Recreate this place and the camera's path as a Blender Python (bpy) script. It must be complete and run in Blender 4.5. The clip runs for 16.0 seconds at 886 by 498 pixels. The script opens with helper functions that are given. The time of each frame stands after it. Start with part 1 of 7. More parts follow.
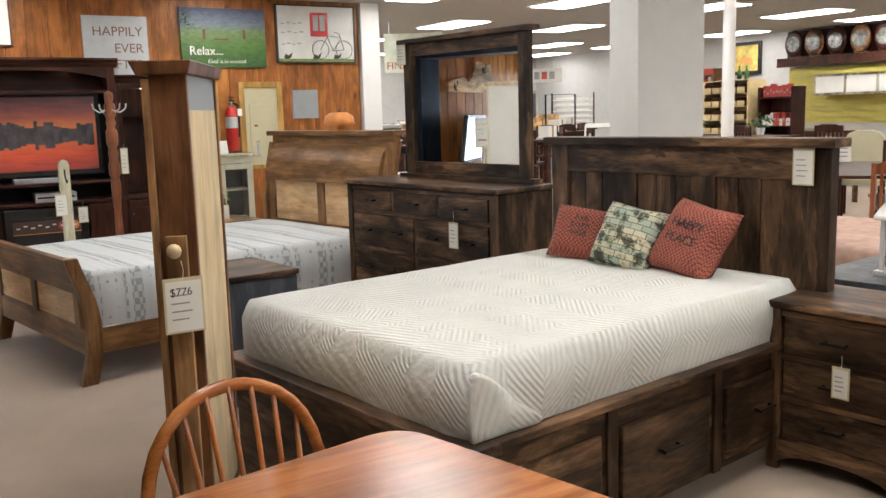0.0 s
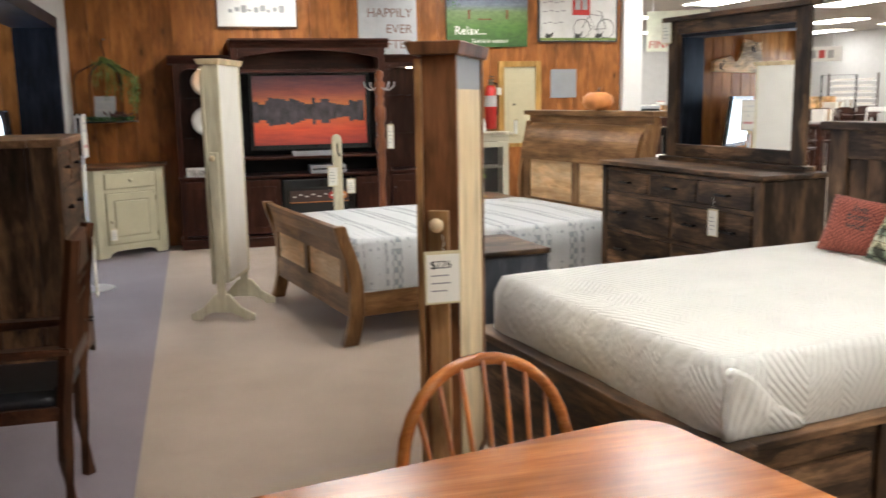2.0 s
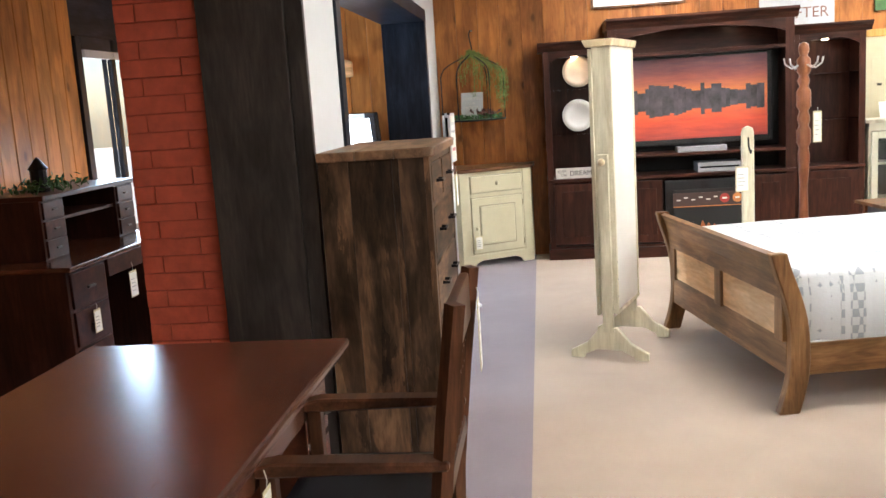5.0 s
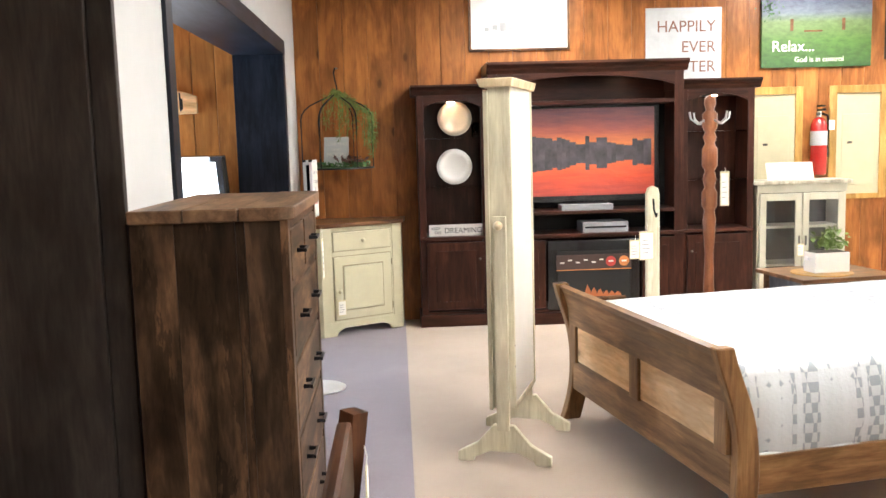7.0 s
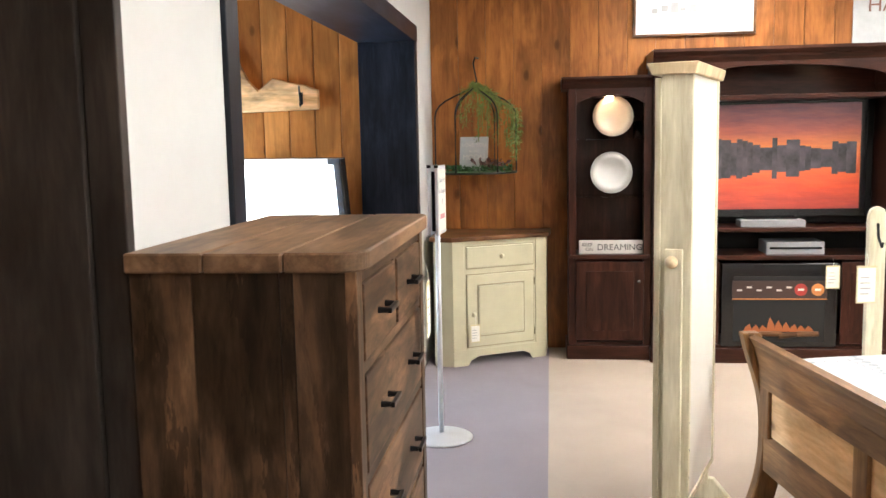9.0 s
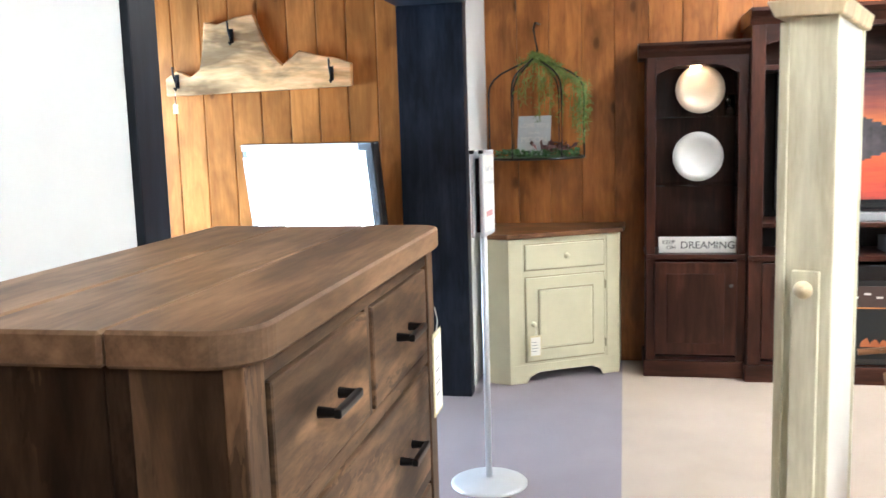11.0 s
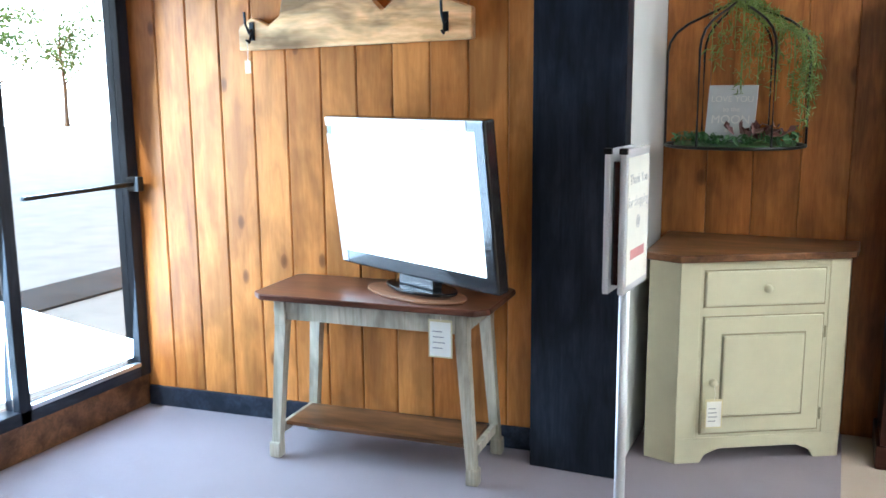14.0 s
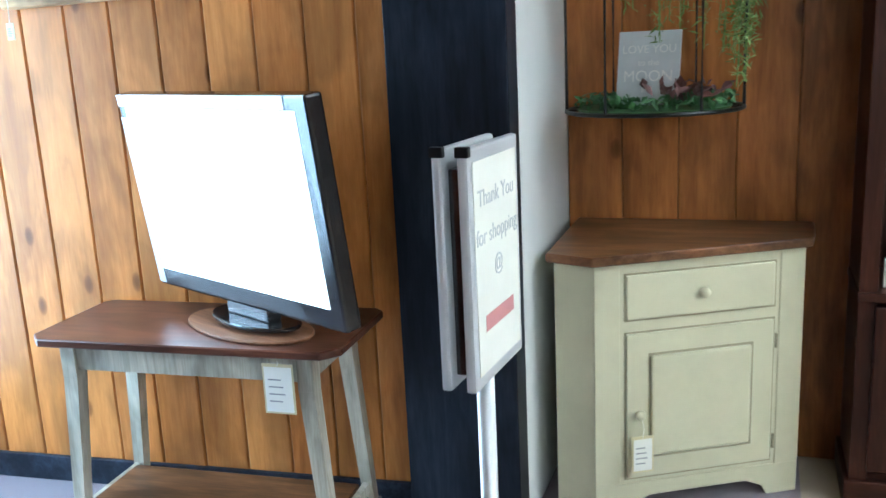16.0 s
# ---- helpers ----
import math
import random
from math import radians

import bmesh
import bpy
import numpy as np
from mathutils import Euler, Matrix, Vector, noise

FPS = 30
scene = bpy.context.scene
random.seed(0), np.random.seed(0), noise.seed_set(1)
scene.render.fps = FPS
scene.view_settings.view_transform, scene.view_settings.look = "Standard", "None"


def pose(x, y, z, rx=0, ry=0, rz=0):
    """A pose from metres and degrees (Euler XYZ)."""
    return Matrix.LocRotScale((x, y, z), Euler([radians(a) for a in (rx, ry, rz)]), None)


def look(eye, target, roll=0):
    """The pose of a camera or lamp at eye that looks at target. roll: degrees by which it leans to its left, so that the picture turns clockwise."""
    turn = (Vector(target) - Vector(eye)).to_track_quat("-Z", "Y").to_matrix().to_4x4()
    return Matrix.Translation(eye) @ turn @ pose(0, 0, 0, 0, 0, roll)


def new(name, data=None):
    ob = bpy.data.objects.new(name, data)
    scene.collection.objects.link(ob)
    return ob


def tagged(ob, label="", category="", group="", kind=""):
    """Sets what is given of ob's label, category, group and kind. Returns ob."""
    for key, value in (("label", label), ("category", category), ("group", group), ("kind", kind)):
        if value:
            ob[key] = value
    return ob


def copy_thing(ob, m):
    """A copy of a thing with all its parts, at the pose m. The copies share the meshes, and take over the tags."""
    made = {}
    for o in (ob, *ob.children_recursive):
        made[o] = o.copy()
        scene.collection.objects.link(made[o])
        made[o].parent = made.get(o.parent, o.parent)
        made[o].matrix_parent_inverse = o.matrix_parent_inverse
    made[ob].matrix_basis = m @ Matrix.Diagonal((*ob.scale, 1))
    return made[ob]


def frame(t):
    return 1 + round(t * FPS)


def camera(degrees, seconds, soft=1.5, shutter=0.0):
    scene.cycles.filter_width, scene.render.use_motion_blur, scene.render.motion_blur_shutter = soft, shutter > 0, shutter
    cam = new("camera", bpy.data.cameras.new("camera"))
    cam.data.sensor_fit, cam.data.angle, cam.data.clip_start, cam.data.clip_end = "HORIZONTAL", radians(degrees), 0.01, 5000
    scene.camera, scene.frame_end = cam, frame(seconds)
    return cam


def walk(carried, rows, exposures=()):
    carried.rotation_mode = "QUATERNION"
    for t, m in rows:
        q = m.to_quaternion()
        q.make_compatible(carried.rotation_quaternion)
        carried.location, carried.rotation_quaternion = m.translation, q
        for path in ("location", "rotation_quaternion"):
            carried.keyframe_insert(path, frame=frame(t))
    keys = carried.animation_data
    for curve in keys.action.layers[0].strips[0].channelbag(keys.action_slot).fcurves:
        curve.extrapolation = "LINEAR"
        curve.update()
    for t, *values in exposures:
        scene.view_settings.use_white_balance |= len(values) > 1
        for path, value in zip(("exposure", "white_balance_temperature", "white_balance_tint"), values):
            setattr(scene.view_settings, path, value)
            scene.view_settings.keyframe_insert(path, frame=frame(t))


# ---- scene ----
cam = camera(52.7, 16.0, soft=1.5, shutter=0.4)
PATH = [
    (0, (0.573, 0.169, 1.508), (1.601, 1.858, 1.206), -1.6),
    (0.5, (0.558, 0.177, 1.508), (1.609, 1.853, 1.215), -1.7),
    (1, (0.588, 0.166, 1.503), (1.611, 1.856, 1.195), -1.8),
    (1.5, (0.603, 0.171, 1.49), (1.444, 1.96, 1.185), -0.8),
    (2, (0.552, 0.185, 1.511), (1.074, 2.086, 1.177), -1.0),
    (2.5, (0.468, 0.424, 1.5), (0.88, 2.358, 1.199), -3.1),
    (3, (0.389, 0.573, 1.503), (0.546, 2.541, 1.183), -2.1),
    (3.5, (0.38, 0.794, 1.506), (0.274, 2.768, 1.204), -4.5),
    (6, (0.325, 1.906, 1.516), (0.086, 3.863, 1.178), -3.7),
    (6.5, (0.299, 2.162, 1.499), (0.289, 4.141, 1.209), -2.2),
    (7, (0.216, 2.414, 1.512), (0.312, 4.397, 1.276), -1.6),
    (7.5, (0.25, 2.646, 1.496), (0.182, 4.624, 1.212), -2.6),
    (8, (0.319, 2.876, 1.536), (0.065, 4.843, 1.277), -3.3),
    (8.5, (0.311, 3.146, 1.516), (0.089, 5.115, 1.242), -1.5),
    (9, (0.261, 3.397, 1.543), (0.022, 5.369, 1.307), -1.1),
    (11.5, (0.258, 4.48, 1.526), (-0.283, 6.383, 1.236), -2.4),
    (12, (0.307, 4.698, 1.562), (-0.461, 6.521, 1.269), -2.8),
    (12.5, (0.235, 4.989, 1.551), (-0.364, 6.879, 1.286), -0.5),
    (13, (0.145, 5.249, 1.574), (-0.349, 7.164, 1.279), -1.0),
    (13.5, (0.136, 5.49, 1.553), (-0.556, 7.337, 1.222), -2.1),
    (14, (0.162, 5.737, 1.572), (-0.639, 7.536, 1.221), -0.5),
    (14.5, (0.106, 6.008, 1.546), (-0.527, 7.875, 1.208), 1.5),
    (15, (0.042, 6.241, 1.551), (-0.53, 8.123, 1.189), -0.5),
    (15.5, (0.052, 6.455, 1.549), (-0.513, 8.332, 1.152), -3.4),
    (16, (0.073, 6.687, 1.568), (-0.587, 8.522, 1.123), -2.8),
]
EXPOSURES = [(0.0, -0.08, 6350, 10), (1.5, 0.05, 6450, 10), (2.5, 0.33, 6250, 10), (3.5, 0.8, 6150, 10), (6.0, 1.12, 6300, 10), (8.0, 1.25, 6400, 10),
             (9.0, 1.15, 6450, 10), (11.5, 1.3, 5700, 6), (13.0, 1.03, 5500, 3), (13.5, 1.02, 5250, -2), (14.0, 0.92, 5550, 3), (14.5, 0.82, 5700, 5), (15.5, 0.88, 5250, -2), (16.0, 0.88, 5200, -2)]
walk(cam, [(t, look(eye, target, roll)) for t, eye, target, roll in PATH], EXPOSURES)

# ---- world and daylight ----
CEIL = 2.82
world = bpy.data.worlds.new("world")
scene.world = world
world.use_nodes = True
wn = world.node_tree.nodes
sky = wn.new("ShaderNodeTexSky")
sky.sky_type, sky.sun_disc = "NISHITA", False
sky.sun_elevation, sky.sun_rotation = radians(40), radians(198)
wn["Background"].inputs["Strength"].default_value = 0.1
world.node_tree.links.new(sky.outputs[0], wn["Background"].inputs["Color"])

sun = new("sun", bpy.data.lights.new("sun", "SUN"))
sun.data.energy, sun.data.angle, sun.data.color = 2.5, radians(0.5), (1, 0.95, 0.88)
sun.matrix_world = look((-15, -40, 42), (0, 7, 0))

door_light = new("door_daylight", bpy.data.lights.new("door_daylight", "AREA"))
door_light.data.shape, door_light.data.size, door_light.data.size_y = "RECTANGLE", 1.2, 1.8
door_light.data.energy, door_light.data.color = 52, (0.62, 0.80, 1.0)
door_light.matrix_world = look((-2.97, 8.47, 1.15), (0, 8.3, 0.8))

LIGHT_POWER = 16.0


# ---- materials ----
def mat_new(name):
    m = bpy.data.materials.new(name)
    m.use_nodes = True
    t = m.node_tree
    return m, t, t.nodes["Principled BSDF"]


def node(t, kind, **values):
    n = t.nodes.new(kind)
    for key, value in values.items():
        n.inputs[key].default_value = value
    return n


def coords(t, scale, rot=(0, 0, 0), random_shift=True, kind="Object"):
    c = t.nodes.new("ShaderNodeTexCoord")
    mp = t.nodes.new("ShaderNodeMapping")
    mp.inputs["Scale"].default_value = scale
    mp.inputs["Rotation"].default_value = rot
    t.links.new(c.outputs[kind], mp.inputs["Vector"])
    if random_shift:
        oi = t.nodes.new("ShaderNodeObjectInfo")
        sc = t.nodes.new("ShaderNodeVectorMath")
        sc.operation = "SCALE"
        cx = t.nodes.new("ShaderNodeCombineXYZ")
        for k in range(3):
            t.links.new(oi.outputs["Random"], cx.inputs[k])
        t.links.new(cx.outputs[0], sc.inputs[0])
        sc.inputs["Scale"].default_value = 37.0
        t.links.new(sc.outputs[0], mp.inputs["Location"])
    return mp.outputs[0]


def noise_tex(t, vec, scale, detail=4.0, rough=0.6, distort=0.0):
    n = node(t, "ShaderNodeTexNoise", Scale=scale, Detail=detail, Roughness=rough, Distortion=distort)
    t.links.new(vec, n.inputs["Vector"])
    return n.outputs["Fac"]


def ramp(t, fac, stops):
    r = t.nodes.new("ShaderNodeValToRGB")
    e = r.color_ramp.elements
    while len(e) < len(stops):
        e.new(0.5)
    for el, (p, c) in zip(e, stops):
        el.position, el.color = p, (*c, 1)
    t.links.new(fac, r.inputs["Fac"])
    return r.outputs["Color"]


def mix(t, fac, a, b, blend="MIX"):
    m = t.nodes.new("ShaderNodeMix")
    m.data_type, m.blend_type = "RGBA", blend
    for sock, v in ((m.inputs[0], fac), (m.inputs[6], a), (m.inputs[7], b)):
        if isinstance(v, bpy.types.NodeSocket):
            t.links.new(v, sock)
        elif isinstance(v, (int, float)):
            sock.default_value = v
        else:
            sock.default_value = (*v, 1)
    return m.outputs[2]


def bump(t, b, height, strength=0.2, distance=0.005):
    n = node(t, "ShaderNodeBump", Strength=strength, Distance=distance)
    t.links.new(height, n.inputs["Height"])
    t.links.new(n.outputs[0], b.inputs["Normal"])


def plain(name, color, rough=0.5, metal=0.0, var=0.12, scale=8.0, bumpy=0.0, coat=0.0):
    m, t, b = mat_new(name)
    v = coords(t, (1, 1, 1))
    f = noise_tex(t, v, scale, 6)
    dark = tuple(c * (1 - var) for c in color)
    lite = tuple(min(1, c * (1 + var)) for c in color)
    t.links.new(ramp(t, f, [(0.3, dark), (0.7, lite)]), b.inputs["Base Color"])
    b.inputs["Roughness"].default_value, b.inputs["Metallic"].default_value = rough, metal
    b.inputs["Coat Weight"].default_value = coat
    if bumpy:
        bump(t, b, noise_tex(t, v, scale * 12, 3), bumpy, 0.003)
    return m


def wood(name, dark, mid, lite, axis=2, rough=0.45, stretch=14.0, blotch=0.5, knots=0.0, coat=0.0, board=0.0, patchy=0.0):
    """Wood with its grain along one axis, soft blotches of stain, and knots if wanted."""
    m, t, b = mat_new(name)
    sc = [stretch] * 3
    sc[axis] = 1.0
    v = coords(t, sc)
    grain = noise_tex(t, v, 1.6, 8, 0.65, 0.8)
    fine = noise_tex(t, v, 9.0, 4, 0.7)
    bl_scale = [3.4] * 3
    bl_scale[axis] = 1.3
    blot = noise_tex(t, coords(t, bl_scale), 2.0, 3, 0.55, 0.4)
    col = ramp(t, grain, [(0.36, dark), (0.5, mid), (0.64, lite)])
    col = mix(t, 0.3, col, ramp(t, fine, [(0.38, dark), (0.62, lite)]))
    if board:
        oi = t.nodes.new("ShaderNodeObjectInfo")
        col = mix(t, board, col, ramp(t, oi.outputs["Random"], [(0.0, dark), (0.5, mid), (1.0, lite)]))
    lo, hi = 1 - 0.75 * blotch, 1 + 0.75 * blotch
    col = mix(t, 1.0, col, ramp(t, blot, [(0.40, (lo, lo, lo)), (0.60, (hi, hi, hi))]), "MULTIPLY")
    if patchy:
        ps = [5.5] * 3
        ps[axis] = 1.1
        pv = node(t, "ShaderNodeTexVoronoi", Scale=1.6, Randomness=1.0)
        warp = mix(t, 0.12, coords(t, ps), ramp(t, noise_tex(t, coords(t, ps), 5.0, 4, 0.7), [(0.2, (-3, -3, -3)), (0.8, (3, 3, 3))]), "ADD")
        t.links.new(warp, pv.inputs["Vector"])
        tone = ramp(t, pv.outputs["Color"], [(0.25, (0.55, 0.52, 0.50)), (0.5, (1, 1, 1)), (0.8, (1.55, 1.5, 1.4))])
        col = mix(t, patchy, col, mix(t, 1.0, col, tone, "MULTIPLY"))
    if knots:
        src = coords(t, (1, 1, 1))
        sep, com = t.nodes.new("ShaderNodeSeparateXYZ"), t.nodes.new("ShaderNodeCombineXYZ")
        t.links.new(src, sep.inputs[0])
        add = t.nodes.new("ShaderNodeMath")
        o = [k for k in range(3) if k != axis]
        t.links.new(sep.outputs[o[0]], add.inputs[0])
        t.links.new(sep.outputs[o[1]], add.inputs[1])
        t.links.new(add.outputs[0], com.inputs[0])
        t.links.new(sep.outputs[axis], com.inputs[1])
        mp = t.nodes.new("ShaderNodeMapping")
        mp.inputs["Scale"].default_value = (4.0 * knots, 2.0 * knots, 1)
        t.links.new(com.outputs[0], mp.inputs["Vector"])
        vo = node(t, "ShaderNodeTexVoronoi", Scale=1.0, Randomness=1.0)
        vo.voronoi_dimensions = "2D"
        t.links.new(mp.outputs[0], vo.inputs["Vector"])
        kn = ramp(t, vo.outputs["Distance"], [(0.03, (1, 1, 1)), (0.065, (0.75, 0.75, 0.75)), (0.09, (0.25, 0.25, 0.25)), (0.20, (0, 0, 0))])
        keep = ramp(t, vo.outputs["Color"], [(0.56, (0, 0, 0)), (0.64, (0.8, 0.8, 0.8))])
        col = mix(t, mix(t, 1.0, kn, keep, "MULTIPLY"), col, tuple(c * 0.35 for c in dark))
    t.links.new(col, b.inputs["Base Color"])
    b.inputs["Roughness"].default_value = rough
    b.inputs["Specular IOR Level"].default_value = 0.2
    b.inputs["Coat Weight"].default_value, b.inputs["Coat Roughness"].default_value = coat, 0.25
    bump(t, b, fine, 0.08, 0.002)
    return m


def glass_mat(name, tint=(1, 1, 1), rough=0.0):
    m, t, b = mat_new(name)
    b.inputs["Base Color"].default_value = (*tint, 1)
    b.inputs["Transmission Weight"].default_value = 1.0
    b.inputs["Roughness"].default_value, b.inputs["IOR"].default_value = rough, 1.45
    return m


def glow(name, color, strength):
    m, t, b = mat_new(name)
    b.inputs["Base Color"].default_value = (*color, 1)
    b.inputs["Emission Color"].default_value = (*color, 1)
    b.inputs["Emission Strength"].default_value = strength
    return m


def brick_red():
    return plain("red_brick_paint", (0.46, 0.085, 0.042), 0.6, var=0.22, scale=14, bumpy=0.4)


def carpet(name, a, b_):
    m, t, b = mat_new(name)
    v = coords(t, (1, 1, 1), random_shift=False)
    fine = noise_tex(t, v, 260, 3, 0.8)
    big = noise_tex(t, v, 1.3, 5, 0.6)
    col = mix(t, 0.6, ramp(t, fine, [(0.3, a), (0.7, b_)]), ramp(t, big, [(0.35, a), (0.65, b_)]))
    t.links.new(col, b.inputs["Base Color"])
    b.inputs["Roughness"].default_value = 0.95
    b.inputs["Sheen Weight"].default_value = 0.2
    bump(t, b, fine, 0.5, 0.004)
    return m


def plaid(name, a, c):
    """A small two-colour check, as woven cotton."""
    m, t, b = mat_new(name)
    v = coords(t, (1, 1, 1), random_shift=False)
    ch = node(t, "ShaderNodeTexChecker", Scale=95.0)
    ch.inputs["Color1"].default_value, ch.inputs["Color2"].default_value = (*a, 1), (*c, 1)
    t.links.new(v, ch.inputs["Vector"])
    t.links.new(mix(t, 0.3, ch.outputs["Color"], ramp(t, noise_tex(t, v, 9, 4), [(0.3, a), (0.7, c)])), b.inputs["Base Color"])
    b.inputs["Roughness"].default_value = 0.9
    return m


def quilt_white():
    m, t, b = mat_new("white_quilt")
    v = coords(t, (1, 1, 1), random_shift=False)
    sep = t.nodes.new("ShaderNodeSeparateXYZ")
    t.links.new(v, sep.inputs[0])

    def calc(op, x, y=0.0):
        n = t.nodes.new("ShaderNodeMath")
        n.operation = op
        for k, q in enumerate((x, y)):
            if isinstance(q, bpy.types.NodeSocket):
                t.links.new(q, n.inputs[k])
            else:
                n.inputs[k].default_value = q
        return n.outputs[0]

    across = calc("SUBTRACT", sep.outputs[1], sep.outputs[2])
    zigzag = calc("MULTIPLY", calc("PINGPONG", sep.outputs[0], 0.15), 1.0)
    rows = calc("SINE", calc("MULTIPLY", calc("ADD", across, zigzag), 235.0))
    cross = calc("SINE", calc("MULTIPLY", calc("ADD", sep.outputs[0], calc("MULTIPLY", across, 0.35)), 200.0))
    vo = node(t, "ShaderNodeTexVoronoi", Scale=42.0)
    t.links.new(v, vo.inputs["Vector"])
    patch = ramp(t, noise_tex(t, coords(t, (1, 3.2, 3.2), random_shift=False), 2.2, 1), [(0.46, (0, 0, 0)), (0.52, (1, 1, 1))])
    h = mix(t, 0.55, mix(t, patch, rows, cross), vo.outputs["Distance"])
    t.links.new(ramp(t, noise_tex(t, v, 3, 5), [(0.3, (0.64, 0.64, 0.60)), (0.7, (0.72, 0.715, 0.67))]), b.inputs["Base Color"])
    b.inputs["Roughness"].default_value = 0.85
    bump(t, b, h, 0.6, 0.006)
    return m


def quilt_grey():
    """Bands of geometric motifs in grey and off-white."""
    m, t, b = mat_new("patterned_quilt")
    v = coords(t, (1, 1, 1), random_shift=False)
    ch = node(t, "ShaderNodeTexChecker", Scale=26.0)
    ch.inputs["Color1"].default_value, ch.inputs["Color2"].default_value = (0.54, 0.56, 0.56, 1), (0.22, 0.25, 0.28, 1)
    t.links.new(coords(t, (1, 1, 1), (0, 0, 0.785), False), ch.inputs["Vector"])
    ch2 = node(t, "ShaderNodeTexVoronoi", Scale=19.0)
    ch2.distance = "MANHATTAN"
    ch2.inputs["Randomness"].default_value = 0.15
    t.links.new(v, ch2.inputs["Vector"])
    motif = ramp(t, ch2.outputs["Distance"], [(0.25, (0.21, 0.24, 0.27)), (0.4, (0.58, 0.60, 0.60))])
    w = node(t, "ShaderNodeTexWave", Scale=1.15, Distortion=0.0)
    w.bands_direction = "X"
    t.links.new(v, w.inputs["Vector"])
    w2 = node(t, "ShaderNodeTexWave", Scale=3.3, Distortion=0.0)
    w2.bands_direction = "X"
    t.links.new(v, w2.inputs["Vector"])
    col = mix(t, ramp(t, w.outputs["Fac"], [(0.48, (0, 0, 0)), (0.52, (1, 1, 1))]), ch.outputs["Color"], motif)
    col = mix(t, ramp(t, w2.outputs["Fac"], [(0.8, (0, 0, 0)), (0.85, (1, 1, 1))]), col, (0.60, 0.62, 0.62))
    t.links.new(mix(t, 0.32, col, (0.52, 0.54, 0.55)), b.inputs["Base Color"])
    b.inputs["Roughness"].default_value = 0.9
    bump(t, b, noise_tex(t, v, 40, 3), 0.3, 0.006)
    return m


def sunset():
    """The picture on the television's promotional film: sunset sky over a dark skyline and red water."""
    m, t, b = mat_new("sunset_picture")
    c = t.nodes.new("ShaderNodeTexCoord")
    sep = t.nodes.new("ShaderNodeSeparateXYZ")
    t.links.new(c.outputs["Generated"], sep.inputs[0])
    col = ramp(t, sep.outputs["Z"], [(0.0, (0.40, 0.08, 0.07)), (0.22, (0.72, 0.13, 0.06)), (0.45, (0.72, 0.22, 0.09)), (0.6, (0.76, 0.30, 0.11)), (0.74, (0.52, 0.18, 0.14)), (0.86, (0.30, 0.13, 0.15)), (1.0, (0.19, 0.11, 0.16))])
    streak = noise_tex(t, coords(t, (1.2, 1, 9)), 2.5, 4)
    t.links.new(mix(t, 0.5, col, ramp(t, streak, [(0.35, (0.25, 0.05, 0.08)), (0.65, (0.9, 0.3, 0.12))]), "SOFT_LIGHT"), b.inputs["Base Color"])
    b.inputs["Roughness"].default_value = 0.3
    b.inputs["Coat Weight"].default_value, b.inputs["Coat Roughness"].default_value = 0.6, 0.12
    bump(t, b, noise_tex(t, coords(t, (2, 1, 5)), 3, 3), 0.25, 0.02)
    return m


def meadow():
    m, t, b = mat_new("meadow_print")
    c = t.nodes.new("ShaderNodeTexCoord")
    sep = t.nodes.new("ShaderNodeSeparateXYZ")
    t.links.new(c.outputs["Generated"], sep.inputs[0])
    col = ramp(t, sep.outputs["Z"], [(0.0, (0.03, 0.09, 0.02)), (0.35, (0.07, 0.15, 0.03)), (0.6, (0.14, 0.20, 0.08)), (0.72, (0.14, 0.16, 0.22)), (1.0, (0.06, 0.07, 0.13))])
    t.links.new(mix(t, 0.35, col, ramp(t, noise_tex(t, coords(t, (3, 3, 6)), 6, 6), [(0.35, (0.02, 0.07, 0.02)), (0.65, (0.5, 0.55, 0.4))]), "OVERLAY"), b.inputs["Base Color"])
    b.inputs["Roughness"].default_value = 0.55
    return m


def lodge_print():
    """Patchwork of forest scenes on cream cotton."""
    m, t, b = mat_new("lodge_print_cotton")
    v = coords(t, (8.5, 8.5, 8.5), random_shift=False)
    br = node(t, "ShaderNodeTexBrick", Scale=1.0)
    for key, value in (("Color1", (0.66, 0.60, 0.42, 1)), ("Color2", (0.36, 0.44, 0.36, 1)), ("Mortar", (0.05, 0.022, 0.015, 1))):
        br.inputs[key].default_value = value
    br.inputs["Mortar Size"].default_value = 0.012
    rot = t.nodes.new("ShaderNodeMapping")
    rot.inputs["Rotation"].default_value = (math.pi / 2, 0, 0)
    t.links.new(v, rot.inputs["Vector"])
    t.links.new(rot.outputs[0], br.inputs["Vector"])
    motif = ramp(t, noise_tex(t, v, 1.9, 4, 0.6), [(0.42, (0.03, 0.025, 0.015)), (0.45, (0.45, 0.5, 0.4)), (0.52, (1, 1, 1))])
    t.links.new(mix(t, 0.85, br.outputs["Color"], motif, "MULTIPLY"), b.inputs["Base Color"])
    b.inputs["Roughness"].default_value = 0.9
    return m


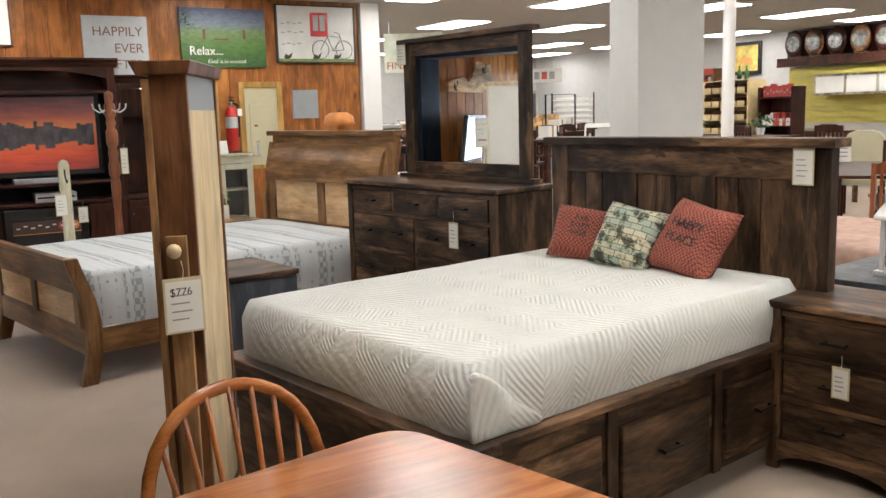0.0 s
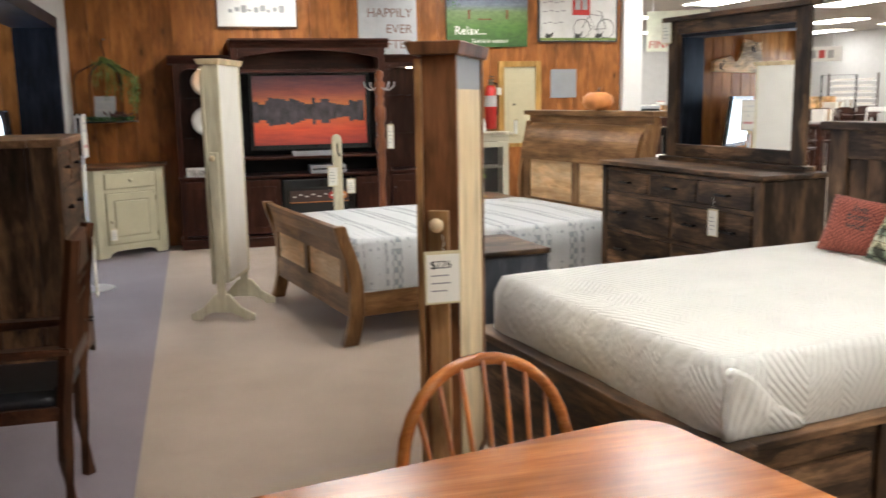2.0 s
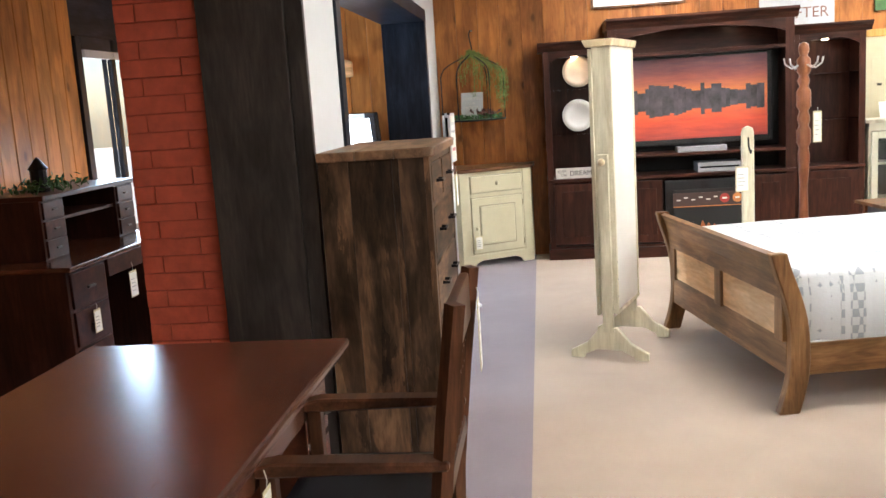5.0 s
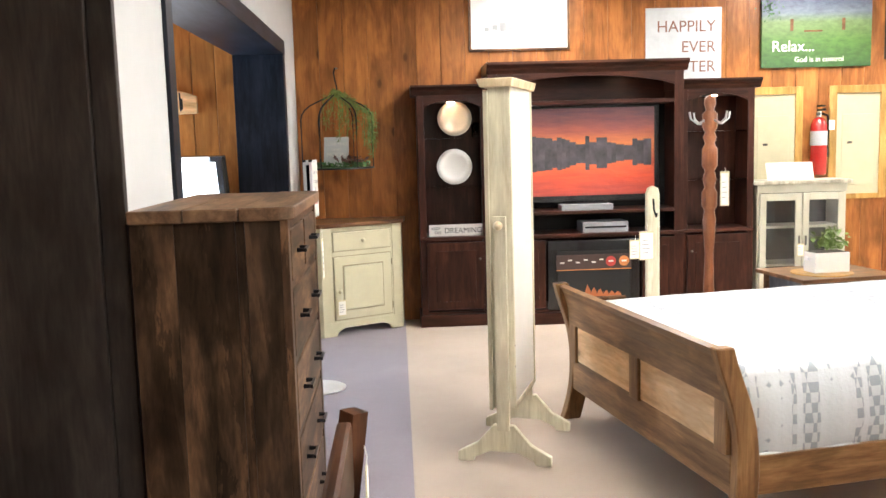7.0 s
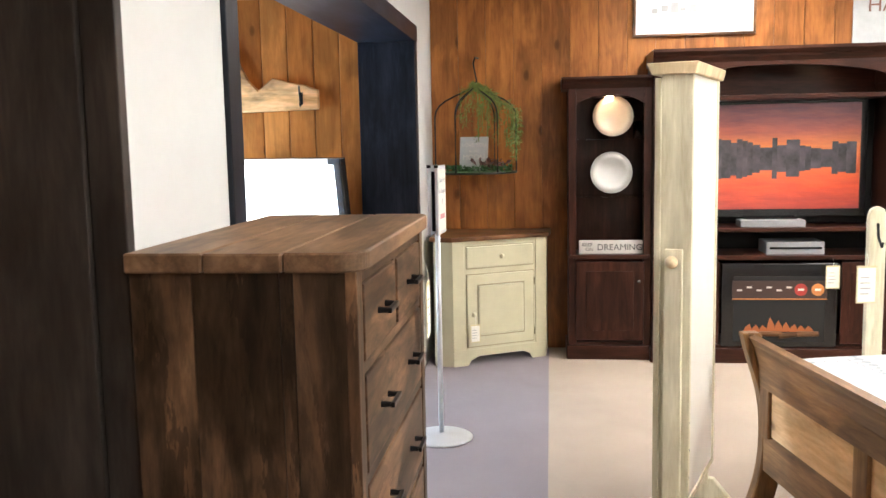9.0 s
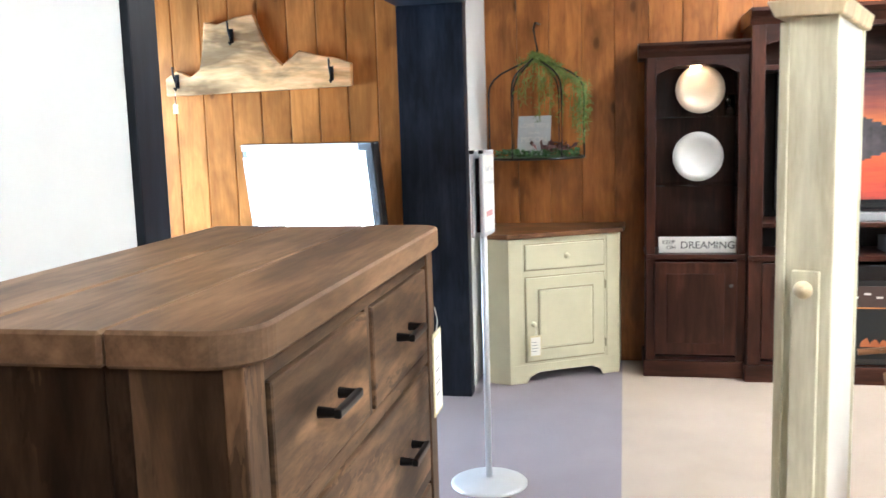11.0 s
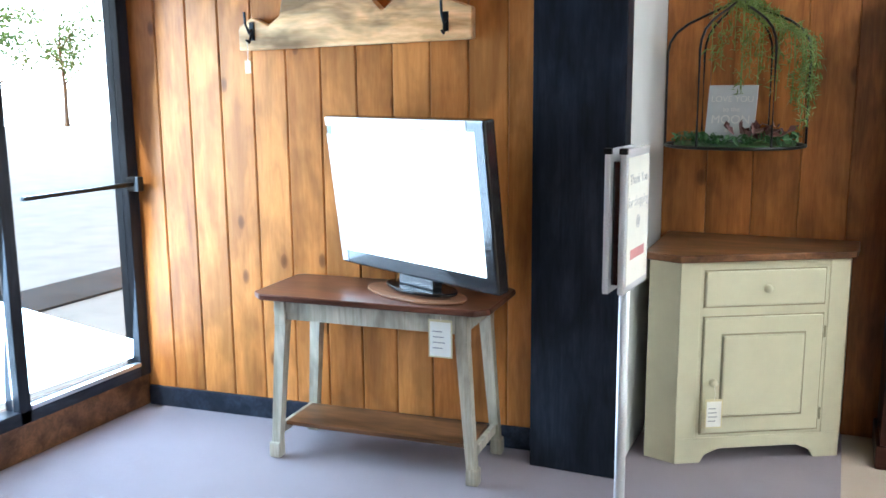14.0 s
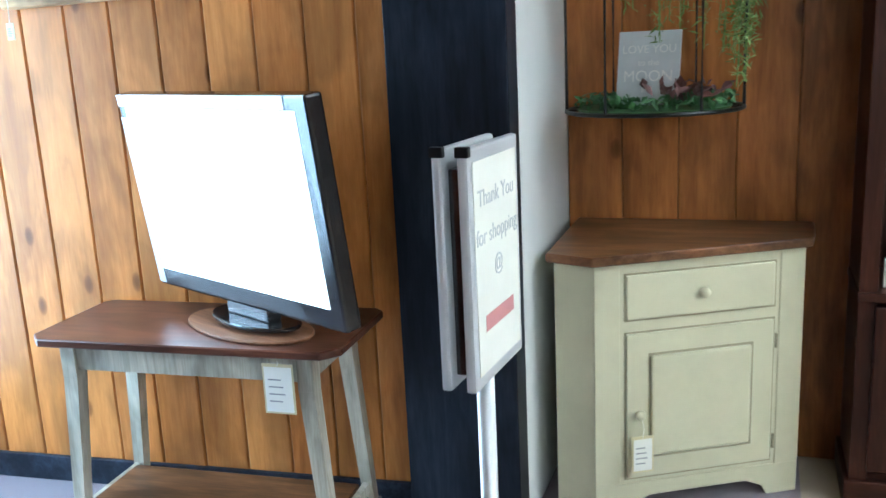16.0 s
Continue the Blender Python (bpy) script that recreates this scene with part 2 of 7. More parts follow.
PINE = wood("knotty_pine", (0.17, 0.056, 0.014), (0.30, 0.108, 0.027), (0.42, 0.165, 0.045), 2, 0.42, 11, 0.35, 1.0, 0.1, 0.35)
PINE_L = wood("honey_knotty_pine", (0.27, 0.092, 0.020), (0.44, 0.170, 0.040), (0.56, 0.245, 0.070), 2, 0.4, 11, 0.3, 1.1, 0.12, 0.45)
RUSTIC_X = wood("rustic_brown_maple_x", (0.016, 0.009, 0.0055), (0.055, 0.033, 0.019), (0.165, 0.096, 0.053), 0, 0.46, 5.5, 0.7, patchy=0.9)
RUSTIC_Y = wood("rustic_brown_maple_y", (0.016, 0.009, 0.0055), (0.055, 0.033, 0.019), (0.165, 0.096, 0.053), 1, 0.46, 5.5, 0.7, patchy=0.9)
RUSTIC_Z = wood("rustic_brown_maple_z", (0.016, 0.009, 0.0055), (0.055, 0.033, 0.019), (0.165, 0.096, 0.053), 2, 0.46, 5.5, 0.7, board=0.3, patchy=0.9)
# Brown maple for the chest's top boards, set paler than its body.
CHEST_TOP = wood("paler_brown_maple_top", (0.095, 0.055, 0.031), (0.200, 0.115, 0.062), (0.290, 0.175, 0.097), 0, 0.45, 7, 0.4)
CHERRY_X = wood("dark_cherry_x", (0.022, 0.007, 0.0045), (0.040, 0.013, 0.008), (0.062, 0.021, 0.012), 0, 0.35, 12, 0.4)
CHERRY_Z = wood("dark_cherry_z", (0.022, 0.007, 0.0045), (0.040, 0.013, 0.008), (0.062, 0.021, 0.012), 2, 0.35, 12, 0.4)
CHAIR_X = wood("brown_cherry_x", (0.035, 0.013, 0.006), (0.062, 0.025, 0.012), (0.10, 0.042, 0.020), 0, 0.35, 12, 0.4)
CHAIR_Z = wood("brown_cherry_z", (0.035, 0.013, 0.006), (0.062, 0.025, 0.012), (0.10, 0.042, 0.020), 2, 0.35, 12, 0.4)
RED_DESK = wood("red_mahogany", (0.055, 0.018, 0.010), (0.085, 0.027, 0.014), (0.12, 0.040, 0.020), 1, 0.22, 10, 0.3, coat=0.5)
OAK_X = wood("orange_oak_x", (0.26, 0.075, 0.015), (0.38, 0.125, 0.028), (0.50, 0.19, 0.05), 0, 0.25, 16, 0.3, coat=0.5)
OAK_Z = wood("orange_oak_z", (0.22, 0.06, 0.012), (0.34, 0.105, 0.022), (0.44, 0.16, 0.04), 2, 0.3, 16, 0.3, coat=0.4)
HICK_X = wood("brown_hickory_x", (0.125, 0.061, 0.025), (0.213, 0.107, 0.045), (0.325, 0.182, 0.079), 0, 0.35, 12, 0.35, 0.6)
HICK_Y = wood("brown_hickory_y", (0.125, 0.061, 0.025), (0.213, 0.107, 0.045), (0.325, 0.182, 0.079), 1, 0.35, 12, 0.35)
HICK_Z = wood("brown_hickory_z", (0.125, 0.061, 0.025), (0.213, 0.107, 0.045), (0.325, 0.182, 0.079), 2, 0.35, 12, 0.35)
HICK_PALE = wood("pale_hickory_panel", (0.48, 0.26, 0.11), (0.66, 0.41, 0.20), (0.74, 0.52, 0.30), 1, 0.4, 6, 0.25, 1.0)
WALNUT_Z = wood("walnut_z", (0.085, 0.036, 0.016), (0.15, 0.065, 0.028), (0.22, 0.10, 0.045), 2, 0.4, 11, 0.6)
GOLDEN_BROWN = wood("golden_brown_frame", (0.22, 0.11, 0.045), (0.34, 0.19, 0.08), (0.44, 0.27, 0.13), 2, 0.4, 10, 0.5)
TURNED = wood("turned_maple", (0.15, 0.045, 0.018), (0.23, 0.075, 0.030), (0.30, 0.11, 0.045), 2, 0.3, 12, 0.3, coat=0.3)
PALE_Z = wood("pale_pine_z", (0.50, 0.38, 0.22), (0.62, 0.49, 0.30), (0.70, 0.58, 0.38), 2, 0.5, 9, 0.2, 0.5)
BLONDE = wood("blonde_slab", (0.46, 0.25, 0.10), (0.62, 0.38, 0.18), (0.72, 0.49, 0.26), 0, 0.45, 6, 0.7, 0.5)
CREAM_WOOD = wood("washed_cream_wood", (0.50, 0.45, 0.30), (0.64, 0.60, 0.44), (0.73, 0.69, 0.53), 2, 0.5, 10, 0.12)
GREYWASH = wood("grey_wash_wood", (0.28, 0.25, 0.19), (0.40, 0.37, 0.29), (0.50, 0.47, 0.38), 2, 0.5, 14, 0.4)
OVAL_WOOD = wood("oval_mat_wood", (0.17, 0.075, 0.04), (0.27, 0.13, 0.07), (0.36, 0.19, 0.10), 0, 0.4, 10, 0.4)
BROWN_TOP = wood("brown_stained_top", (0.07, 0.032, 0.014), (0.12, 0.055, 0.024), (0.18, 0.085, 0.038), 0, 0.3, 10, 0.5, coat=0.2)
WINE_TOP = wood("wine_stained_top", (0.045, 0.016, 0.010), (0.075, 0.028, 0.016), (0.11, 0.042, 0.024), 0, 0.28, 12, 0.4, coat=0.3)
EBONY = wood("blue_black_stain", (0.006, 0.008, 0.013), (0.011, 0.015, 0.023), (0.020, 0.026, 0.038), 2, 0.38, 10, 0.5)
EBONY_Y = wood("blue_black_stain_y", (0.010, 0.013, 0.020), (0.019, 0.024, 0.036), (0.034, 0.041, 0.058), 1, 0.4, 10, 0.5)
COLUMN = wood("dark_column_stain", (0.026, 0.021, 0.018), (0.040, 0.033, 0.028), (0.058, 0.047, 0.039), 2, 0.45, 8, 0.35)
SLATE = wood("slate_grey_paint", (0.050, 0.056, 0.068), (0.070, 0.078, 0.092), (0.095, 0.105, 0.12), 2, 0.4, 9, 0.4)
CREAM = plain("cream_milk_paint", (0.56, 0.53, 0.36), 0.5, var=0.07, scale=5)
# Darker cream, also used to paint shade into the corner cabinet's gaps.
CREAM_DARK = plain("cream_glaze_and_gap_shade", (0.30, 0.27, 0.17), 0.6)
SAGE = plain("sage_cream_paint", (0.46, 0.45, 0.35), 0.5, var=0.08, scale=5)
WHITE_WALL = plain("white_painted_wall", (0.66, 0.67, 0.66), 0.6, var=0.04, scale=3, bumpy=0.05)
WHITE = plain("white_paint", (0.80, 0.80, 0.78), 0.5, var=0.03)
CEILING = plain("ceiling_tile", (0.44, 0.42, 0.39), 0.9, var=0.06, scale=30, bumpy=0.2)
BACKPANEL = plain("white_hardboard", (0.72, 0.70, 0.64), 0.45, var=0.05, scale=4)
PAPER = plain("paper_tag", (0.80, 0.79, 0.72), 0.7, var=0.04)
TAG_EDGE = plain("tan_tag_border", (0.62, 0.55, 0.33), 0.7, var=0.1)
INK = plain("ink", (0.03, 0.03, 0.03), 0.6)
GREY_INK = plain("grey_ink", (0.30, 0.30, 0.30), 0.6)
RED_INK = plain("red_ink", (0.45, 0.05, 0.04), 0.5)
BLACK = plain("black_metal", (0.012, 0.012, 0.013), 0.35, 0.6)
BLACK_PL = plain("black_plastic", (0.010, 0.010, 0.011), 0.2, coat=0.3)
BLACK_MATT = plain("black_interior", (0.008, 0.008, 0.008), 0.7)
LEATHER = plain("black_leather", (0.012, 0.013, 0.016), 0.3, var=0.3, scale=40, bumpy=0.3)
CHROME = plain("brushed_aluminium", (0.72, 0.73, 0.75), 0.28, 1.0, 0.05)
STEEL = plain("satin_silver", (0.62, 0.63, 0.65), 0.38, 0.35, 0.05)
PALE_INK = plain("faded_grey_ink", (0.50, 0.51, 0.52), 0.6)
PALE_RED = plain("faded_red_ink", (0.55, 0.25, 0.25), 0.6)
CLOCK_FACE = plain("smoked_clock_glass", (0.17, 0.17, 0.16), 0.15, 0.2, 0.6, 14, coat=0.6)
SILVER = plain("silver_plastic", (0.38, 0.39, 0.41), 0.35, 0.3, 0.05)
GALV = plain("grey_metal_sheet", (0.50, 0.52, 0.53), 0.45, 0.5, 0.08, 12)
PANEL_GREY = plain("grey_panel_paint", (0.28, 0.30, 0.32), 0.5, 0.2, 0.05)
BRASS = plain("aged_pewter", (0.10, 0.09, 0.08), 0.35, 0.9)
RED_PAINT = plain("red_enamel", (0.42, 0.015, 0.012), 0.25, var=0.1, coat=0.4)
ORANGE = plain("orange_pumpkin", (0.62, 0.24, 0.07), 0.55, var=0.2)
LEAF = plain("green_leaf", (0.15, 0.22, 0.05), 0.6, var=0.35, scale=20)
LEAF_D = plain("dark_green_leaf", (0.04, 0.11, 0.03), 0.6, var=0.4, scale=20)
LEAF_R = plain("burgundy_leaf", (0.10, 0.035, 0.03), 0.6, var=0.4, scale=20)
SOIL = plain("potting_soil", (0.03, 0.02, 0.012), 0.9)
CHINA = plain("white_china", (0.72, 0.71, 0.67), 0.2, var=0.03, coat=0.4)
CHINA_T = plain("cream_china", (0.70, 0.58, 0.45), 0.25, var=0.03, coat=0.4)
YELLOW_SLAT = plain("yellow_slatwall", (0.50, 0.44, 0.10), 0.5, var=0.08)
BLUSH = plain("blush_fabric", (0.50, 0.33, 0.26), 0.85, var=0.2, scale=9, bumpy=0.3)
WALL_FAR = plain("off_white_wall", (0.46, 0.46, 0.45), 0.7, var=0.05)
BEIGE_DOOR = plain("pale_yellow_door_paint", (0.48, 0.44, 0.29), 0.5, var=0.05)
GOLDEN = wood("golden_oak_casing", (0.30, 0.16, 0.04), (0.40, 0.23, 0.065), (0.48, 0.30, 0.10), 2, 0.35, 12, 0.3)
BIN_WOOD = plain("blond_bin_wood", (0.60, 0.46, 0.24), 0.5)
BRICK = brick_red()
MORTAR = plain("painted_mortar", (0.34, 0.060, 0.030), 0.8)
CARPET = carpet("beige_carpet", (0.36, 0.275, 0.20), (0.47, 0.37, 0.28))
# Separate front carpet; the cool daylight on it is mixed into its mauve.
CARPET_L = carpet("daylight_tinted_carpet", (0.185, 0.150, 0.170), (0.260, 0.215, 0.240))
QUILT = quilt_white()
QUILT_G = quilt_grey()
PLAID = plaid("red_check_cotton", (0.44, 0.13, 0.085), (0.11, 0.025, 0.022))
LODGE = lodge_print()
SKYLINE = plain("grey_skyline_print", (0.07, 0.06, 0.07), 0.35, var=0.6, scale=9, coat=0.5)
SUNSET, MEADOW = sunset(), meadow()
GLASS = glass_mat("clear_glass")
MIRROR = plain("mirror_silver", (0.88, 0.89, 0.90), 0.01, 1.0, 0.0)
LAMP = glow("fluorescent_diffuser", (1.0, 0.97, 0.92), LIGHT_POWER)
SPOT = glow("puck_lamp", (1.0, 0.70, 0.42), 26.0)
SCREEN = glow("lit_screen", (0.95, 0.98, 1.0), 2.6)
DAY = glow("bright_outdoors", (0.92, 0.97, 1.0), 4.0)
EMBER = glow("electric_flame", (0.35, 0.10, 0.03), 0.06)


# ---- building blocks ----
def part(name, bm, material, parent=None, label="", smooth=False):
    me = bpy.data.meshes.new(name)
    bm.normal_update()
    if smooth:
        for f in bm.faces:
            f.smooth = True
    bm.to_mesh(me)
    bm.free()
    me.materials.append(material)
    ob = new(name, me)
    if parent is not None:
        ob.parent = parent
    if label:
        ob["label"] = label
    return ob


def thing(name, label, category, x=0, y=0, z=0, rz=0, group="", kind=""):
    ob = new(name)
    ob.empty_display_size = 0.1
    ob.matrix_basis = pose(x, y, z, 0, 0, rz)
    return tagged(ob, label, category, group, kind)


def add_box(bm, x0, x1, y0, y1, z0, z1, bev=0.0, m=None):
    mt = Matrix.Translation(((x0 + x1) / 2, (y0 + y1) / 2, (z0 + z1) / 2)) @ Matrix.Diagonal((abs(x1 - x0), abs(y1 - y0), abs(z1 - z0), 1))
    r = bmesh.ops.create_cube(bm, size=1, matrix=mt)
    if bev:
        edges = list({e for v in r["verts"] for e in v.link_edges})
        out = bmesh.ops.bevel(bm, geom=edges, offset=bev, segments=2, affect="EDGES", profile=0.6)
        vs = list({v for f in out["faces"] for v in f.verts} | {v for v in r["verts"] if v.is_valid})
    else:
        vs = r["verts"]
    if m is not None:
        bmesh.ops.transform(bm, matrix=m, verts=vs)
    return bm


def box(x0, x1, y0, y1, z0, z1, bev=0.003, m=None):
    return add_box(bmesh.new(), x0, x1, y0, y1, z0, z1, bev, m)


def bx(parent, name, material, x0, x1, y0, y1, z0, z1, bev=0.003, label="", m=None):
    return part(name, box(x0, x1, y0, y1, z0, z1, bev, m), material, parent, label)


def add_cyl(bm, a, b, r0, r1=None, seg=16, caps=True):
    a, b = Vector(a), Vector(b)
    d = b - a
    m = Matrix.Translation((a + b) / 2) @ d.to_track_quat("Z", "Y").to_matrix().to_4x4()
    bmesh.ops.create_cone(bm, cap_ends=caps, segments=seg, radius1=r0, radius2=r0 if r1 is None else r1, depth=d.length, matrix=m)
    return bm


def cyl(a, b, r0, r1=None, seg=16):
    return add_cyl(bmesh.new(), a, b, r0, r1, seg)


def lathe(profile, seg=20, x=0.0, y=0.0):
    bm = bmesh.new()
    rings = []
    for r, z in profile:
        rings.append([bm.verts.new((x + r * math.cos(2 * math.pi * k / seg), y + r * math.sin(2 * math.pi * k / seg), z)) for k in range(seg)])
    for a, b in zip(rings, rings[1:]):
        for k in range(seg):
            bm.faces.new((a[k], a[(k + 1) % seg], b[(k + 1) % seg], b[k]))
    bm.faces.new(list(reversed(rings[0])))
    bm.faces.new(rings[-1])
    return bm


def prism(outline, a0, a1, axis="y", bev=0.0):
    """A plate cut to an outline (u, v) and a0 to a1 thick: axis y has u, v = x, z; axis x has y, z; axis z has x, y."""
    bm = bmesh.new()

    def at(u, v, a):
        return {"x": (a, u, v), "y": (u, a, v), "z": (u, v, a)}[axis]

    lo = [bm.verts.new(at(u, v, a0)) for u, v in outline]
    hi = [bm.verts.new(at(u, v, a1)) for u, v in outline]
    n = len(outline)
    bm.faces.new(lo)
    bm.faces.new(hi[::-1])
    for k in range(n):
        bm.faces.new((lo[k], hi[k], hi[(k + 1) % n], lo[(k + 1) % n]))
    bmesh.ops.recalc_face_normals(bm, faces=bm.faces)
    if bev:
        bmesh.ops.bevel(bm, geom=list(bm.edges), offset=bev, segments=1, affect="EDGES")
    bmesh.ops.triangulate(bm, faces=[f for f in bm.faces if len(f.verts) > 4])
    return bm


def add_tube(bm, pts, r, seg=8, taper=1.0):
    pts = [Vector(p) for p in pts]
    rings, n = [], len(pts)
    for i, p in enumerate(pts):
        d = (pts[min(i + 1, n - 1)] - pts[max(i - 1, 0)]).normalized()
        q = d.to_track_quat("Z", "Y")
        rr = r * (1 + (taper - 1) * i / max(1, n - 1))
        rings.append([bm.verts.new(p + q @ Vector((rr * math.cos(2 * math.pi * k / seg), rr * math.sin(2 * math.pi * k / seg), 0))) for k in range(seg)])
    for a, b in zip(rings, rings[1:]):
        for k in range(seg):
            bm.faces.new((a[k], a[(k + 1) % seg], b[(k + 1) % seg], b[k]))
    bm.faces.new(rings[0][::-1])
    bm.faces.new(rings[-1])
    return bm


def tube(pts, r, seg=8, taper=1.0):
    return add_tube(bmesh.new(), pts, r, seg, taper)


def pillow_mesh(w, d, h, n=14, rough_amp=0.0):
    """A stuffed cushion lying in the plane of x and z, h thick."""
    bm = bmesh.new()
    grid = {}
    for side in (-1, 1):
        for i in range(n + 1):
            for j in range(n + 1):
                u, v = 2 * i / n - 1, 2 * j / n - 1
                puff = max(0.0, (1 - u ** 4) * (1 - v ** 4)) ** 0.5
                edge = 1 - 0.06 * (1 - abs(u * v))
                if side == 1 and puff == 0:
                    grid[side, i, j] = grid[-1, i, j]
                    continue
                grid[side, i, j] = bm.verts.new((u * w / 2 * edge, side * h / 2 * puff + rough_amp * noise.noise((u * 3, v * 3, side)), v * d / 2 * edge))
    for side in (-1, 1):
        for i in range(n):
            for j in range(n):
                q = [grid[side, i, j], grid[side, i + 1, j], grid[side, i + 1, j + 1], grid[side, i, j + 1]]
                bm.faces.new(q if side == -1 else q[::-1])
    return bm


def lettering(parent, name, body, size, material, m, align="LEFT", depth=0.001, label=""):
    cu = bpy.data.curves.new(name, "FONT")
    cu.body, cu.size, cu.align_x, cu.extrude = body, size, align, depth
    cu.materials.append(material)
    tmp = new(name, cu)
    dg = bpy.context.evaluated_depsgraph_get()
    me = bpy.data.meshes.new_from_object(tmp.evaluated_get(dg))
    bpy.data.objects.remove(tmp)
    ob = new(name, me)
    ob.parent, ob.matrix_basis = parent, m
    if label:
        ob["label"] = label
    return ob


def price_tag(x, y, z, rz, w=0.075, h=0.13, string=0.06, label="cream paper price tag hanging on a string"):
    """A hanging tag whose face looks to -y before the turn; (x, y, z) is where the string is tied."""
    t = thing("price_tag", label, "price tag", x, y, z, rz, "price tags")
    part("string", tube([(0, 0, 0), (0.004, -0.004, -string * 0.5), (0, -0.002, -string)], 0.0012, 6), PAPER, t)
    bx(t, "card", TAG_EDGE, -w / 2, w / 2, -0.003, -0.001, -string - h, -string + 0.006, 0.0)
    bx(t, "paper_face", PAPER, -w / 2 + 0.006, w / 2 - 0.006, -0.0042, -0.003, -string - h + 0.006, -string - 0.004, 0.0)
    for k in range(4):
        bx(t, "print_line", GREY_INK, -w * 0.32, w * (0.1 + 0.05 * (k % 3)), -0.0048, -0.0042, -string - h * (0.3 + 0.15 * k), -string - h * (0.3 + 0.15 * k) + 0.004, 0.0)
    return t


def stuff(name, bm, material, parent):
    return tagged(part(name, bm, material, parent), kind="stuff")


# ---- structure ----
def structure(name, bm, material, label, category):
    return tagged(part(name, bm, material), label, category, kind="structure")


def planks(wall, material, start, stop, width, face, z0, z1, along="x", thick=0.02, rng=None, groove=0.006):
    """Upright tongue-and-groove boards on a wall: objects of their own that share one mesh."""
    rng = rng or random.Random(5)
    n = max(1, round((stop - start) / width))
    w = (stop - start) / n
    if along == "x":
        bm = box(-w / 2 + 0.001, w / 2 - 0.001, 0, thick, z0, z1, 0.0)
        edges = [e for e in bm.edges if abs(e.verts[0].co.z - e.verts[1].co.z) > 0.5 and e.verts[0].co.y < 0.001]
    else:
        bm = box(0, thick, -w / 2 + 0.001, w / 2 - 0.001, z0, z1, 0.0)
        edges = [e for e in bm.edges if abs(e.verts[0].co.z - e.verts[1].co.z) > 0.5 and e.verts[0].co.x > thick - 0.001]
    bmesh.ops.bevel(bm, geom=edges, offset=groove, segments=1, affect="EDGES")
    me = bpy.data.meshes.new("plank")
    bm.to_mesh(me)
    bm.free()
    me.materials.append(material)
    for k in range(n):
        c = start + (k + 0.5) * w
        ob = new("plank", me)
        ob.parent = wall
        d = rng.uniform(-0.0015, 0.0015)
        ob.location = (c, face + d, 0) if along == "x" else (face + d, c, 0)


floor = structure("floor", box(0.245, 15.2, -4.2, 19.2, -0.1, 0, 0), CARPET, "beige cut-pile carpet over the showroom", "floor")
floor_front = structure("floor_front", box(-3.25, 0.2445, -4.2, 10.2, -0.1, -0.001, 0), CARPET_L, "carpet along the front windows, cool daylight put into its mauve grey", "floor")
structure("ceiling", box(-3.3, 15.2, -4.2, 19.2, CEIL, CEIL + 0.1, 0), CEILING, "off-white ceiling tiles", "ceiling")
structure("ceiling_front", box(-3.25, -0.951, -4.2, 9.6, 2.5, 2.6, 0), PINE_L, "varnished pine board ceiling by the entrance", "ceiling")
structure("ceiling_beam", box(-2.2, -2.02, -4.2, 9.4, 2.36, 2.5, 0.01), EBONY_Y, "dark stained ceiling beam", "beam")

wall_north = structure("wall_north", box(-0.61, 5.47, 10.05, 10.25, 0, CEIL, 0), PINE, "reddish knotty pine board wall", "wall")
planks(wall_north, PINE, -0.608, 5.47, 0.20, 10.03, 0, CEIL, groove=0.003)
NW = pose(-0.95, 9.30, 0, 0, 0, 5) @ pose(0.95, -9.412, 0)
wall_nw = structure("wall_northwest", box(-3.03, -0.95, 9.45, 9.6, 0, CEIL, 0), PINE_L, "honey-coloured knotty pine board wall", "wall")
planks(wall_nw, PINE_L, -3.02, -0.95, 0.178, 9.43, 0.1, 2.5, rng=random.Random(3))
wall_nw.matrix_basis = NW
structure("baseboard", box(-3.0, -0.96, 9.412, 9.43, 0, 0.1, 0.003), EBONY_Y, "blue-black painted baseboard", "baseboard").matrix_basis = NW
wall_west = structure("wall_west", box(-3.25, -3.03, -4.2, 7.80, 0, CEIL, 0), PINE_L, "honey-coloured pine board wall by the entrance", "wall")
planks(wall_west, PINE_L, 3.0, 7.80, 0.178, -3.032, 0, 2.5, "y")
structure("wall_west_over_door", box(-3.25, -3.03, 7.80, 9.6, 2.16, CEIL, 0), EBONY_Y, "dark painted header over the glass door", "wall")
wall_low = structure("wall_west_under_glass", box(-3.25, -3.0, 7.80, 9.425, 0, 0.16, 0.004), BROWN_TOP, "brown wooden kick panel under the glass", "wall")

part_wall = structure("wall_partition", box(-0.95, -0.61, 5.17, 5.75, 0, CEIL, 0), WHITE_WALL, "white painted partition wall", "wall")
structure("wall_partition_header", box(-0.95, -0.61, 5.75, 9.26, 2.297, CEIL, 0), WHITE_WALL, "white painted wall over the dark lintel", "wall")
structure("wall_partition_return", box(-0.95, -0.61, 9.26, 10.05, 0, CEIL, 0), WHITE_WALL, "white painted return of the partition", "wall")
structure("trim_jamb_far", box(-0.965, -0.595, 9.15, 9.258, 0, 2.192, 0.004), EBONY, "blue-black stained timber jamb", "trim")
structure("trim_jamb_near", box(-0.965, -0.595, 5.752, 5.85, 0, 2.192, 0.004), EBONY, "blue-black stained timber jamb", "trim")
structure("trim_lintel", box(-0.967, -0.592, 5.752, 9.26, 2.192, 2.296, 0.004), EBONY_Y, "blue-black stained timber lintel", "trim")
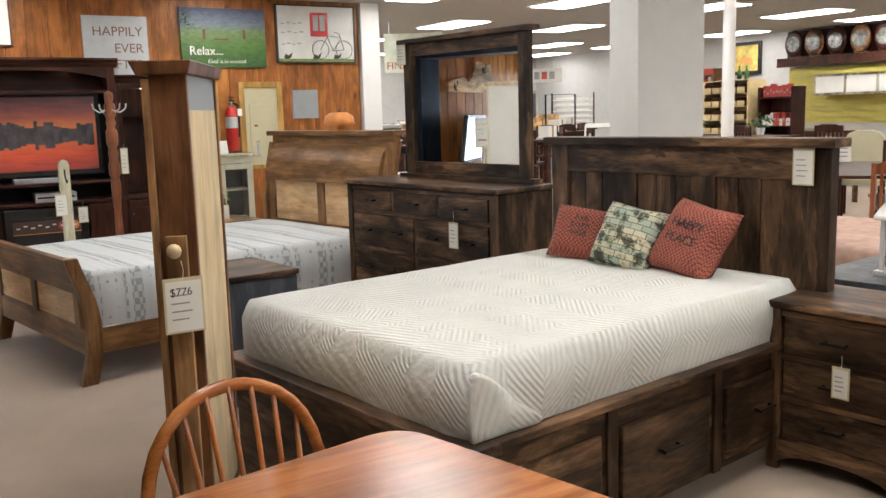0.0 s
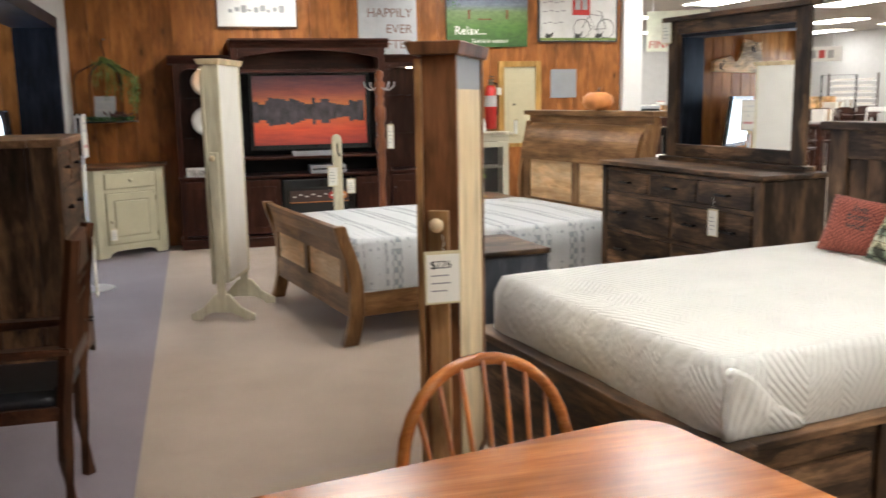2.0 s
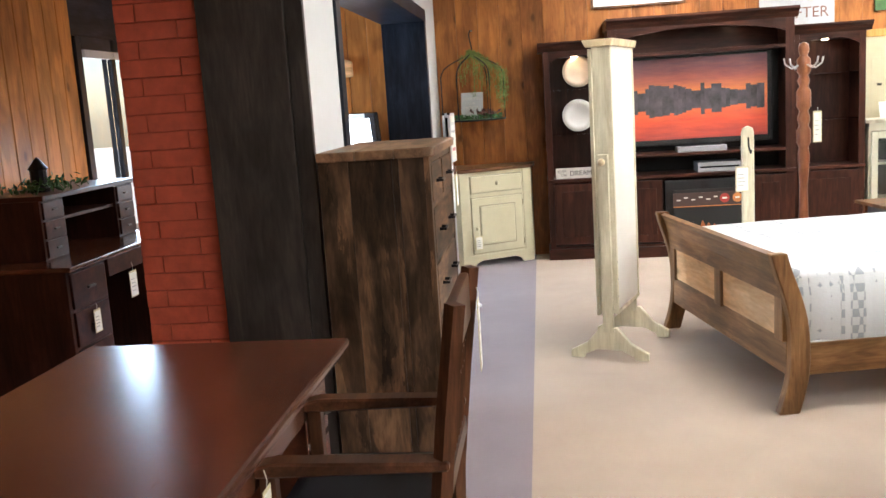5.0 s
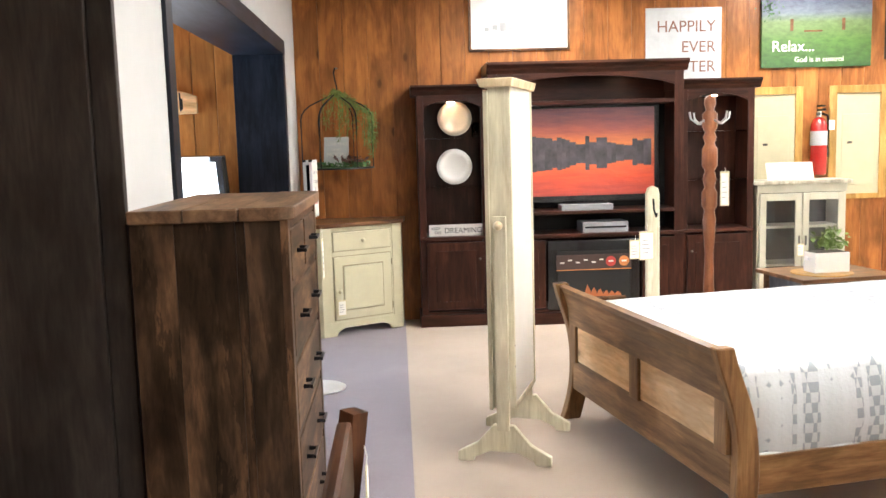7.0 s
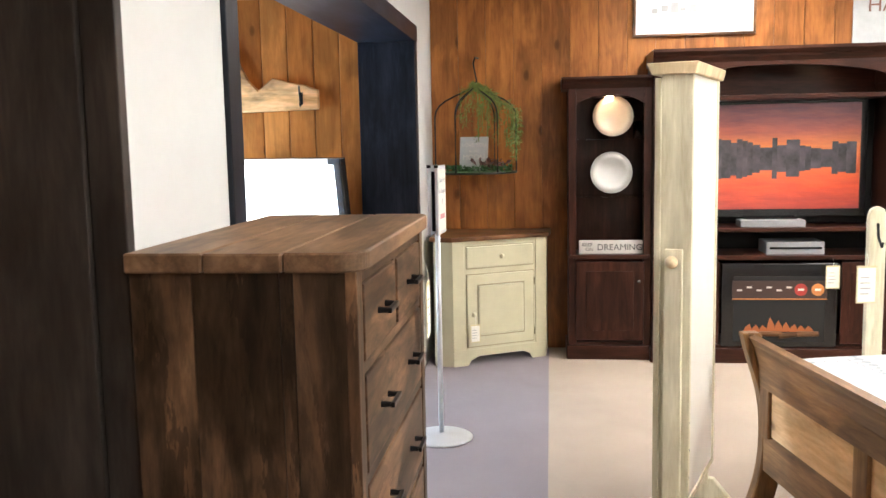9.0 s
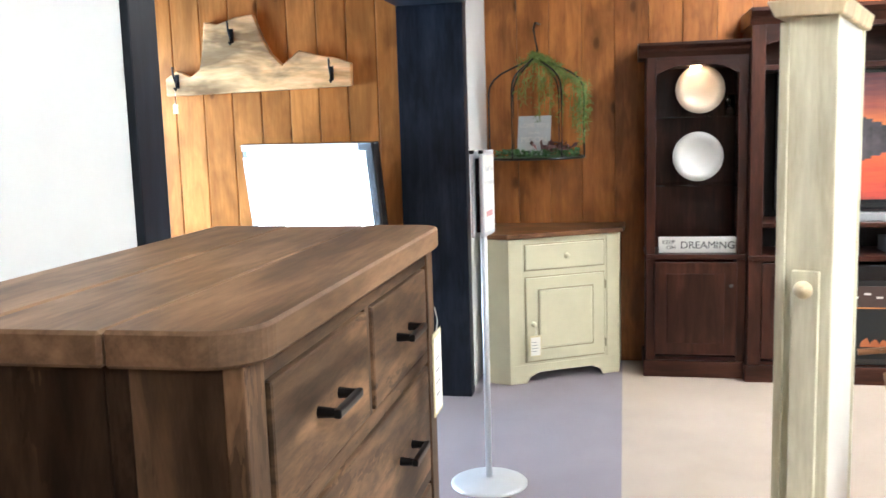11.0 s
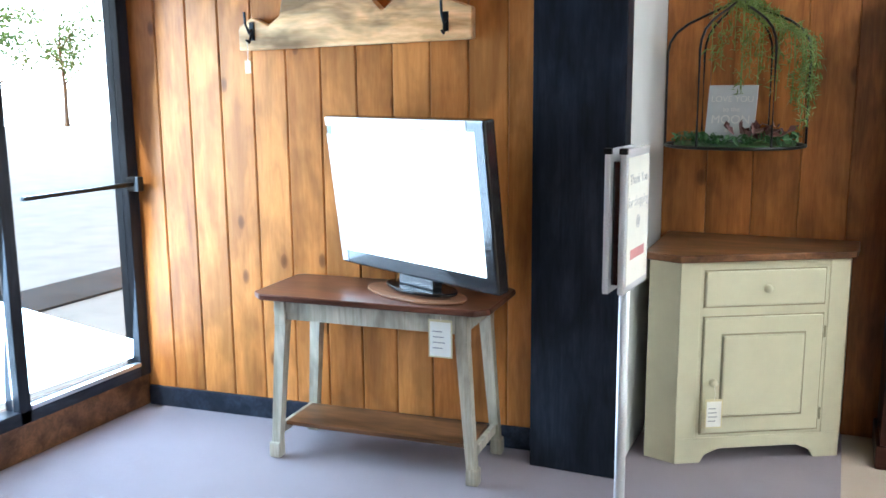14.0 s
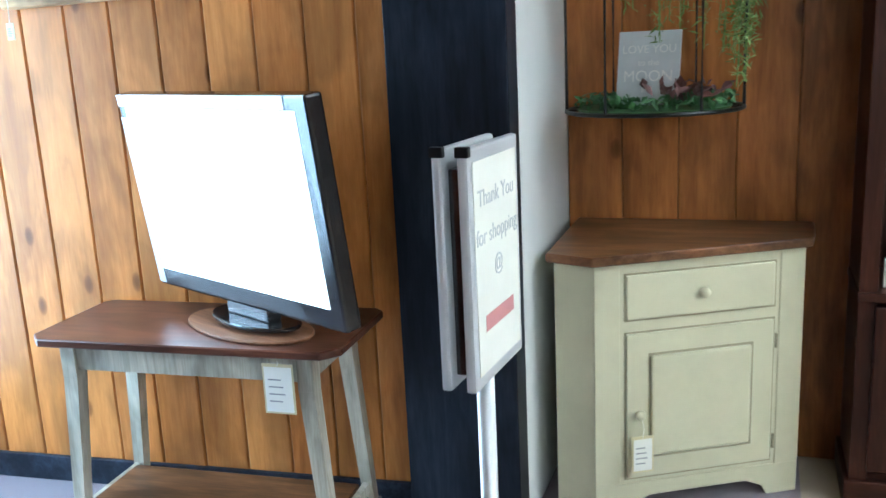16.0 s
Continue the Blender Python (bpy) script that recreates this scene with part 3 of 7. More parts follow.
structure("column_dark", box(-1.05, -0.68, 5.12, 5.165, 0, CEIL, 0.004), COLUMN, "very dark stained board column face", "column")
structure("trim_column_edge", box(-0.678, -0.602, 5.135, 5.168, 0, CEIL, 0.004), COLUMN, "dark grey stained corner board", "trim")

pier = structure("wall_brick_pier", box(-1.43, -1.06, 5.187, 5.70, 0, CEIL, 0), MORTAR, "red painted brick pier", "wall")
structure("wall_south", box(-3.25, 15.2, -4.4, -4.2, 0, CEIL, 0), WALL_FAR, "plain off-white wall", "wall")
structure("wall_east", box(15.0, 15.2, -4.2, 19.2, 0, CEIL, 0), WALL_FAR, "off-white wall at the far end of the showroom", "wall")
structure("wall_far_north", box(5.4, 15.2, 19.0, 19.2, 0, CEIL, 0), WALL_FAR, "off-white back wall of the showroom", "wall")
structure("wall_pier_white", box(5.475, 5.72, 9.96, 10.26, 0, CEIL, 0.004), WHITE_WALL, "white painted end of the pine wall", "wall")
structure("wall_back_side", box(5.40, 5.60, 10.26, 19.2, 0, CEIL, 0), WALL_FAR, "off-white side wall", "wall")
structure("ground", box(-60, -3.26, -40, 60, -0.3, -0.12, 0), plain("pale_concrete", (0.50, 0.49, 0.46), 0.9, var=0.12, scale=3, bumpy=0.2), "sunlit pale concrete outside the entrance", "ground")
# Thin dark grey strip laid over the pale concrete.
structure("road", box(-6.2, -5.5, -40, 60, -0.12, -0.10, 0), plain("dark_grey_strip", (0.06, 0.06, 0.065), 0.9, var=0.3, scale=3), "dark grey strip across the forecourt", "road")

# glass entrance door and side glass
door = thing("door_1", "glass shop door with a dark blue-black frame", "door", kind="structure")
for y0, y1 in ((9.07, 9.34), (8.34, 8.40), (7.80, 7.88)):
    bx(door, "door_frame", EBONY, -3.08, -2.99, y0, y1, 0.16, 2.16, 0.004)
bx(door, "top_rail", EBONY_Y, -3.08, -2.99, 7.88, 9.07, 2.07, 2.16, 0.004)
bx(door, "bottom_rail", EBONY_Y, -3.08, -2.99, 7.88, 9.07, 0.16, 0.22, 0.004)
bx(door, "push_bar", BLACK, -2.97, -2.945, 8.42, 9.08, 1.125, 1.145, 0.006)
bx(door, "handle", BLACK, -2.99, -2.92, 9.06, 9.10, 1.10, 1.17, 0.006)
bx(door, "sill", CHROME, -3.02, -2.985, 8.40, 9.07, 0.215, 0.235, 0.003)
for y0, y1 in ((8.40, 9.07), (7.88, 8.34)):
    p = bx(door, "pane", GLASS, -3.036, -3.030, y0, y1, 0.22, 2.07, 0.0)
    p.visible_shadow = False
for k in range(14):
    bx(door, "blind_slat", WHITE, -3.02, -2.98, 7.90, 9.06, 2.01 + 0.004 * k, 2.012 + 0.004 * k, 0.0)
tagged(bx(None, "backdrop", DAY, -40.0, -39.9, -40, 70, -0.3, 16, 0.0), "overexposed white daylight outside the door", "backdrop", kind="structure")

structure("column_white", prism([(4.757, 4.546), (5.271, 4.460), (5.40, 4.90), (4.924, 5.0)], 0, CEIL, "z"), WHITE_WALL, "white painted square column", "column")
for px, py, r in ((7.0, 5.75, 0.055), (9.4, 11.9, 0.07)):
    structure("column_post", cyl((px, py, 0), (px, py, CEIL), r, r, 20), WHITE, "slim white round steel post", "column")


# ---- ceiling lights ----
def troffer(x, y):
    t = thing("ceiling_light", "recessed fluorescent ceiling light with a white diffuser", "ceiling light", x, y, CEIL - 0.012, 0, "ceiling lights")
    bx(t, "frame", WHITE, -0.31, 0.31, -0.62, 0.62, 0.002, 0.011, 0.0)
    bx(t, "diffuser", LAMP, -0.28, 0.28, -0.59, 0.59, -0.006, 0.001, 0.002)
    return t


light_a = troffer(1.5, 2.2)
for gx in (1.5, 3.7, 5.9, 8.0, 10.2, 12.4, 14.2):
    for gy in (-1.2, 2.2, 5.6, 9.0, 11.9, 15.0, 17.6):
        if (gx, gy) != (1.5, 2.2) and not (gx < 5.6 and gy > 9.5):
            copy_thing(light_a, pose(gx, gy, CEIL - 0.012))


# ---- common furniture pieces ----
def bar_pull(parent, m, w=0.10, material=BLACK):
    """Bar handle, standing out to -y at its own origin."""
    bm = bmesh.new()
    for s in (-1, 1):
        add_cyl(bm, (s * w * 0.42, 0, 0), (s * w * 0.42, -0.024, 0), 0.008, 0.006, 10)
    add_box(bm, -w / 2, w / 2, -0.032, -0.022, -0.006, 0.006, 0.003)
    bmesh.ops.transform(bm, matrix=m, verts=bm.verts)
    return part("handle", bm, material, parent, "black metal bar pull")


def panel_front(parent, name, x0, x1, z0, z1, y, material, t=0.02, bev=0.006):
    return bx(parent, name, material, x0, x1, y - t, y, z0, z1, bev)


def drawer(parent, x0, x1, z0, z1, y, material, pulls=1, proud=0.012, handle_w=0.10):
    d = bx(parent, "drawer", material, x0, x1, y - proud, y + 0.01, z0, z1, 0.005)
    for k in range(pulls):
        cx = x0 + (x1 - x0) * ((k + 0.5) / pulls if pulls == 1 else (0.25 + 0.5 * k))
        bar_pull(d, pose(cx, y - proud, (z0 + z1) / 2), handle_w)
    return d


def case_piece(name, label, category, x, y, rz, w, d, h, rows, mats, top_t=0.03, over=0.025, leg=0.08, arch=True, top_mat=None, boards=0):
    """A chest: front to -y, centred on x, back at y = d. rows: (height, drawers, pulls each) from the top down."""
    mx, my, mz = mats
    t = thing(name, label, category, x, y, 0, rz)
    cuts = (0.0, 0.27, 0.33, 0.72, 1.0) if boards else (0.0, 1.0)
    for x0 in (-w / 2, w / 2 - 0.022):
        for k, (a, b) in enumerate(zip(cuts, cuts[1:])):
            bx(t, "side_panel", mz, x0 + 0.001 * (k % 2), x0 + 0.022, d * a + 0.0005, d * b - 0.0005, 0.0, h - top_t, 0.0015 if boards else 0.004)
    bx(t, "back_panel", mz, -w / 2 + 0.022, w / 2 - 0.022, d - 0.012, d, leg, h - top_t, 0.0)
    if boards:
        e, f = w / 2 + over, (d + over) / boards
        for k in range(boards):
            a, b = -over + k * f + 0.0012, -over + (k + 1) * f - 0.0012
            if k:
                out = [(-e, a), (e, a), (e, b), (-e, b)]
            else:
                arc = [(e - 0.06 + 0.06 * math.cos(q * math.pi / 10), a + 0.06 - 0.06 * math.sin(q * math.pi / 10)) for q in range(6)]
                out = [(-e, b)] + [(-x, y) for x, y in arc] + arc[::-1] + [(e, b)]
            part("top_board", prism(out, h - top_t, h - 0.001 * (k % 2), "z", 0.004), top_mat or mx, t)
    else:
        bx(t, "top", top_mat or mx, -w / 2 - over, w / 2 + over, -over, d + 0.005, h - top_t, h, 0.010)
    bx(t, "stile", mz, -w / 2 - 0.002, -w / 2 + 0.05, -0.004, 0.02, 0, h - top_t, 0.003)
    bx(t, "stile", mz, w / 2 - 0.05, w / 2 + 0.002, -0.004, 0.02, 0, h - top_t, 0.003)
    n = 11
    base = [(-w / 2 + 0.05, leg + 0.05)] + [(-w / 2 + 0.05 + (w - 0.1) * k / n, leg - 0.045 + (0.045 * math.sin(math.pi * k / n) ** 0.5 if arch else 0)) for k in range(n + 1)] + [(w / 2 - 0.05, leg + 0.05)]
    part("apron", prism(base, 0.0, 0.018, "y"), mx, t)
    z = h - top_t - 0.02
    free = z - leg - 0.05
    total = sum(r[0] for r in rows)
    for hh, count, pulls in rows:
        dh = free * hh / total
        bx(t, "rail", mx, -w / 2 + 0.05, w / 2 - 0.05, 0.0, 0.02, z - 0.012, z + 0.012, 0.002)
        iw = (w - 0.1) / count
        for k in range(count):
            if k:
                bx(t, "divider", mz, -w / 2 + 0.05 + iw * k - 0.012, -w / 2 + 0.05 + iw * k + 0.012, 0.001, 0.02, z - dh, z, 0.002)
            drawer(t, -w / 2 + 0.05 + iw * k + 0.014, -w / 2 + 0.05 + iw * (k + 1) - 0.014, z - dh + 0.015, z - 0.015, 0.008, mx, pulls)
        z -= dh
    bx(t, "rail", mx, -w / 2 + 0.05, w / 2 - 0.05, 0.0, 0.02, z - 0.01, z + 0.012, 0.002)
    return t


RUSTIC = (RUSTIC_X, RUSTIC_Y, RUSTIC_Z)

# ---- storage bed with its white quilt ----
BED = pose(1.93, 2.25, 0, 0, 0, 8.5)


def on_bed(x, y, z, rx=0, ry=0, rz=0):
    return BED @ pose(x, y, z, rx, ry, rz)


bed = thing("storage_bed", "dark rustic brown wooden storage bed with panel headboard and drawers", "bed")
bed.matrix_basis = BED
BW, BL = 1.50, 1.93
for y0 in (0.03, BW - 0.06):
    bx(bed, "side_rail", RUSTIC_X, 0.04, BL, y0, y0 + 0.03, 0.09, 0.51, 0.004)
for y0 in (0.16, BW - 0.18):
    bx(bed, "plinth", RUSTIC_X, 0.10, BL, y0, y0 + 0.02, 0.0, 0.10, 0.0)
bx(bed, "footboard", RUSTIC_Y, 0.0, 0.05, 0.0, BW, 0.0, 0.505, 0.004)
bx(bed, "foot_cap", RUSTIC_Y, -0.05, 0.08, -0.03, BW + 0.03, 0.505, 0.54, 0.006)
for y0, y1 in ((-0.012, 0.06), (BW - 0.06, BW + 0.012)):
    bx(bed, "side_cap", RUSTIC_X, 0.08, BL, y0, y1, 0.51, 0.535, 0.005)
bx(bed, "platform", RUSTIC_X, 0.05, BL, 0.06, BW - 0.06, 0.45, 0.505, 0.0)
for k in range(3):
    x0 = 0.04 + k * 0.63
    bx(bed, "side_stile", RUSTIC_Z, x0 - 0.05, x0, 0.018, 0.031, 0.09, 0.505, 0.003)
    dr = bx(bed, "bed_drawer", RUSTIC_X, x0 + 0.02, x0 + 0.54, 0.012, 0.035, 0.13, 0.42, 0.006)
    bar_pull(dr, pose(x0 + 0.28, 0.012, 0.285), 0.12)
HX = BL + 0.01
for y0, y1 in ((-0.06, 0.04), (BW - 0.11, BW)):
    bx(bed, "head_post", RUSTIC_Z, HX, HX + 0.07, y0, y1, 0, 1.32, 0.005)
bx(bed, "head_cap", RUSTIC_Y, HX - 0.04, HX + 0.11, -0.09, BW + 0.03, 1.32, 1.36, 0.006)
bx(bed, "head_rail", RUSTIC_Y, HX + 0.005, HX + 0.06, 0.04, BW - 0.11, 1.18, 1.32, 0.004)
bx(bed, "head_rail", RUSTIC_Y, HX + 0.005, HX + 0.06, 0.04, BW - 0.11, 0.40, 0.55, 0.004)
pw = (BW - 0.15) / 12
for k in range(12):
    bx(bed, "head_board", RUSTIC_Z, HX + (0.02 if k % 4 else 0.008), HX + 0.05, 0.04 + k * pw + 0.002, 0.04 + (k + 1) * pw - 0.002, 0.55, 1.18, 0.003)


def soft_block(w, d, z0, z1, r, nx, ny, amp, sag=0.0):
    """A mattress-like block from (0, 0) to (w, d), rounded at the top and sides and slightly uneven."""
    bm = bmesh.new()
    prof = [(0.0, z0), (-0.012, z0 + (z1 - z0) * 0.35), (-0.012, z0 + (z1 - z0) * 0.65), (0.01, z1 - r * 0.5), (r * 0.35, z1 - r * 0.12), (r, z1)]
    bmesh.ops.create_grid(bm, x_segments=nx, y_segments=ny, size=0.5)
    top = list(bm.verts)
    for v in top:
        v.co.x, v.co.y = (v.co.x + 0.5) * (w - 2 * r) + r, (v.co.y + 0.5) * (d - 2 * r) + r
        v.co.z = z1 + amp * noise.noise((v.co.x * 2.2, v.co.y * 2.2, 0.3)) - sag * ((v.co.x / w - 0.5) ** 2 + (v.co.y / d - 0.5) ** 2)
    edge = [e for e in bm.edges if e.is_boundary]
    for off, z in reversed(prof[:-1]):
        out = bmesh.ops.extrude_edge_only(bm, edges=edge)
        vs = [g for g in out["geom"] if isinstance(g, bmesh.types.BMVert)]
        edge = [g for g in out["geom"] if isinstance(g, bmesh.types.BMEdge)]
        for v in vs:
            cx, cy = min(max(v.co.x, r), w - r), min(max(v.co.y, r), d - r)
            sx = (v.co.x > w - r - 1e-4) - (v.co.x < r + 1e-4)
            sy = (v.co.y > d - r - 1e-4) - (v.co.y < r + 1e-4)
            k = 0.75 if sx and sy else 1.0
            cx, cy = min(max(cx, r), w - r), min(max(cy, r), d - r)
            wob = amp * 1.5 * noise.noise((cx * 5, cy * 5, z * 6))
            if sx:
                v.co.x = (w - r if sx > 0 else r) + sx * ((r - off) * k + wob)
            if sy:
                v.co.y = (d - r if sy > 0 else r) + sy * ((r - off) * k + wob)
            v.co.z = z
    bmesh.ops.recalc_face_normals(bm, faces=bm.faces)
    return bm


quilt = part("quilt", soft_block(BL - 0.02, BW - 0.06, 0.537, 0.775, 0.07, 40, 30, 0.008, 0.03), QUILT, smooth=True)
quilt.matrix_basis = on_bed(0.015, 0.04, 0)
tagged(quilt, "white quilted bedspread over a mattress", "bedspread")
fold = [(-0.004, 0.535), (0.27, 0.535), (0.30, 0.545), (0.27, 0.575), (0.20, 0.62), (0.14, 0.675), (0.08, 0.725), (0.03, 0.752), (0.005, 0.745), (-0.006, 0.62)]
bm = prism(fold, -0.020, 0.014, "y", 0.010)
bmesh.ops.subdivide_edges(bm, edges=bm.edges, cuts=2, use_grid_fill=True)
for v in bm.verts:
    v.co.y += 0.010 * math.sin(v.co.x * 42 + v.co.z * 10) * (0.80 - v.co.z) * 2.4
part("corner_fold", bm, QUILT, quilt, smooth=True)


def cushion(x, y, rz, tilt, w, material, label, words=(), roll=9):
    c = thing("throw_pillow", label, "pillow", group="pillows on the storage bed")
    c.matrix_basis = on_bed(x, y, 0.768 + w * 0.405, tilt - 4, roll, rz)
    part("cover", pillow_mesh(w, w, 0.15, 16, 0.004), material, c, smooth=True)
    for body, u, v, s in words:
        lettering(c, "stitched_line", body, s, INK, pose(u, -0.083, v, 90), "CENTER", 0.001)
    return c


cushion(1.74, 1.12, -60, -28, 0.29, PLAID, "red and black checked cushion with stitched words", [("live", 0, 0.04, 0.05), ("born", 0, 0.0, 0.05), ("wild", 0, -0.045, 0.05)])
lodge = cushion(1.70, 0.79, -84, -24, 0.32, LODGE, "cream and green lodge print cushion with forest scenes")
cushion(1.74, 0.46, -98, -28, 0.355, PLAID, "large red and black checked cushion reading happy place", [("HAPPY", 0, 0.02, 0.06), ("PLACE", 0, -0.05, 0.06)])

# ---- nightstand beside the storage bed ----
case_piece("nightstand", "dark rustic brown wooden nightstand with three drawers", "nightstand", 3.62, 2.26, -82, 0.56, 0.46, 0.715, [(1, 1, 1), (1, 1, 1), (1, 1, 1)], RUSTIC)
price_tag(3.570, 2.20, 0.55, -82, 0.07, 0.12, 0.05)
price_tag(3.818, 2.58, 1.325, -81, 0.095, 0.15, 0.012)

# ---- dresser and its mirror ----
DR = pose(3.325, 5.02, 0, 0, 0, -82.3)
dresser = case_piece("dresser", "dark rustic brown wooden dresser with seven drawers", "dresser", 3.325, 5.02, -82.3, 1.50, 0.46, 1.075, [(0.75, 3, 1), (1.15, 2, 2), (1.15, 2, 2), (1.15, 2, 2)], RUSTIC)
mirror = thing("dresser_mirror", "tall dark rustic framed mirror standing on the dresser", "mirror")
mirror.matrix_basis = DR @ pose(0.085, 0.34, 1.075, 0, 0, 1.4)
bx(mirror, "base_rail", RUSTIC_X, -0.63, 0.63, -0.03, 0.06, 0.0, 0.03, 0.004)
bx(mirror, "stile", RUSTIC_Z, -0.585, -0.495, 0.0, 0.035, 0.03, 0.89, 0.004)
bx(mirror, "stile", RUSTIC_Z, 0.495, 0.585, 0.0, 0.035, 0.03, 0.89, 0.004)
bx(mirror, "bottom_rail", RUSTIC_X, -0.495, 0.495, 0.0, 0.035, 0.03, 0.11, 0.004)
bx(mirror, "top_rail", RUSTIC_X, -0.495, 0.495, 0.0, 0.035, 0.81, 0.89, 0.004)
bx(mirror, "cornice", RUSTIC_X, -0.62, 0.62, -0.03, 0.06, 0.89, 0.92, 0.005)
bx(mirror, "mirror_glass", MIRROR, -0.50, 0.50, 0.018, 0.022, 0.10, 0.81, 0.0)
bx(mirror, "backing_board", BACKPANEL, -0.50, 0.50, 0.024, 0.034, 0.10, 0.88, 0.0)
tag = price_tag(0, 0, 0, 0, 0.085, 0.15, 0.07)
tag.matrix_basis = DR @ pose(0.42, -0.035, 0.93)
tag = price_tag(0, 0, 0, 0, 0.10, 0.14, 0.015)
tag.matrix_basis = DR @ pose(-0.50, 0.31, 1.985)

# ---- sleigh bed ----
SL = pose(1.425, 5.51, 0, 0, 0, 10.6)
sleigh = thing("sleigh_bed", "two-tone hickory sleigh bed with pale knotty panels", "bed")
sleigh.matrix_basis = SL
SW, SLN = 1.67, 2.22


def sleigh_leg(top, curl, thick):
    """The side profile of a swept end post, in x and z, swept away from the mattress at its top and foot."""
    n = 12
    mid = [(curl * (1 - math.cos(math.pi * 1.1 * (abs(k / n - 0.42)) ** 1.25 * 1.5)) , top * k / n) for k in range(n + 1)]
    left = [(-u, v) for u, v in mid]
    right = [(-u + thick * (1 - 0.25 * k / n), v) for k, (u, v) in enumerate(mid)]
    return left + right[::-1]


for y0 in (0.0, SW - 0.055):
    part("foot_post", prism(sleigh_leg(0.75, 0.05, 0.10), y0, y0 + 0.055, "y", 0.005), HICK_Z, sleigh)
part("foot_top_rail", prism([(-0.02, 0.53), (-0.028, 0.62), (-0.05, 0.70), (-0.07, 0.735), (-0.045, 0.745), (-0.02, 0.70), (0.002, 0.62), (0.012, 0.53)], 0.055, SW - 0.055, "y"), HICK_Y, sleigh)
bx(sleigh, "foot_bottom_rail", HICK_Y, 0.0, 0.035, 0.055, SW - 0.055, 0.17, 0.34, 0.005)
bx(sleigh, "foot_mid_stile", HICK_Z, -0.02, 0.02, SW / 2 - 0.045, SW / 2 + 0.045, 0.33, 0.54, 0.004)
bx(sleigh, "foot_end_stile", HICK_Z, -0.02, 0.02, 0.055, 0.14, 0.33, 0.54, 0.004)
bx(sleigh, "foot_end_stile", HICK_Z, -0.02, 0.02, SW - 0.14, SW - 0.055, 0.33, 0.54, 0.004)
bx(sleigh, "foot_panel", HICK_PALE, -0.006, 0.014, 0.14, SW / 2 - 0.045, 0.34, 0.535, 0.003)
bx(sleigh, "foot_panel", HICK_PALE, -0.006, 0.014, SW / 2 + 0.045, SW - 0.14, 0.34, 0.535, 0.003)
for y0 in (0.035, SW - 0.065):
    bx(sleigh, "side_rail", HICK_X, 0.04, SLN, y0, y0 + 0.03, 0.17, 0.32, 0.004)
bx(sleigh, "slat_deck", HICK_PALE, 0.04, SLN, 0.07, SW - 0.07, 0.27, 0.30, 0.0)
for y0 in (0.0, SW - 0.055):
    part("head_post", prism([(SLN - 0.06 + u + 0.02, v) for u, v in [(0.14 * max(0, (k / 14 - 0.6)) ** 1.3 * 2.2, 1.30 * k / 14) for k in range(15)] + [(0.11 + 0.14 * max(0, (k / 14 - 0.6)) ** 1.3 * 2.2, 1.30 * k / 14) for k in range(14, -1, -1)]], y0, y0 + 0.055, "y", 0.005), HICK_Z, sleigh)
roll = [(SLN - 0.035 + 0.16 * (1 - math.cos(a * math.pi / 20)), 0.985 + 0.31 * math.sin(a * math.pi / 20)) for a in range(0, 11)] + [(SLN + 0.125, 1.26), (SLN + 0.04, 1.12), (SLN + 0.02, 0.985)]
part("head_scroll", prism(roll, 0.055, SW - 0.055, "y"), HICK_Y, sleigh)
bx(sleigh, "head_cap", HICK_Y, SLN + 0.06, SLN + 0.20, -0.03, SW + 0.05, 1.35, 1.39, 0.006)
bx(sleigh, "head_fascia", HICK_Y, SLN + 0.09, SLN + 0.15, 0.0, SW, 1.24, 1.35, 0.006)
bx(sleigh, "head_bottom_rail", HICK_Y, SLN - 0.01, SLN + 0.03, 0.055, SW - 0.055, 0.4, 0.66, 0.004)
bx(sleigh, "head_mid_stile", HICK_Z, SLN - 0.01, SLN + 0.03, SW / 2 - 0.05, SW / 2 + 0.05, 0.66, 0.99, 0.004)
for y0 in (0.055, SW - 0.155):
    bx(sleigh, "head_end_stile", HICK_Z, SLN - 0.01, SLN + 0.03, y0, y0 + 0.10, 0.66, 0.99, 0.004)
bx(sleigh, "head_panel", HICK_PALE, SLN + 0.0, SLN + 0.02, 0.155, SW / 2 - 0.05, 0.66, 0.985, 0.003)
bx(sleigh, "head_panel", HICK_PALE, SLN + 0.0, SLN + 0.02, SW / 2 + 0.05, SW - 0.155, 0.66, 0.985, 0.003)
cover = part("coverlet", soft_block(SLN - 0.08, SW - 0.12, 0.302, 0.66, 0.08, 44, 34, 0.014, 0.05), QUILT_G, smooth=True)
cover.matrix_basis = SL @ pose(0.05, 0.06, 0)
tagged(cover, "grey and white patterned coverlet over a mattress", "bedspread")
for y0 in (-0.008, SW - 0.112):
    part("hem", tube([(0.02 + (SLN - 0.12) * k / 24, y0, 0.312 + 0.006 * math.sin(k * 1.7)) for k in range(25)], 0.009, 6), QUILT_G, cover, smooth=True)
tag = price_tag(0, 0, 0, 0, 0.06, 0.12, 0.02)
tag.matrix_basis = SL @ pose(SLN - 0.12, SW - 0.12, 1.33, 0, 0, -90)

# ---- slate grey nightstand between the beds ----
case_piece("nightstand", "slate grey painted nightstand with a dark brown top", "nightstand", 1.91, 4.87, -84, 0.52, 0.44, 0.70, [(1, 1, 1), (1, 1, 1), (1, 1, 1)], (SLATE, SLATE, SLATE), top_mat=RUSTIC_Y)

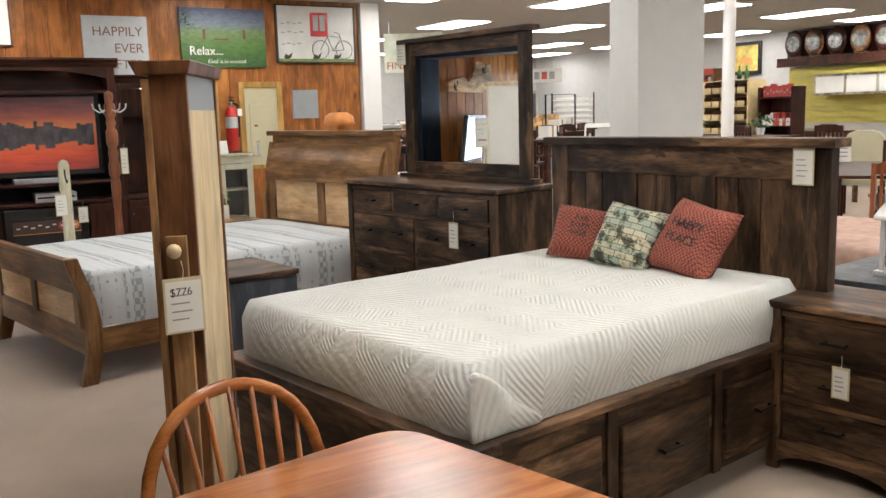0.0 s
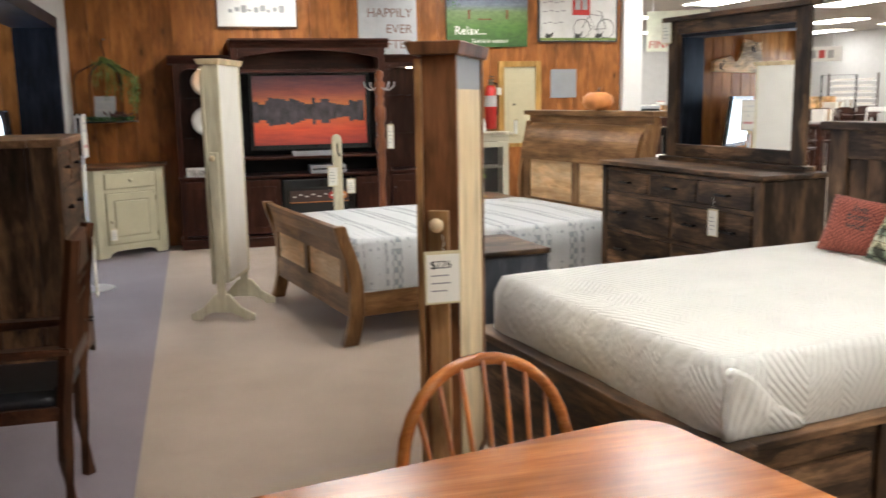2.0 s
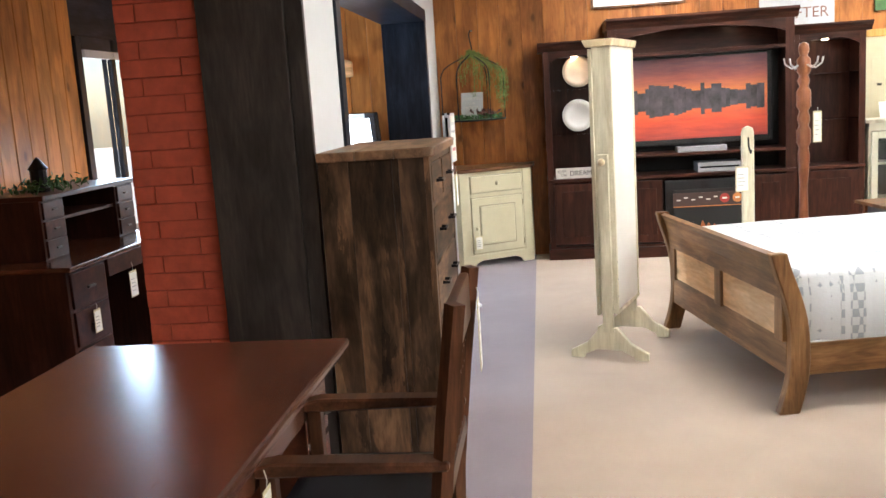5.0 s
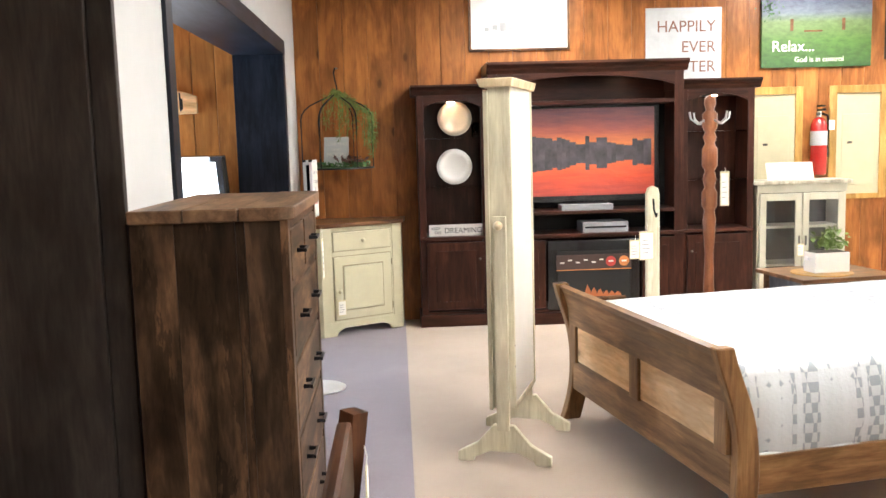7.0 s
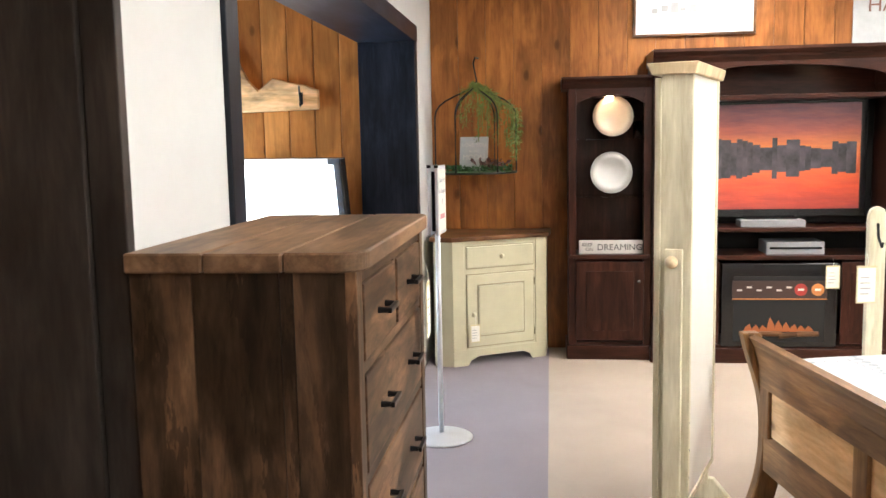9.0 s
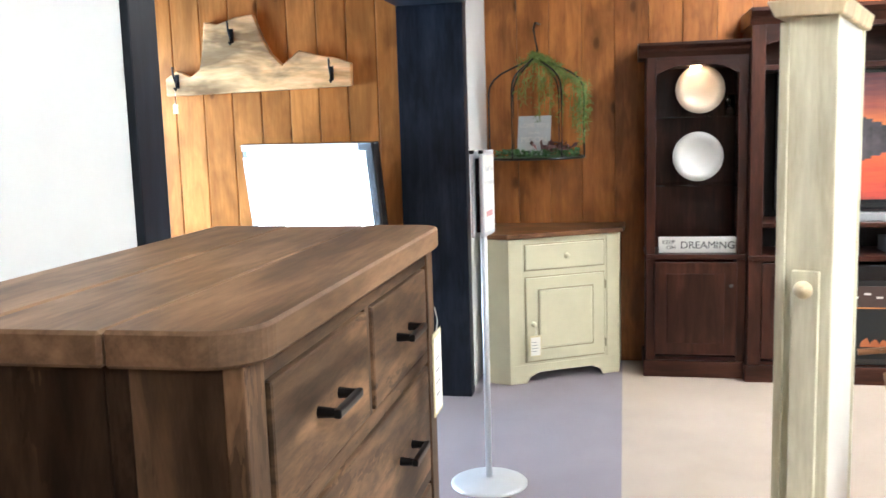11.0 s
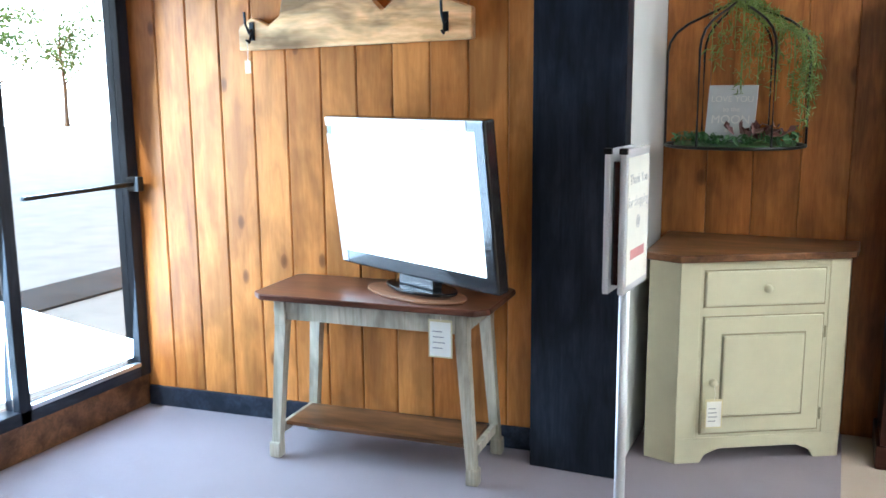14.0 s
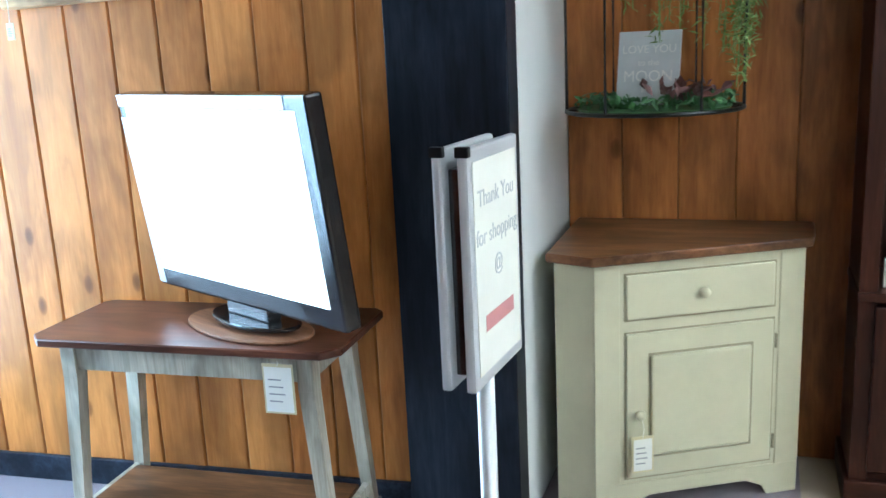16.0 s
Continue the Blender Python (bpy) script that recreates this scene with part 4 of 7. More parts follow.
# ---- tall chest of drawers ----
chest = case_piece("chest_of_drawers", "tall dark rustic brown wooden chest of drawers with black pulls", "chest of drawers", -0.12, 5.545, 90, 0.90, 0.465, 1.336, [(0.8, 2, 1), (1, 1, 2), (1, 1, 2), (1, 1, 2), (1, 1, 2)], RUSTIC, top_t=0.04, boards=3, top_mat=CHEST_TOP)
price_tag(-0.085, 5.86, 1.20, 90, 0.07, 0.15, 0.05)


# ---- cheval mirrors ----
def cheval(label, x, y, rz, h, mat_side, mat_crown, mat_back, mat_foot, upper=None, mat_frame=None, L=0.46, pivot=1.08):
    """A mirror cabinet swung between two footed stands. Its face looks to +x, its back to -x before the turn; it runs along y."""
    t = thing("cheval_mirror", label, "cheval mirror", x, y, 0, rz)
    D = 0.105
    lo = 0.26
    foot = [(-0.225, 0), (-0.225, 0.045), (-0.13, 0.095), (-0.05, 0.185), (0.05, 0.185), (0.13, 0.095), (0.225, 0.045), (0.225, 0), (0.15, 0), (0.145, 0.02), (0.07, 0.055), (-0.07, 0.055), (-0.145, 0.02), (-0.15, 0)]
    for y0 in (-0.036, L + 0.004):
        part("foot", prism(foot, y0, y0 + 0.032, "y", 0.003), mat_foot, t)
        bx(t, "upright", mat_frame or mat_side, -0.03, 0.03, y0 - 0.006, y0 + 0.018, 0.16, pivot + 0.04, 0.003)
    for y0, y1, s in ((-0.06, -0.042, -1), (L + 0.042, L + 0.06, 1)):
        k = part("knob", lathe([(0.006, 0), (0.008, 0.012), (0.02, 0.02), (0.022, 0.03), (0.014, 0.042), (0.002, 0.045)], 14), PALE_Z, t, smooth=True)
        k.matrix_basis = pose(0, -0.036 if s < 0 else L + 0.036, pivot, 90 if s < 0 else -90)
    bx(t, "side_board", mat_side, -D / 2, D / 2, 0.0, 0.022, lo, h - 0.04, 0.003)
    bx(t, "side_board", mat_side, -D / 2, D / 2, L - 0.022, L, lo, h - 0.04, 0.003)
    bx(t, "back_panel", mat_back, D / 2 - 0.014, D / 2 - 0.006, 0.022, L - 0.022, lo, h - (0.14 if upper else 0.04), 0.0)
    if upper:
        bx(t, "top_back_panel", upper, D / 2 - 0.014, D / 2 - 0.007, 0.022, L - 0.022, h - 0.14, h - 0.04, 0.0)
    bx(t, "front_frame", mat_frame or mat_side, -D / 2 - 0.02, -D / 2, -0.012, 0.06, lo - 0.01, h - 0.05, 0.003)
    bx(t, "front_frame", mat_frame or mat_side, -D / 2 - 0.02, -D / 2, L - 0.06, L + 0.012, lo - 0.01, h - 0.05, 0.003)
    bx(t, "front_frame", mat_frame or mat_side, -D / 2 - 0.02, -D / 2, 0.06, L - 0.06, lo - 0.01, lo + 0.06, 0.003)
    bx(t, "front_frame", mat_frame or mat_side, -D / 2 - 0.02, -D / 2, 0.06, L - 0.06, h - 0.12, h - 0.05, 0.003)
    bx(t, "mirror_glass", MIRROR, -D / 2 - 0.012, -D / 2 - 0.008, 0.06, L - 0.06, lo + 0.05, h - 0.12, 0.0)
    bx(t, "bottom_board", mat_side, -D / 2, D / 2, 0.022, L - 0.022, lo, lo + 0.02, 0.002)
    crown = [(-D / 2 - 0.03, h - 0.04), (-D / 2 - 0.05, h), (D / 2 + 0.02, h), (D / 2 + 0.01, h - 0.04)]
    part("crown", prism(crown, -0.02, L + 0.02, "y", 0.003), mat_crown, t)
    for k in range(3):
        part("screw", cyl((D / 2 - 0.004, 0.012, lo + 0.1 + k * 0.1), (D / 2 + 0.001, 0.012, lo + 0.1 + k * 0.1), 0.005, 0.004, 8), BRASS, t)
    return t


cheval("washed cream wooden cheval mirror cabinet with a pale back panel", 0.685, 6.50, -20, 1.795, CREAM_WOOD, PALE_Z, BACKPANEL, CREAM_WOOD, L=0.49, pivot=1.13)
cheval("brown walnut cheval mirror cabinet with a pale back panel", 1.26, 2.78, -28, 1.675, WALNUT_Z, WALNUT_Z, PALE_Z, PALE_Z, PANEL_GREY, GOLDEN_BROWN, pivot=1.137)
big_tag = price_tag(1.245, 2.715, 1.11, 0, 0.115, 0.155, 0.055, "cream paper price tag with a handwritten price")
lettering(big_tag, "written_price", "$776", 0.032, INK, pose(-0.04, -0.0052, -0.10, 90), "LEFT", 0.0004)

# ---- slim cream post rack behind the sleigh bed ----
rack = thing("quilt_rack", "slim cream painted post rack with a dark key hook", "rack", 1.67, 7.47, 0, 10)
part("post", prism([(-0.04, 0.05), (-0.04, 1.19), (-0.03, 1.22), (0.0, 1.235), (0.03, 1.22), (0.04, 1.19), (0.04, 0.05)], -0.012, 0.012, "y", 0.003), CREAM_WOOD, rack)
part("foot", prism([(-0.2, 0), (-0.2, 0.04), (-0.05, 0.10), (0.05, 0.10), (0.2, 0.04), (0.2, 0)], -0.018, 0.018, "y", 0.003), CREAM_WOOD, rack)
part("hook", tube([(0, -0.013, 1.16), (0, -0.02, 1.10), (0, -0.05, 1.06), (0, -0.06, 1.08)], 0.006), BLACK, rack)
price_tag(1.63, 7.45, 1.03, 8, 0.09, 0.16, 0.06)

# ---- turned coat stand ----
coat = thing("coat_stand", "turned brown maple coat stand with metal hooks", "coat stand", 2.09, 7.72, 0, 20)
prof = [(0.10, 0.0), (0.10, 0.02), (0.035, 0.04), (0.035, 0.30), (0.042, 0.32), (0.028, 0.36), (0.04, 0.42), (0.028, 0.47), (0.034, 0.52), (0.028, 0.72), (0.026, 0.80), (0.034, 0.90), (0.04, 1.00), (0.03, 1.06), (0.046, 1.09), (0.046, 1.17), (0.03, 1.20), (0.042, 1.25), (0.028, 1.30), (0.046, 1.33), (0.046, 1.43), (0.028, 1.46), (0.04, 1.50), (0.028, 1.53), (0.044, 1.56), (0.044, 1.64), (0.024, 1.66), (0.036, 1.70), (0.03, 1.735), (0.004, 1.75)]
part("turned_post", lathe(prof, 20), TURNED, coat, smooth=True)
for k in range(4):
    a = math.pi / 2 * k
    d = Vector((math.cos(a), math.sin(a), 0))
    part("hook", tube([d * 0.04 + Vector((0, 0, 1.60)), d * 0.09 + Vector((0, 0, 1.58)), d * 0.14 + Vector((0, 0, 1.61)), d * 0.15 + Vector((0, 0, 1.65))], 0.006), CHROME, coat)
price_tag(2.16, 7.66, 1.32, 10, 0.06, 0.20, 0.03)

# ---- entertainment centre with fireplace ----
ent = thing("entertainment_center", "dark cherry entertainment center with arched side shelves and an electric fireplace", "entertainment center", 0, 0, 0)
EY, EB = 9.70, 10.028
LEDGE = 0.745


def side_unit(x0, x1):
    bx(ent, "side_board", CHERRY_Z, x0, x0 + 0.03, EY, EB, 0.10, 1.90, 0.003)
    bx(ent, "side_board", CHERRY_Z, x1 - 0.03, x1, EY, EB, 0.10, 1.90, 0.003)
    bx(ent, "back_board", CHERRY_Z, x0 + 0.03, x1 - 0.03, EB - 0.015, EB, 0.10, 1.90, 0.0)
    for a, b in ((x0, x0 + 0.055), (x1 - 0.055, x1)):
        bx(ent, "face_stile", CHERRY_Z, a, b, EY - 0.02, EY, 0.10, 1.90, 0.003)
    n, w = 14, x1 - x0 - 0.11
    arch = [(x0 + 0.055, 1.90), (x0 + 0.055, 1.785)] + [(x0 + 0.055 + w * k / n, 1.785 + 0.065 * math.sin(math.pi * k / n) ** 0.7) for k in range(1, n)] + [(x1 - 0.055, 1.785), (x1 - 0.055, 1.90)]
    part("arched_rail", prism(arch, EY - 0.02, EY, "y"), CHERRY_X, ent)
    bx(ent, "top_board", CHERRY_X, x0 + 0.03, x1 - 0.03, EY, EB - 0.015, 1.84, 1.86, 0.0)
    bx(ent, "ledge", CHERRY_X, x0 - 0.005, x1 + 0.005, EY - 0.035, EB - 0.015, LEDGE - 0.03, LEDGE, 0.004)
    crown = [(EY - 0.02, 1.89), (EY - 0.045, 1.92), (EY - 0.05, 1.935), (EY - 0.075, 1.955), (EY - 0.075, 1.97), (EB, 1.97), (EB, 1.89)]
    part("crown", prism(crown, x0 - 0.045, x1 + 0.045, "x"), CHERRY_X, ent)
    for z in (1.545, 1.145):
        s = bx(ent, "glass_shelf", GLASS, x0 + 0.032, x1 - 0.032, EY + 0.03, EB - 0.02, z - 0.004, z + 0.004, 0.0)
    d = bx(ent, "cabinet_door", CHERRY_Z, x0 + 0.05, x1 - 0.05, EY - 0.036, EY - 0.016, 0.14, LEDGE - 0.045, 0.004)
    bx(d, "door_panel", CHERRY_Z, x0 + 0.12, x1 - 0.12, EY - 0.040, EY - 0.034, 0.21, LEDGE - 0.115, 0.003)
    k = part("knob", lathe([(0.008, 0), (0.012, 0.012), (0.002, 0.02)], 12), BRASS, d)
    k.matrix_basis = pose(x1 - 0.085 if x0 < 1 else x0 + 0.085, EY - 0.036, 0.56, 90)
    bx(ent, "plinth", CHERRY_X, x0 - 0.015, x1 + 0.015, EY - 0.035, EB, 0.0, 0.10, 0.006)
    bx(ent, "floor_board", CHERRY_X, x0 + 0.03, x1 - 0.03, EY, EB - 0.015, 0.10, 0.12, 0.0)
    part("puck_light", cyl(((x0 + x1) / 2, EY + 0.10, 1.832), ((x0 + x1) / 2, EY + 0.10, 1.84), 0.028, 0.028, 16), SPOT, ent)


side_unit(0.385, 0.955)
side_unit(2.545, 3.155)
C0, C1, CF = 0.958, 2.542, 9.63
bx(ent, "center_side", CHERRY_Z, C0, C0 + 0.035, CF, EB, 0.0, 2.05, 0.003)
bx(ent, "center_side", CHERRY_Z, C1 - 0.035, C1, CF, EB, 0.0, 2.05, 0.003)
bx(ent, "center_back", BLACK_MATT, C0 + 0.035, C1 - 0.035, EB - 0.015, EB, 0.0, 1.80, 0.0)
bx(ent, "center_back", CHERRY_X, C0 + 0.035, C1 - 0.035, EB - 0.015, EB, 1.802, 2.05, 0.0)
for a, b in ((C0, C0 + 0.075), (C1 - 0.075, C1)):
    bx(ent, "face_stile", CHERRY_Z, a, b, CF - 0.02, CF, 0.0, 2.05, 0.003)
arch = [(C0 + 0.075, 2.05), (C0 + 0.075, 1.93)] + [(C0 + 0.075 + (C1 - C0 - 0.15) * k / 16, 1.93 + 0.085 * math.sin(math.pi * k / 16) ** 0.7) for k in range(1, 16)] + [(C1 - 0.075, 1.93), (C1 - 0.075, 2.05)]
part("arched_rail", prism(arch, CF - 0.02, CF, "y"), CHERRY_X, ent)
crown = [(CF - 0.02, 2.04), (CF - 0.045, 2.07), (CF - 0.05, 2.085), (CF - 0.08, 2.11), (CF - 0.08, 2.13), (EB, 2.13), (EB, 2.04)]
part("crown", prism(crown, C0 - 0.012, C1 + 0.03, "x"), CHERRY_X, ent)
bx(ent, "upper_shelf", CHERRY_X, C0 + 0.035, C1 - 0.035, CF - 0.01, EB - 0.015, 1.79, 1.82, 0.003)
bx(ent, "media_shelf", CHERRY_X, C0 + 0.035, C1 - 0.035, CF - 0.01, EB - 0.015, 0.905, 0.93, 0.003)
bx(ent, "center_ledge", CHERRY_X, C0 - 0.008, C1 + 0.008, CF - 0.035, EB - 0.015, LEDGE - 0.03, LEDGE, 0.004)
for x0, x1 in ((C0 + 0.075, 1.40), (2.20, C1 - 0.075)):
    d = bx(ent, "cabinet_door", CHERRY_Z, x0, x1, CF - 0.03, CF - 0.008, 0.14, LEDGE - 0.045, 0.004)
    bx(d, "door_panel", CHERRY_Z, x0 + 0.055, x1 - 0.055, CF - 0.034, CF - 0.028, 0.21, LEDGE - 0.115, 0.003)
bx(ent, "plinth", CHERRY_X, C0 - 0.015, C1 + 0.015, CF - 0.035, EB, 0.0, 0.10, 0.006)
bx(ent, "center_floor", CHERRY_X, C0 + 0.035, C1 - 0.035, CF, EB - 0.015, 0.10, 0.12, 0.0)
for px in (1.35, 2.15):
    part("puck_light", cyl((px, CF + 0.12, 2.016), (px, CF + 0.12, 2.024), 0.028, 0.028, 16), SPOT, ent)

fire = thing("electric_fireplace", "black electric fireplace insert with a promotional sticker", "fireplace")
bx(fire, "frame", BLACK_PL, 1.42, 2.18, CF - 0.012, CF + 0.02, 0.11, 0.69, 0.008)
bx(fire, "firebox", BLACK_MATT, 1.50, 2.10, CF - 0.016, CF - 0.012, 0.15, 0.60, 0.0)
bx(fire, "promo_strip", plain("brown_sticker", (0.06, 0.035, 0.03), 0.3), 1.49, 2.11, CF - 0.019, CF - 0.017, 0.45, 0.57, 0.0, "dark sticker strip with orange edge")
bx(fire, "sticker_edge", ORANGE, 1.49, 2.11, CF - 0.0195, CF - 0.017, 0.442, 0.449, 0.0)
for k in range(6):
    bx(fire, "sticker_print", CHINA, 1.52 + k * 0.065, 1.555 + k * 0.065, CF - 0.0205, CF - 0.019, 0.50 + 0.02 * (k % 2), 0.512 + 0.02 * (k % 2), 0.0)
for px, mt in ((1.94, RED_INK), (2.05, ORANGE)):
    part("sticker_seal", cyl((px, CF - 0.021, 0.51), (px, CF - 0.019, 0.51), 0.042, 0.042, 20), mt, fire)
    bx(fire, "seal_print", PAPER, px - 0.02, px + 0.02, CF - 0.0222, CF - 0.021, 0.503, 0.518, 0.0)
rng = random.Random(8)
for k in range(9):
    x = 1.60 + 0.05 * k
    h = rng.uniform(0.04, 0.10)
    part("flame", prism([(x - 0.03, 0.22), (x - 0.02, 0.22 + h * 0.6), (x + 0.01 * rng.uniform(-1, 1), 0.22 + h), (x + 0.02, 0.22 + h * 0.5), (x + 0.03, 0.22)], CF - 0.018, CF - 0.0165, "y"), EMBER, fire)
for k in range(4):
    part("log", cyl((1.56 + 0.12 * k, CF - 0.02, 0.19 + 0.015 * (k % 2)), (1.70 + 0.12 * k, CF - 0.018, 0.205), 0.02, 0.018, 10), BROWN_TOP, fire)

tv = thing("television", "large television with a sunset skyline film over its screen", "television")
bx(tv, "bezel", BLACK_PL, 1.13, 2.42, 9.86, 9.92, 0.985, 1.80, 0.008)
bx(tv, "screen", SUNSET, 1.17, 2.37, 9.852, 9.86, 1.04, 1.765, 0.0, "glossy wrinkled sunset picture film")
bx(tv, "foot", BLACK_PL, 1.60, 1.95, 9.78, 9.94, 0.93, 0.986, 0.006)
rng = random.Random(12)
x = 1.17
while x < 2.36:
    w = rng.uniform(0.03, 0.09)
    if x + w > 2.37:
        break
    tall = 0.05 + 0.10 * abs(noise.noise((x * 4, 0.2, 0))) + rng.uniform(0, 0.06)
    bx(tv, "skyline_print", SKYLINE, x, x + w, 9.8505, 9.852, 1.375 - tall * 0.9, 1.395 + tall * 1.0, 0.0)
    x += w
box1 = thing("media_player", "silver media player box on the shelf", "media player")
bx(box1, "case", SILVER, 1.55, 1.98, 9.68, 9.84, 0.93, 0.975, 0.004)
box1b = thing("media_player", "silver disc player under the television", "media player")
bx(box1b, "case", SILVER, 1.72, 2.10, 9.66, 9.90, LEDGE, LEDGE + 0.085, 0.004)
bx(box1b, "front_strip", BLACK_PL, 1.74, 2.08, 9.657, 9.661, LEDGE + 0.035, LEDGE + 0.05, 0.0)


def plate(x, z, r, material, label):
    t = thing("display_plate", label, "plate", x, 9.86, z, 0, "display plates")
    bm = lathe([(r * 0.25, 0.0), (r * 0.62, 0.004), (r * 0.70, 0.014), (r, 0.022), (r, 0.027), (r * 0.68, 0.020), (r * 0.6, 0.010), (0.002, 0.008)], 36)
    bmesh.ops.transform(bm, matrix=pose(0, 0, r + 0.012, 84), verts=bm.verts)
    part("dish", bm, material, t, smooth=True)
    for s in (-1, 1):
        part("easel_arm", tube([(s * 0.045, -0.05, 0.0), (s * 0.045, -0.05, 0.02), (s * 0.04, 0.02, 0.01), (s * 0.03, 0.05, 0.10)], 0.005), GLASS, t)
    return t


plate(0.70, 1.550, 0.142, CHINA_T, "round cream plate on a clear stand under a warm spot")
plate(0.69, 1.150, 0.147, CHINA, "round white plate on a clear stand")
tum = thing("glass_tumbler", "clear glass tumbler on the glass shelf", "glass", 0.87, 9.84, 1.549)
part("cup", lathe([(0.03, 0), (0.033, 0.12), (0.030, 0.12), (0.027, 0.006), (0.001, 0.006)], 18), GLASS, tum, smooth=True)
sign = thing("shelf_sign", "small white wooden sign reading keep on dreaming", "sign", 0.46, 9.74, LEDGE)
bx(sign, "board", CHINA, 0, 0.45, 0, 0.02, 0, 0.095, 0.003)
lettering(sign, "words", "DREAMING", 0.062, INK, pose(0.125, -0.001, 0.025, 90), "LEFT", 0.0006)
lettering(sign, "words", "KEEP", 0.034, INK, pose(0.02, -0.001, 0.052, 90), "LEFT", 0.0006)
lettering(sign, "words", "ON", 0.034, INK, pose(0.045, -0.001, 0.02, 90), "LEFT", 0.0006)
price_tag(2.13, 9.57, LEDGE - 0.02, 0, 0.09, 0.15, 0.05)

# ---- cream corner cabinet ----
cc = thing("corner_cabinet", "cream painted corner cabinet with a brown top", "corner cabinet")
P = [(-0.54, 9.44), (-0.405, 9.40), (0.225, 9.765), (0.235, 9.90), (0.235, 10.02), (-0.56, 10.02)]
part("carcass", prism(P, 0.10, 0.87, "z"), CREAM, cc)
T = [(-0.565, 9.425), (-0.405, 9.372), (0.25, 9.752), (0.262, 9.90), (0.262, 10.025), (-0.572, 10.025)]
part("top", prism(T, 0.87, 0.90, "z", 0.004), BROWN_TOP, cc, "brown stained wooden top")
F = Matrix.Translation((-0.405, 9.40, 0)) @ pose(0, 0, 0, 0, 0, math.degrees(math.atan2(0.365, 0.63)))
FW = math.hypot(0.63, 0.365)
front = [(0, 0), (0, 0.11), (FW, 0.11), (FW, 0), (FW - 0.11, 0), (FW - 0.13, 0.035), (FW - 0.19, 0.06), (0.19, 0.06), (0.13, 0.035), (0.11, 0)]


def on_front(bm):
    bmesh.ops.transform(bm, matrix=F, verts=bm.verts)
    return bm


part("shaped_base", on_front(prism(front, -0.004, 0.014, "y")), CREAM, cc)
for a, b in ((-0.002, 0.085), (FW - 0.085, FW + 0.002)):
    part("stile", on_front(box(a, b, -0.005, 0.01, 0.11, 0.87, 0.003)), CREAM, cc)
part("base_side", prism([(-0.54, 9.44), (-0.405, 9.40), (-0.40, 9.415), (-0.535, 9.455)], 0, 0.10, "z"), CREAM, cc)
part("base_side", prism([(0.225, 9.765), (0.235, 10.02), (0.22, 10.02), (0.21, 9.77)], 0, 0.10, "z"), CREAM, cc)
# Darker sheets behind drawer and door paint the shade of their gaps.
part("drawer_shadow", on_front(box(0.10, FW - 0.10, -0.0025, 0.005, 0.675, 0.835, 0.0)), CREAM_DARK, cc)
dw = part("drawer", on_front(box(0.106, FW - 0.106, -0.010, 0.005, 0.681, 0.829, 0.006)), CREAM, cc)
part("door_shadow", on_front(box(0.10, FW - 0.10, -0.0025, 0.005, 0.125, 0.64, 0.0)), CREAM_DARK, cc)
dd = part("door", on_front(box(0.106, FW - 0.106, -0.010, 0.005, 0.131, 0.634, 0.005)), CREAM, cc)
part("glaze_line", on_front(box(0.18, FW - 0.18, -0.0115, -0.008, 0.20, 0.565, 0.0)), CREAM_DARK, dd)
part("raised_panel", on_front(box(0.188, FW - 0.188, -0.020, -0.008, 0.208, 0.557, 0.010)), CREAM, dd)
for par, u, z in ((dw, FW / 2, 0.755), (dd, 0.145, 0.36)):
    k = part("knob", lathe([(0.008, 0), (0.010, 0.012), (0.018, 0.018), (0.016, 0.028), (0.002, 0.032)], 16), CREAM, par, smooth=True)
    k.matrix_basis = F @ pose(u, -0.010, z, 90)
for z in (0.20, 0.56):
    part("hinge", on_front(cyl((FW - 0.098, -0.012, z - 0.025), (FW - 0.098, -0.012, z + 0.025), 0.005, 0.005, 8)), CREAM_DARK, dd)
tg = price_tag(0, 0, 0, 0, 0.075, 0.12, 0.06)
tg.matrix_basis = F @ pose(0.145, -0.045, 0.35)

# ---- wire birdcage planter hanging by the corner ----
cage = thing("hanging_birdcage_planter", "black wire birdcage planter with trailing green plants", "hanging planter", -0.26, 9.735, 0)
R, Z0, Z1 = 0.285, 1.33, 1.72
OGEE = ((0.97, 0.04), (0.88, 0.08), (0.72, 0.115), (0.50, 0.145), (0.28, 0.172), (0.12, 0.195))
ring = [(R * math.cos(a * math.pi / 24), R * math.sin(a * math.pi / 24), Z0) for a in range(49)]
part("base_ring", tube(ring, 0.007), BLACK, cage)
for k in range(3):
    a = math.pi * k / 3 + 0.1
    c, s = math.cos(a), math.sin(a)
    pts = [(R * c, R * s, Z0), (R * c, R * s, Z1)] + [(R * q * c, R * q * s, Z1 + dz) for q, dz in OGEE] + [(0, 0, Z1 + 0.215)] + [(-R * q * c, -R * q * s, Z1 + dz) for q, dz in OGEE[::-1]] + [(-R * c, -R * s, Z1), (-R * c, -R * s, Z0)]
    part("arch_wire", tube(pts, 0.0055), BLACK, cage)
    part("floor_wire", tube([(R * c, R * s, Z0), (-R * c, -R * s, Z0)], 0.004), BLACK, cage)
part("hook", tube([(0, 0, 1.93), (0.012, 0, 1.97), (0, 0, 2.03), (-0.01, 0, 2.09), (0, 0.02, 2.13), (0, 0.30, 2.15)], 0.006), BLACK, cage)
part("moss_tray", lathe([(0.24, 1.322), (0.25, 1.337), (0.02, 1.345)], 24), LEAF_D, cage)
rng = random.Random(21)


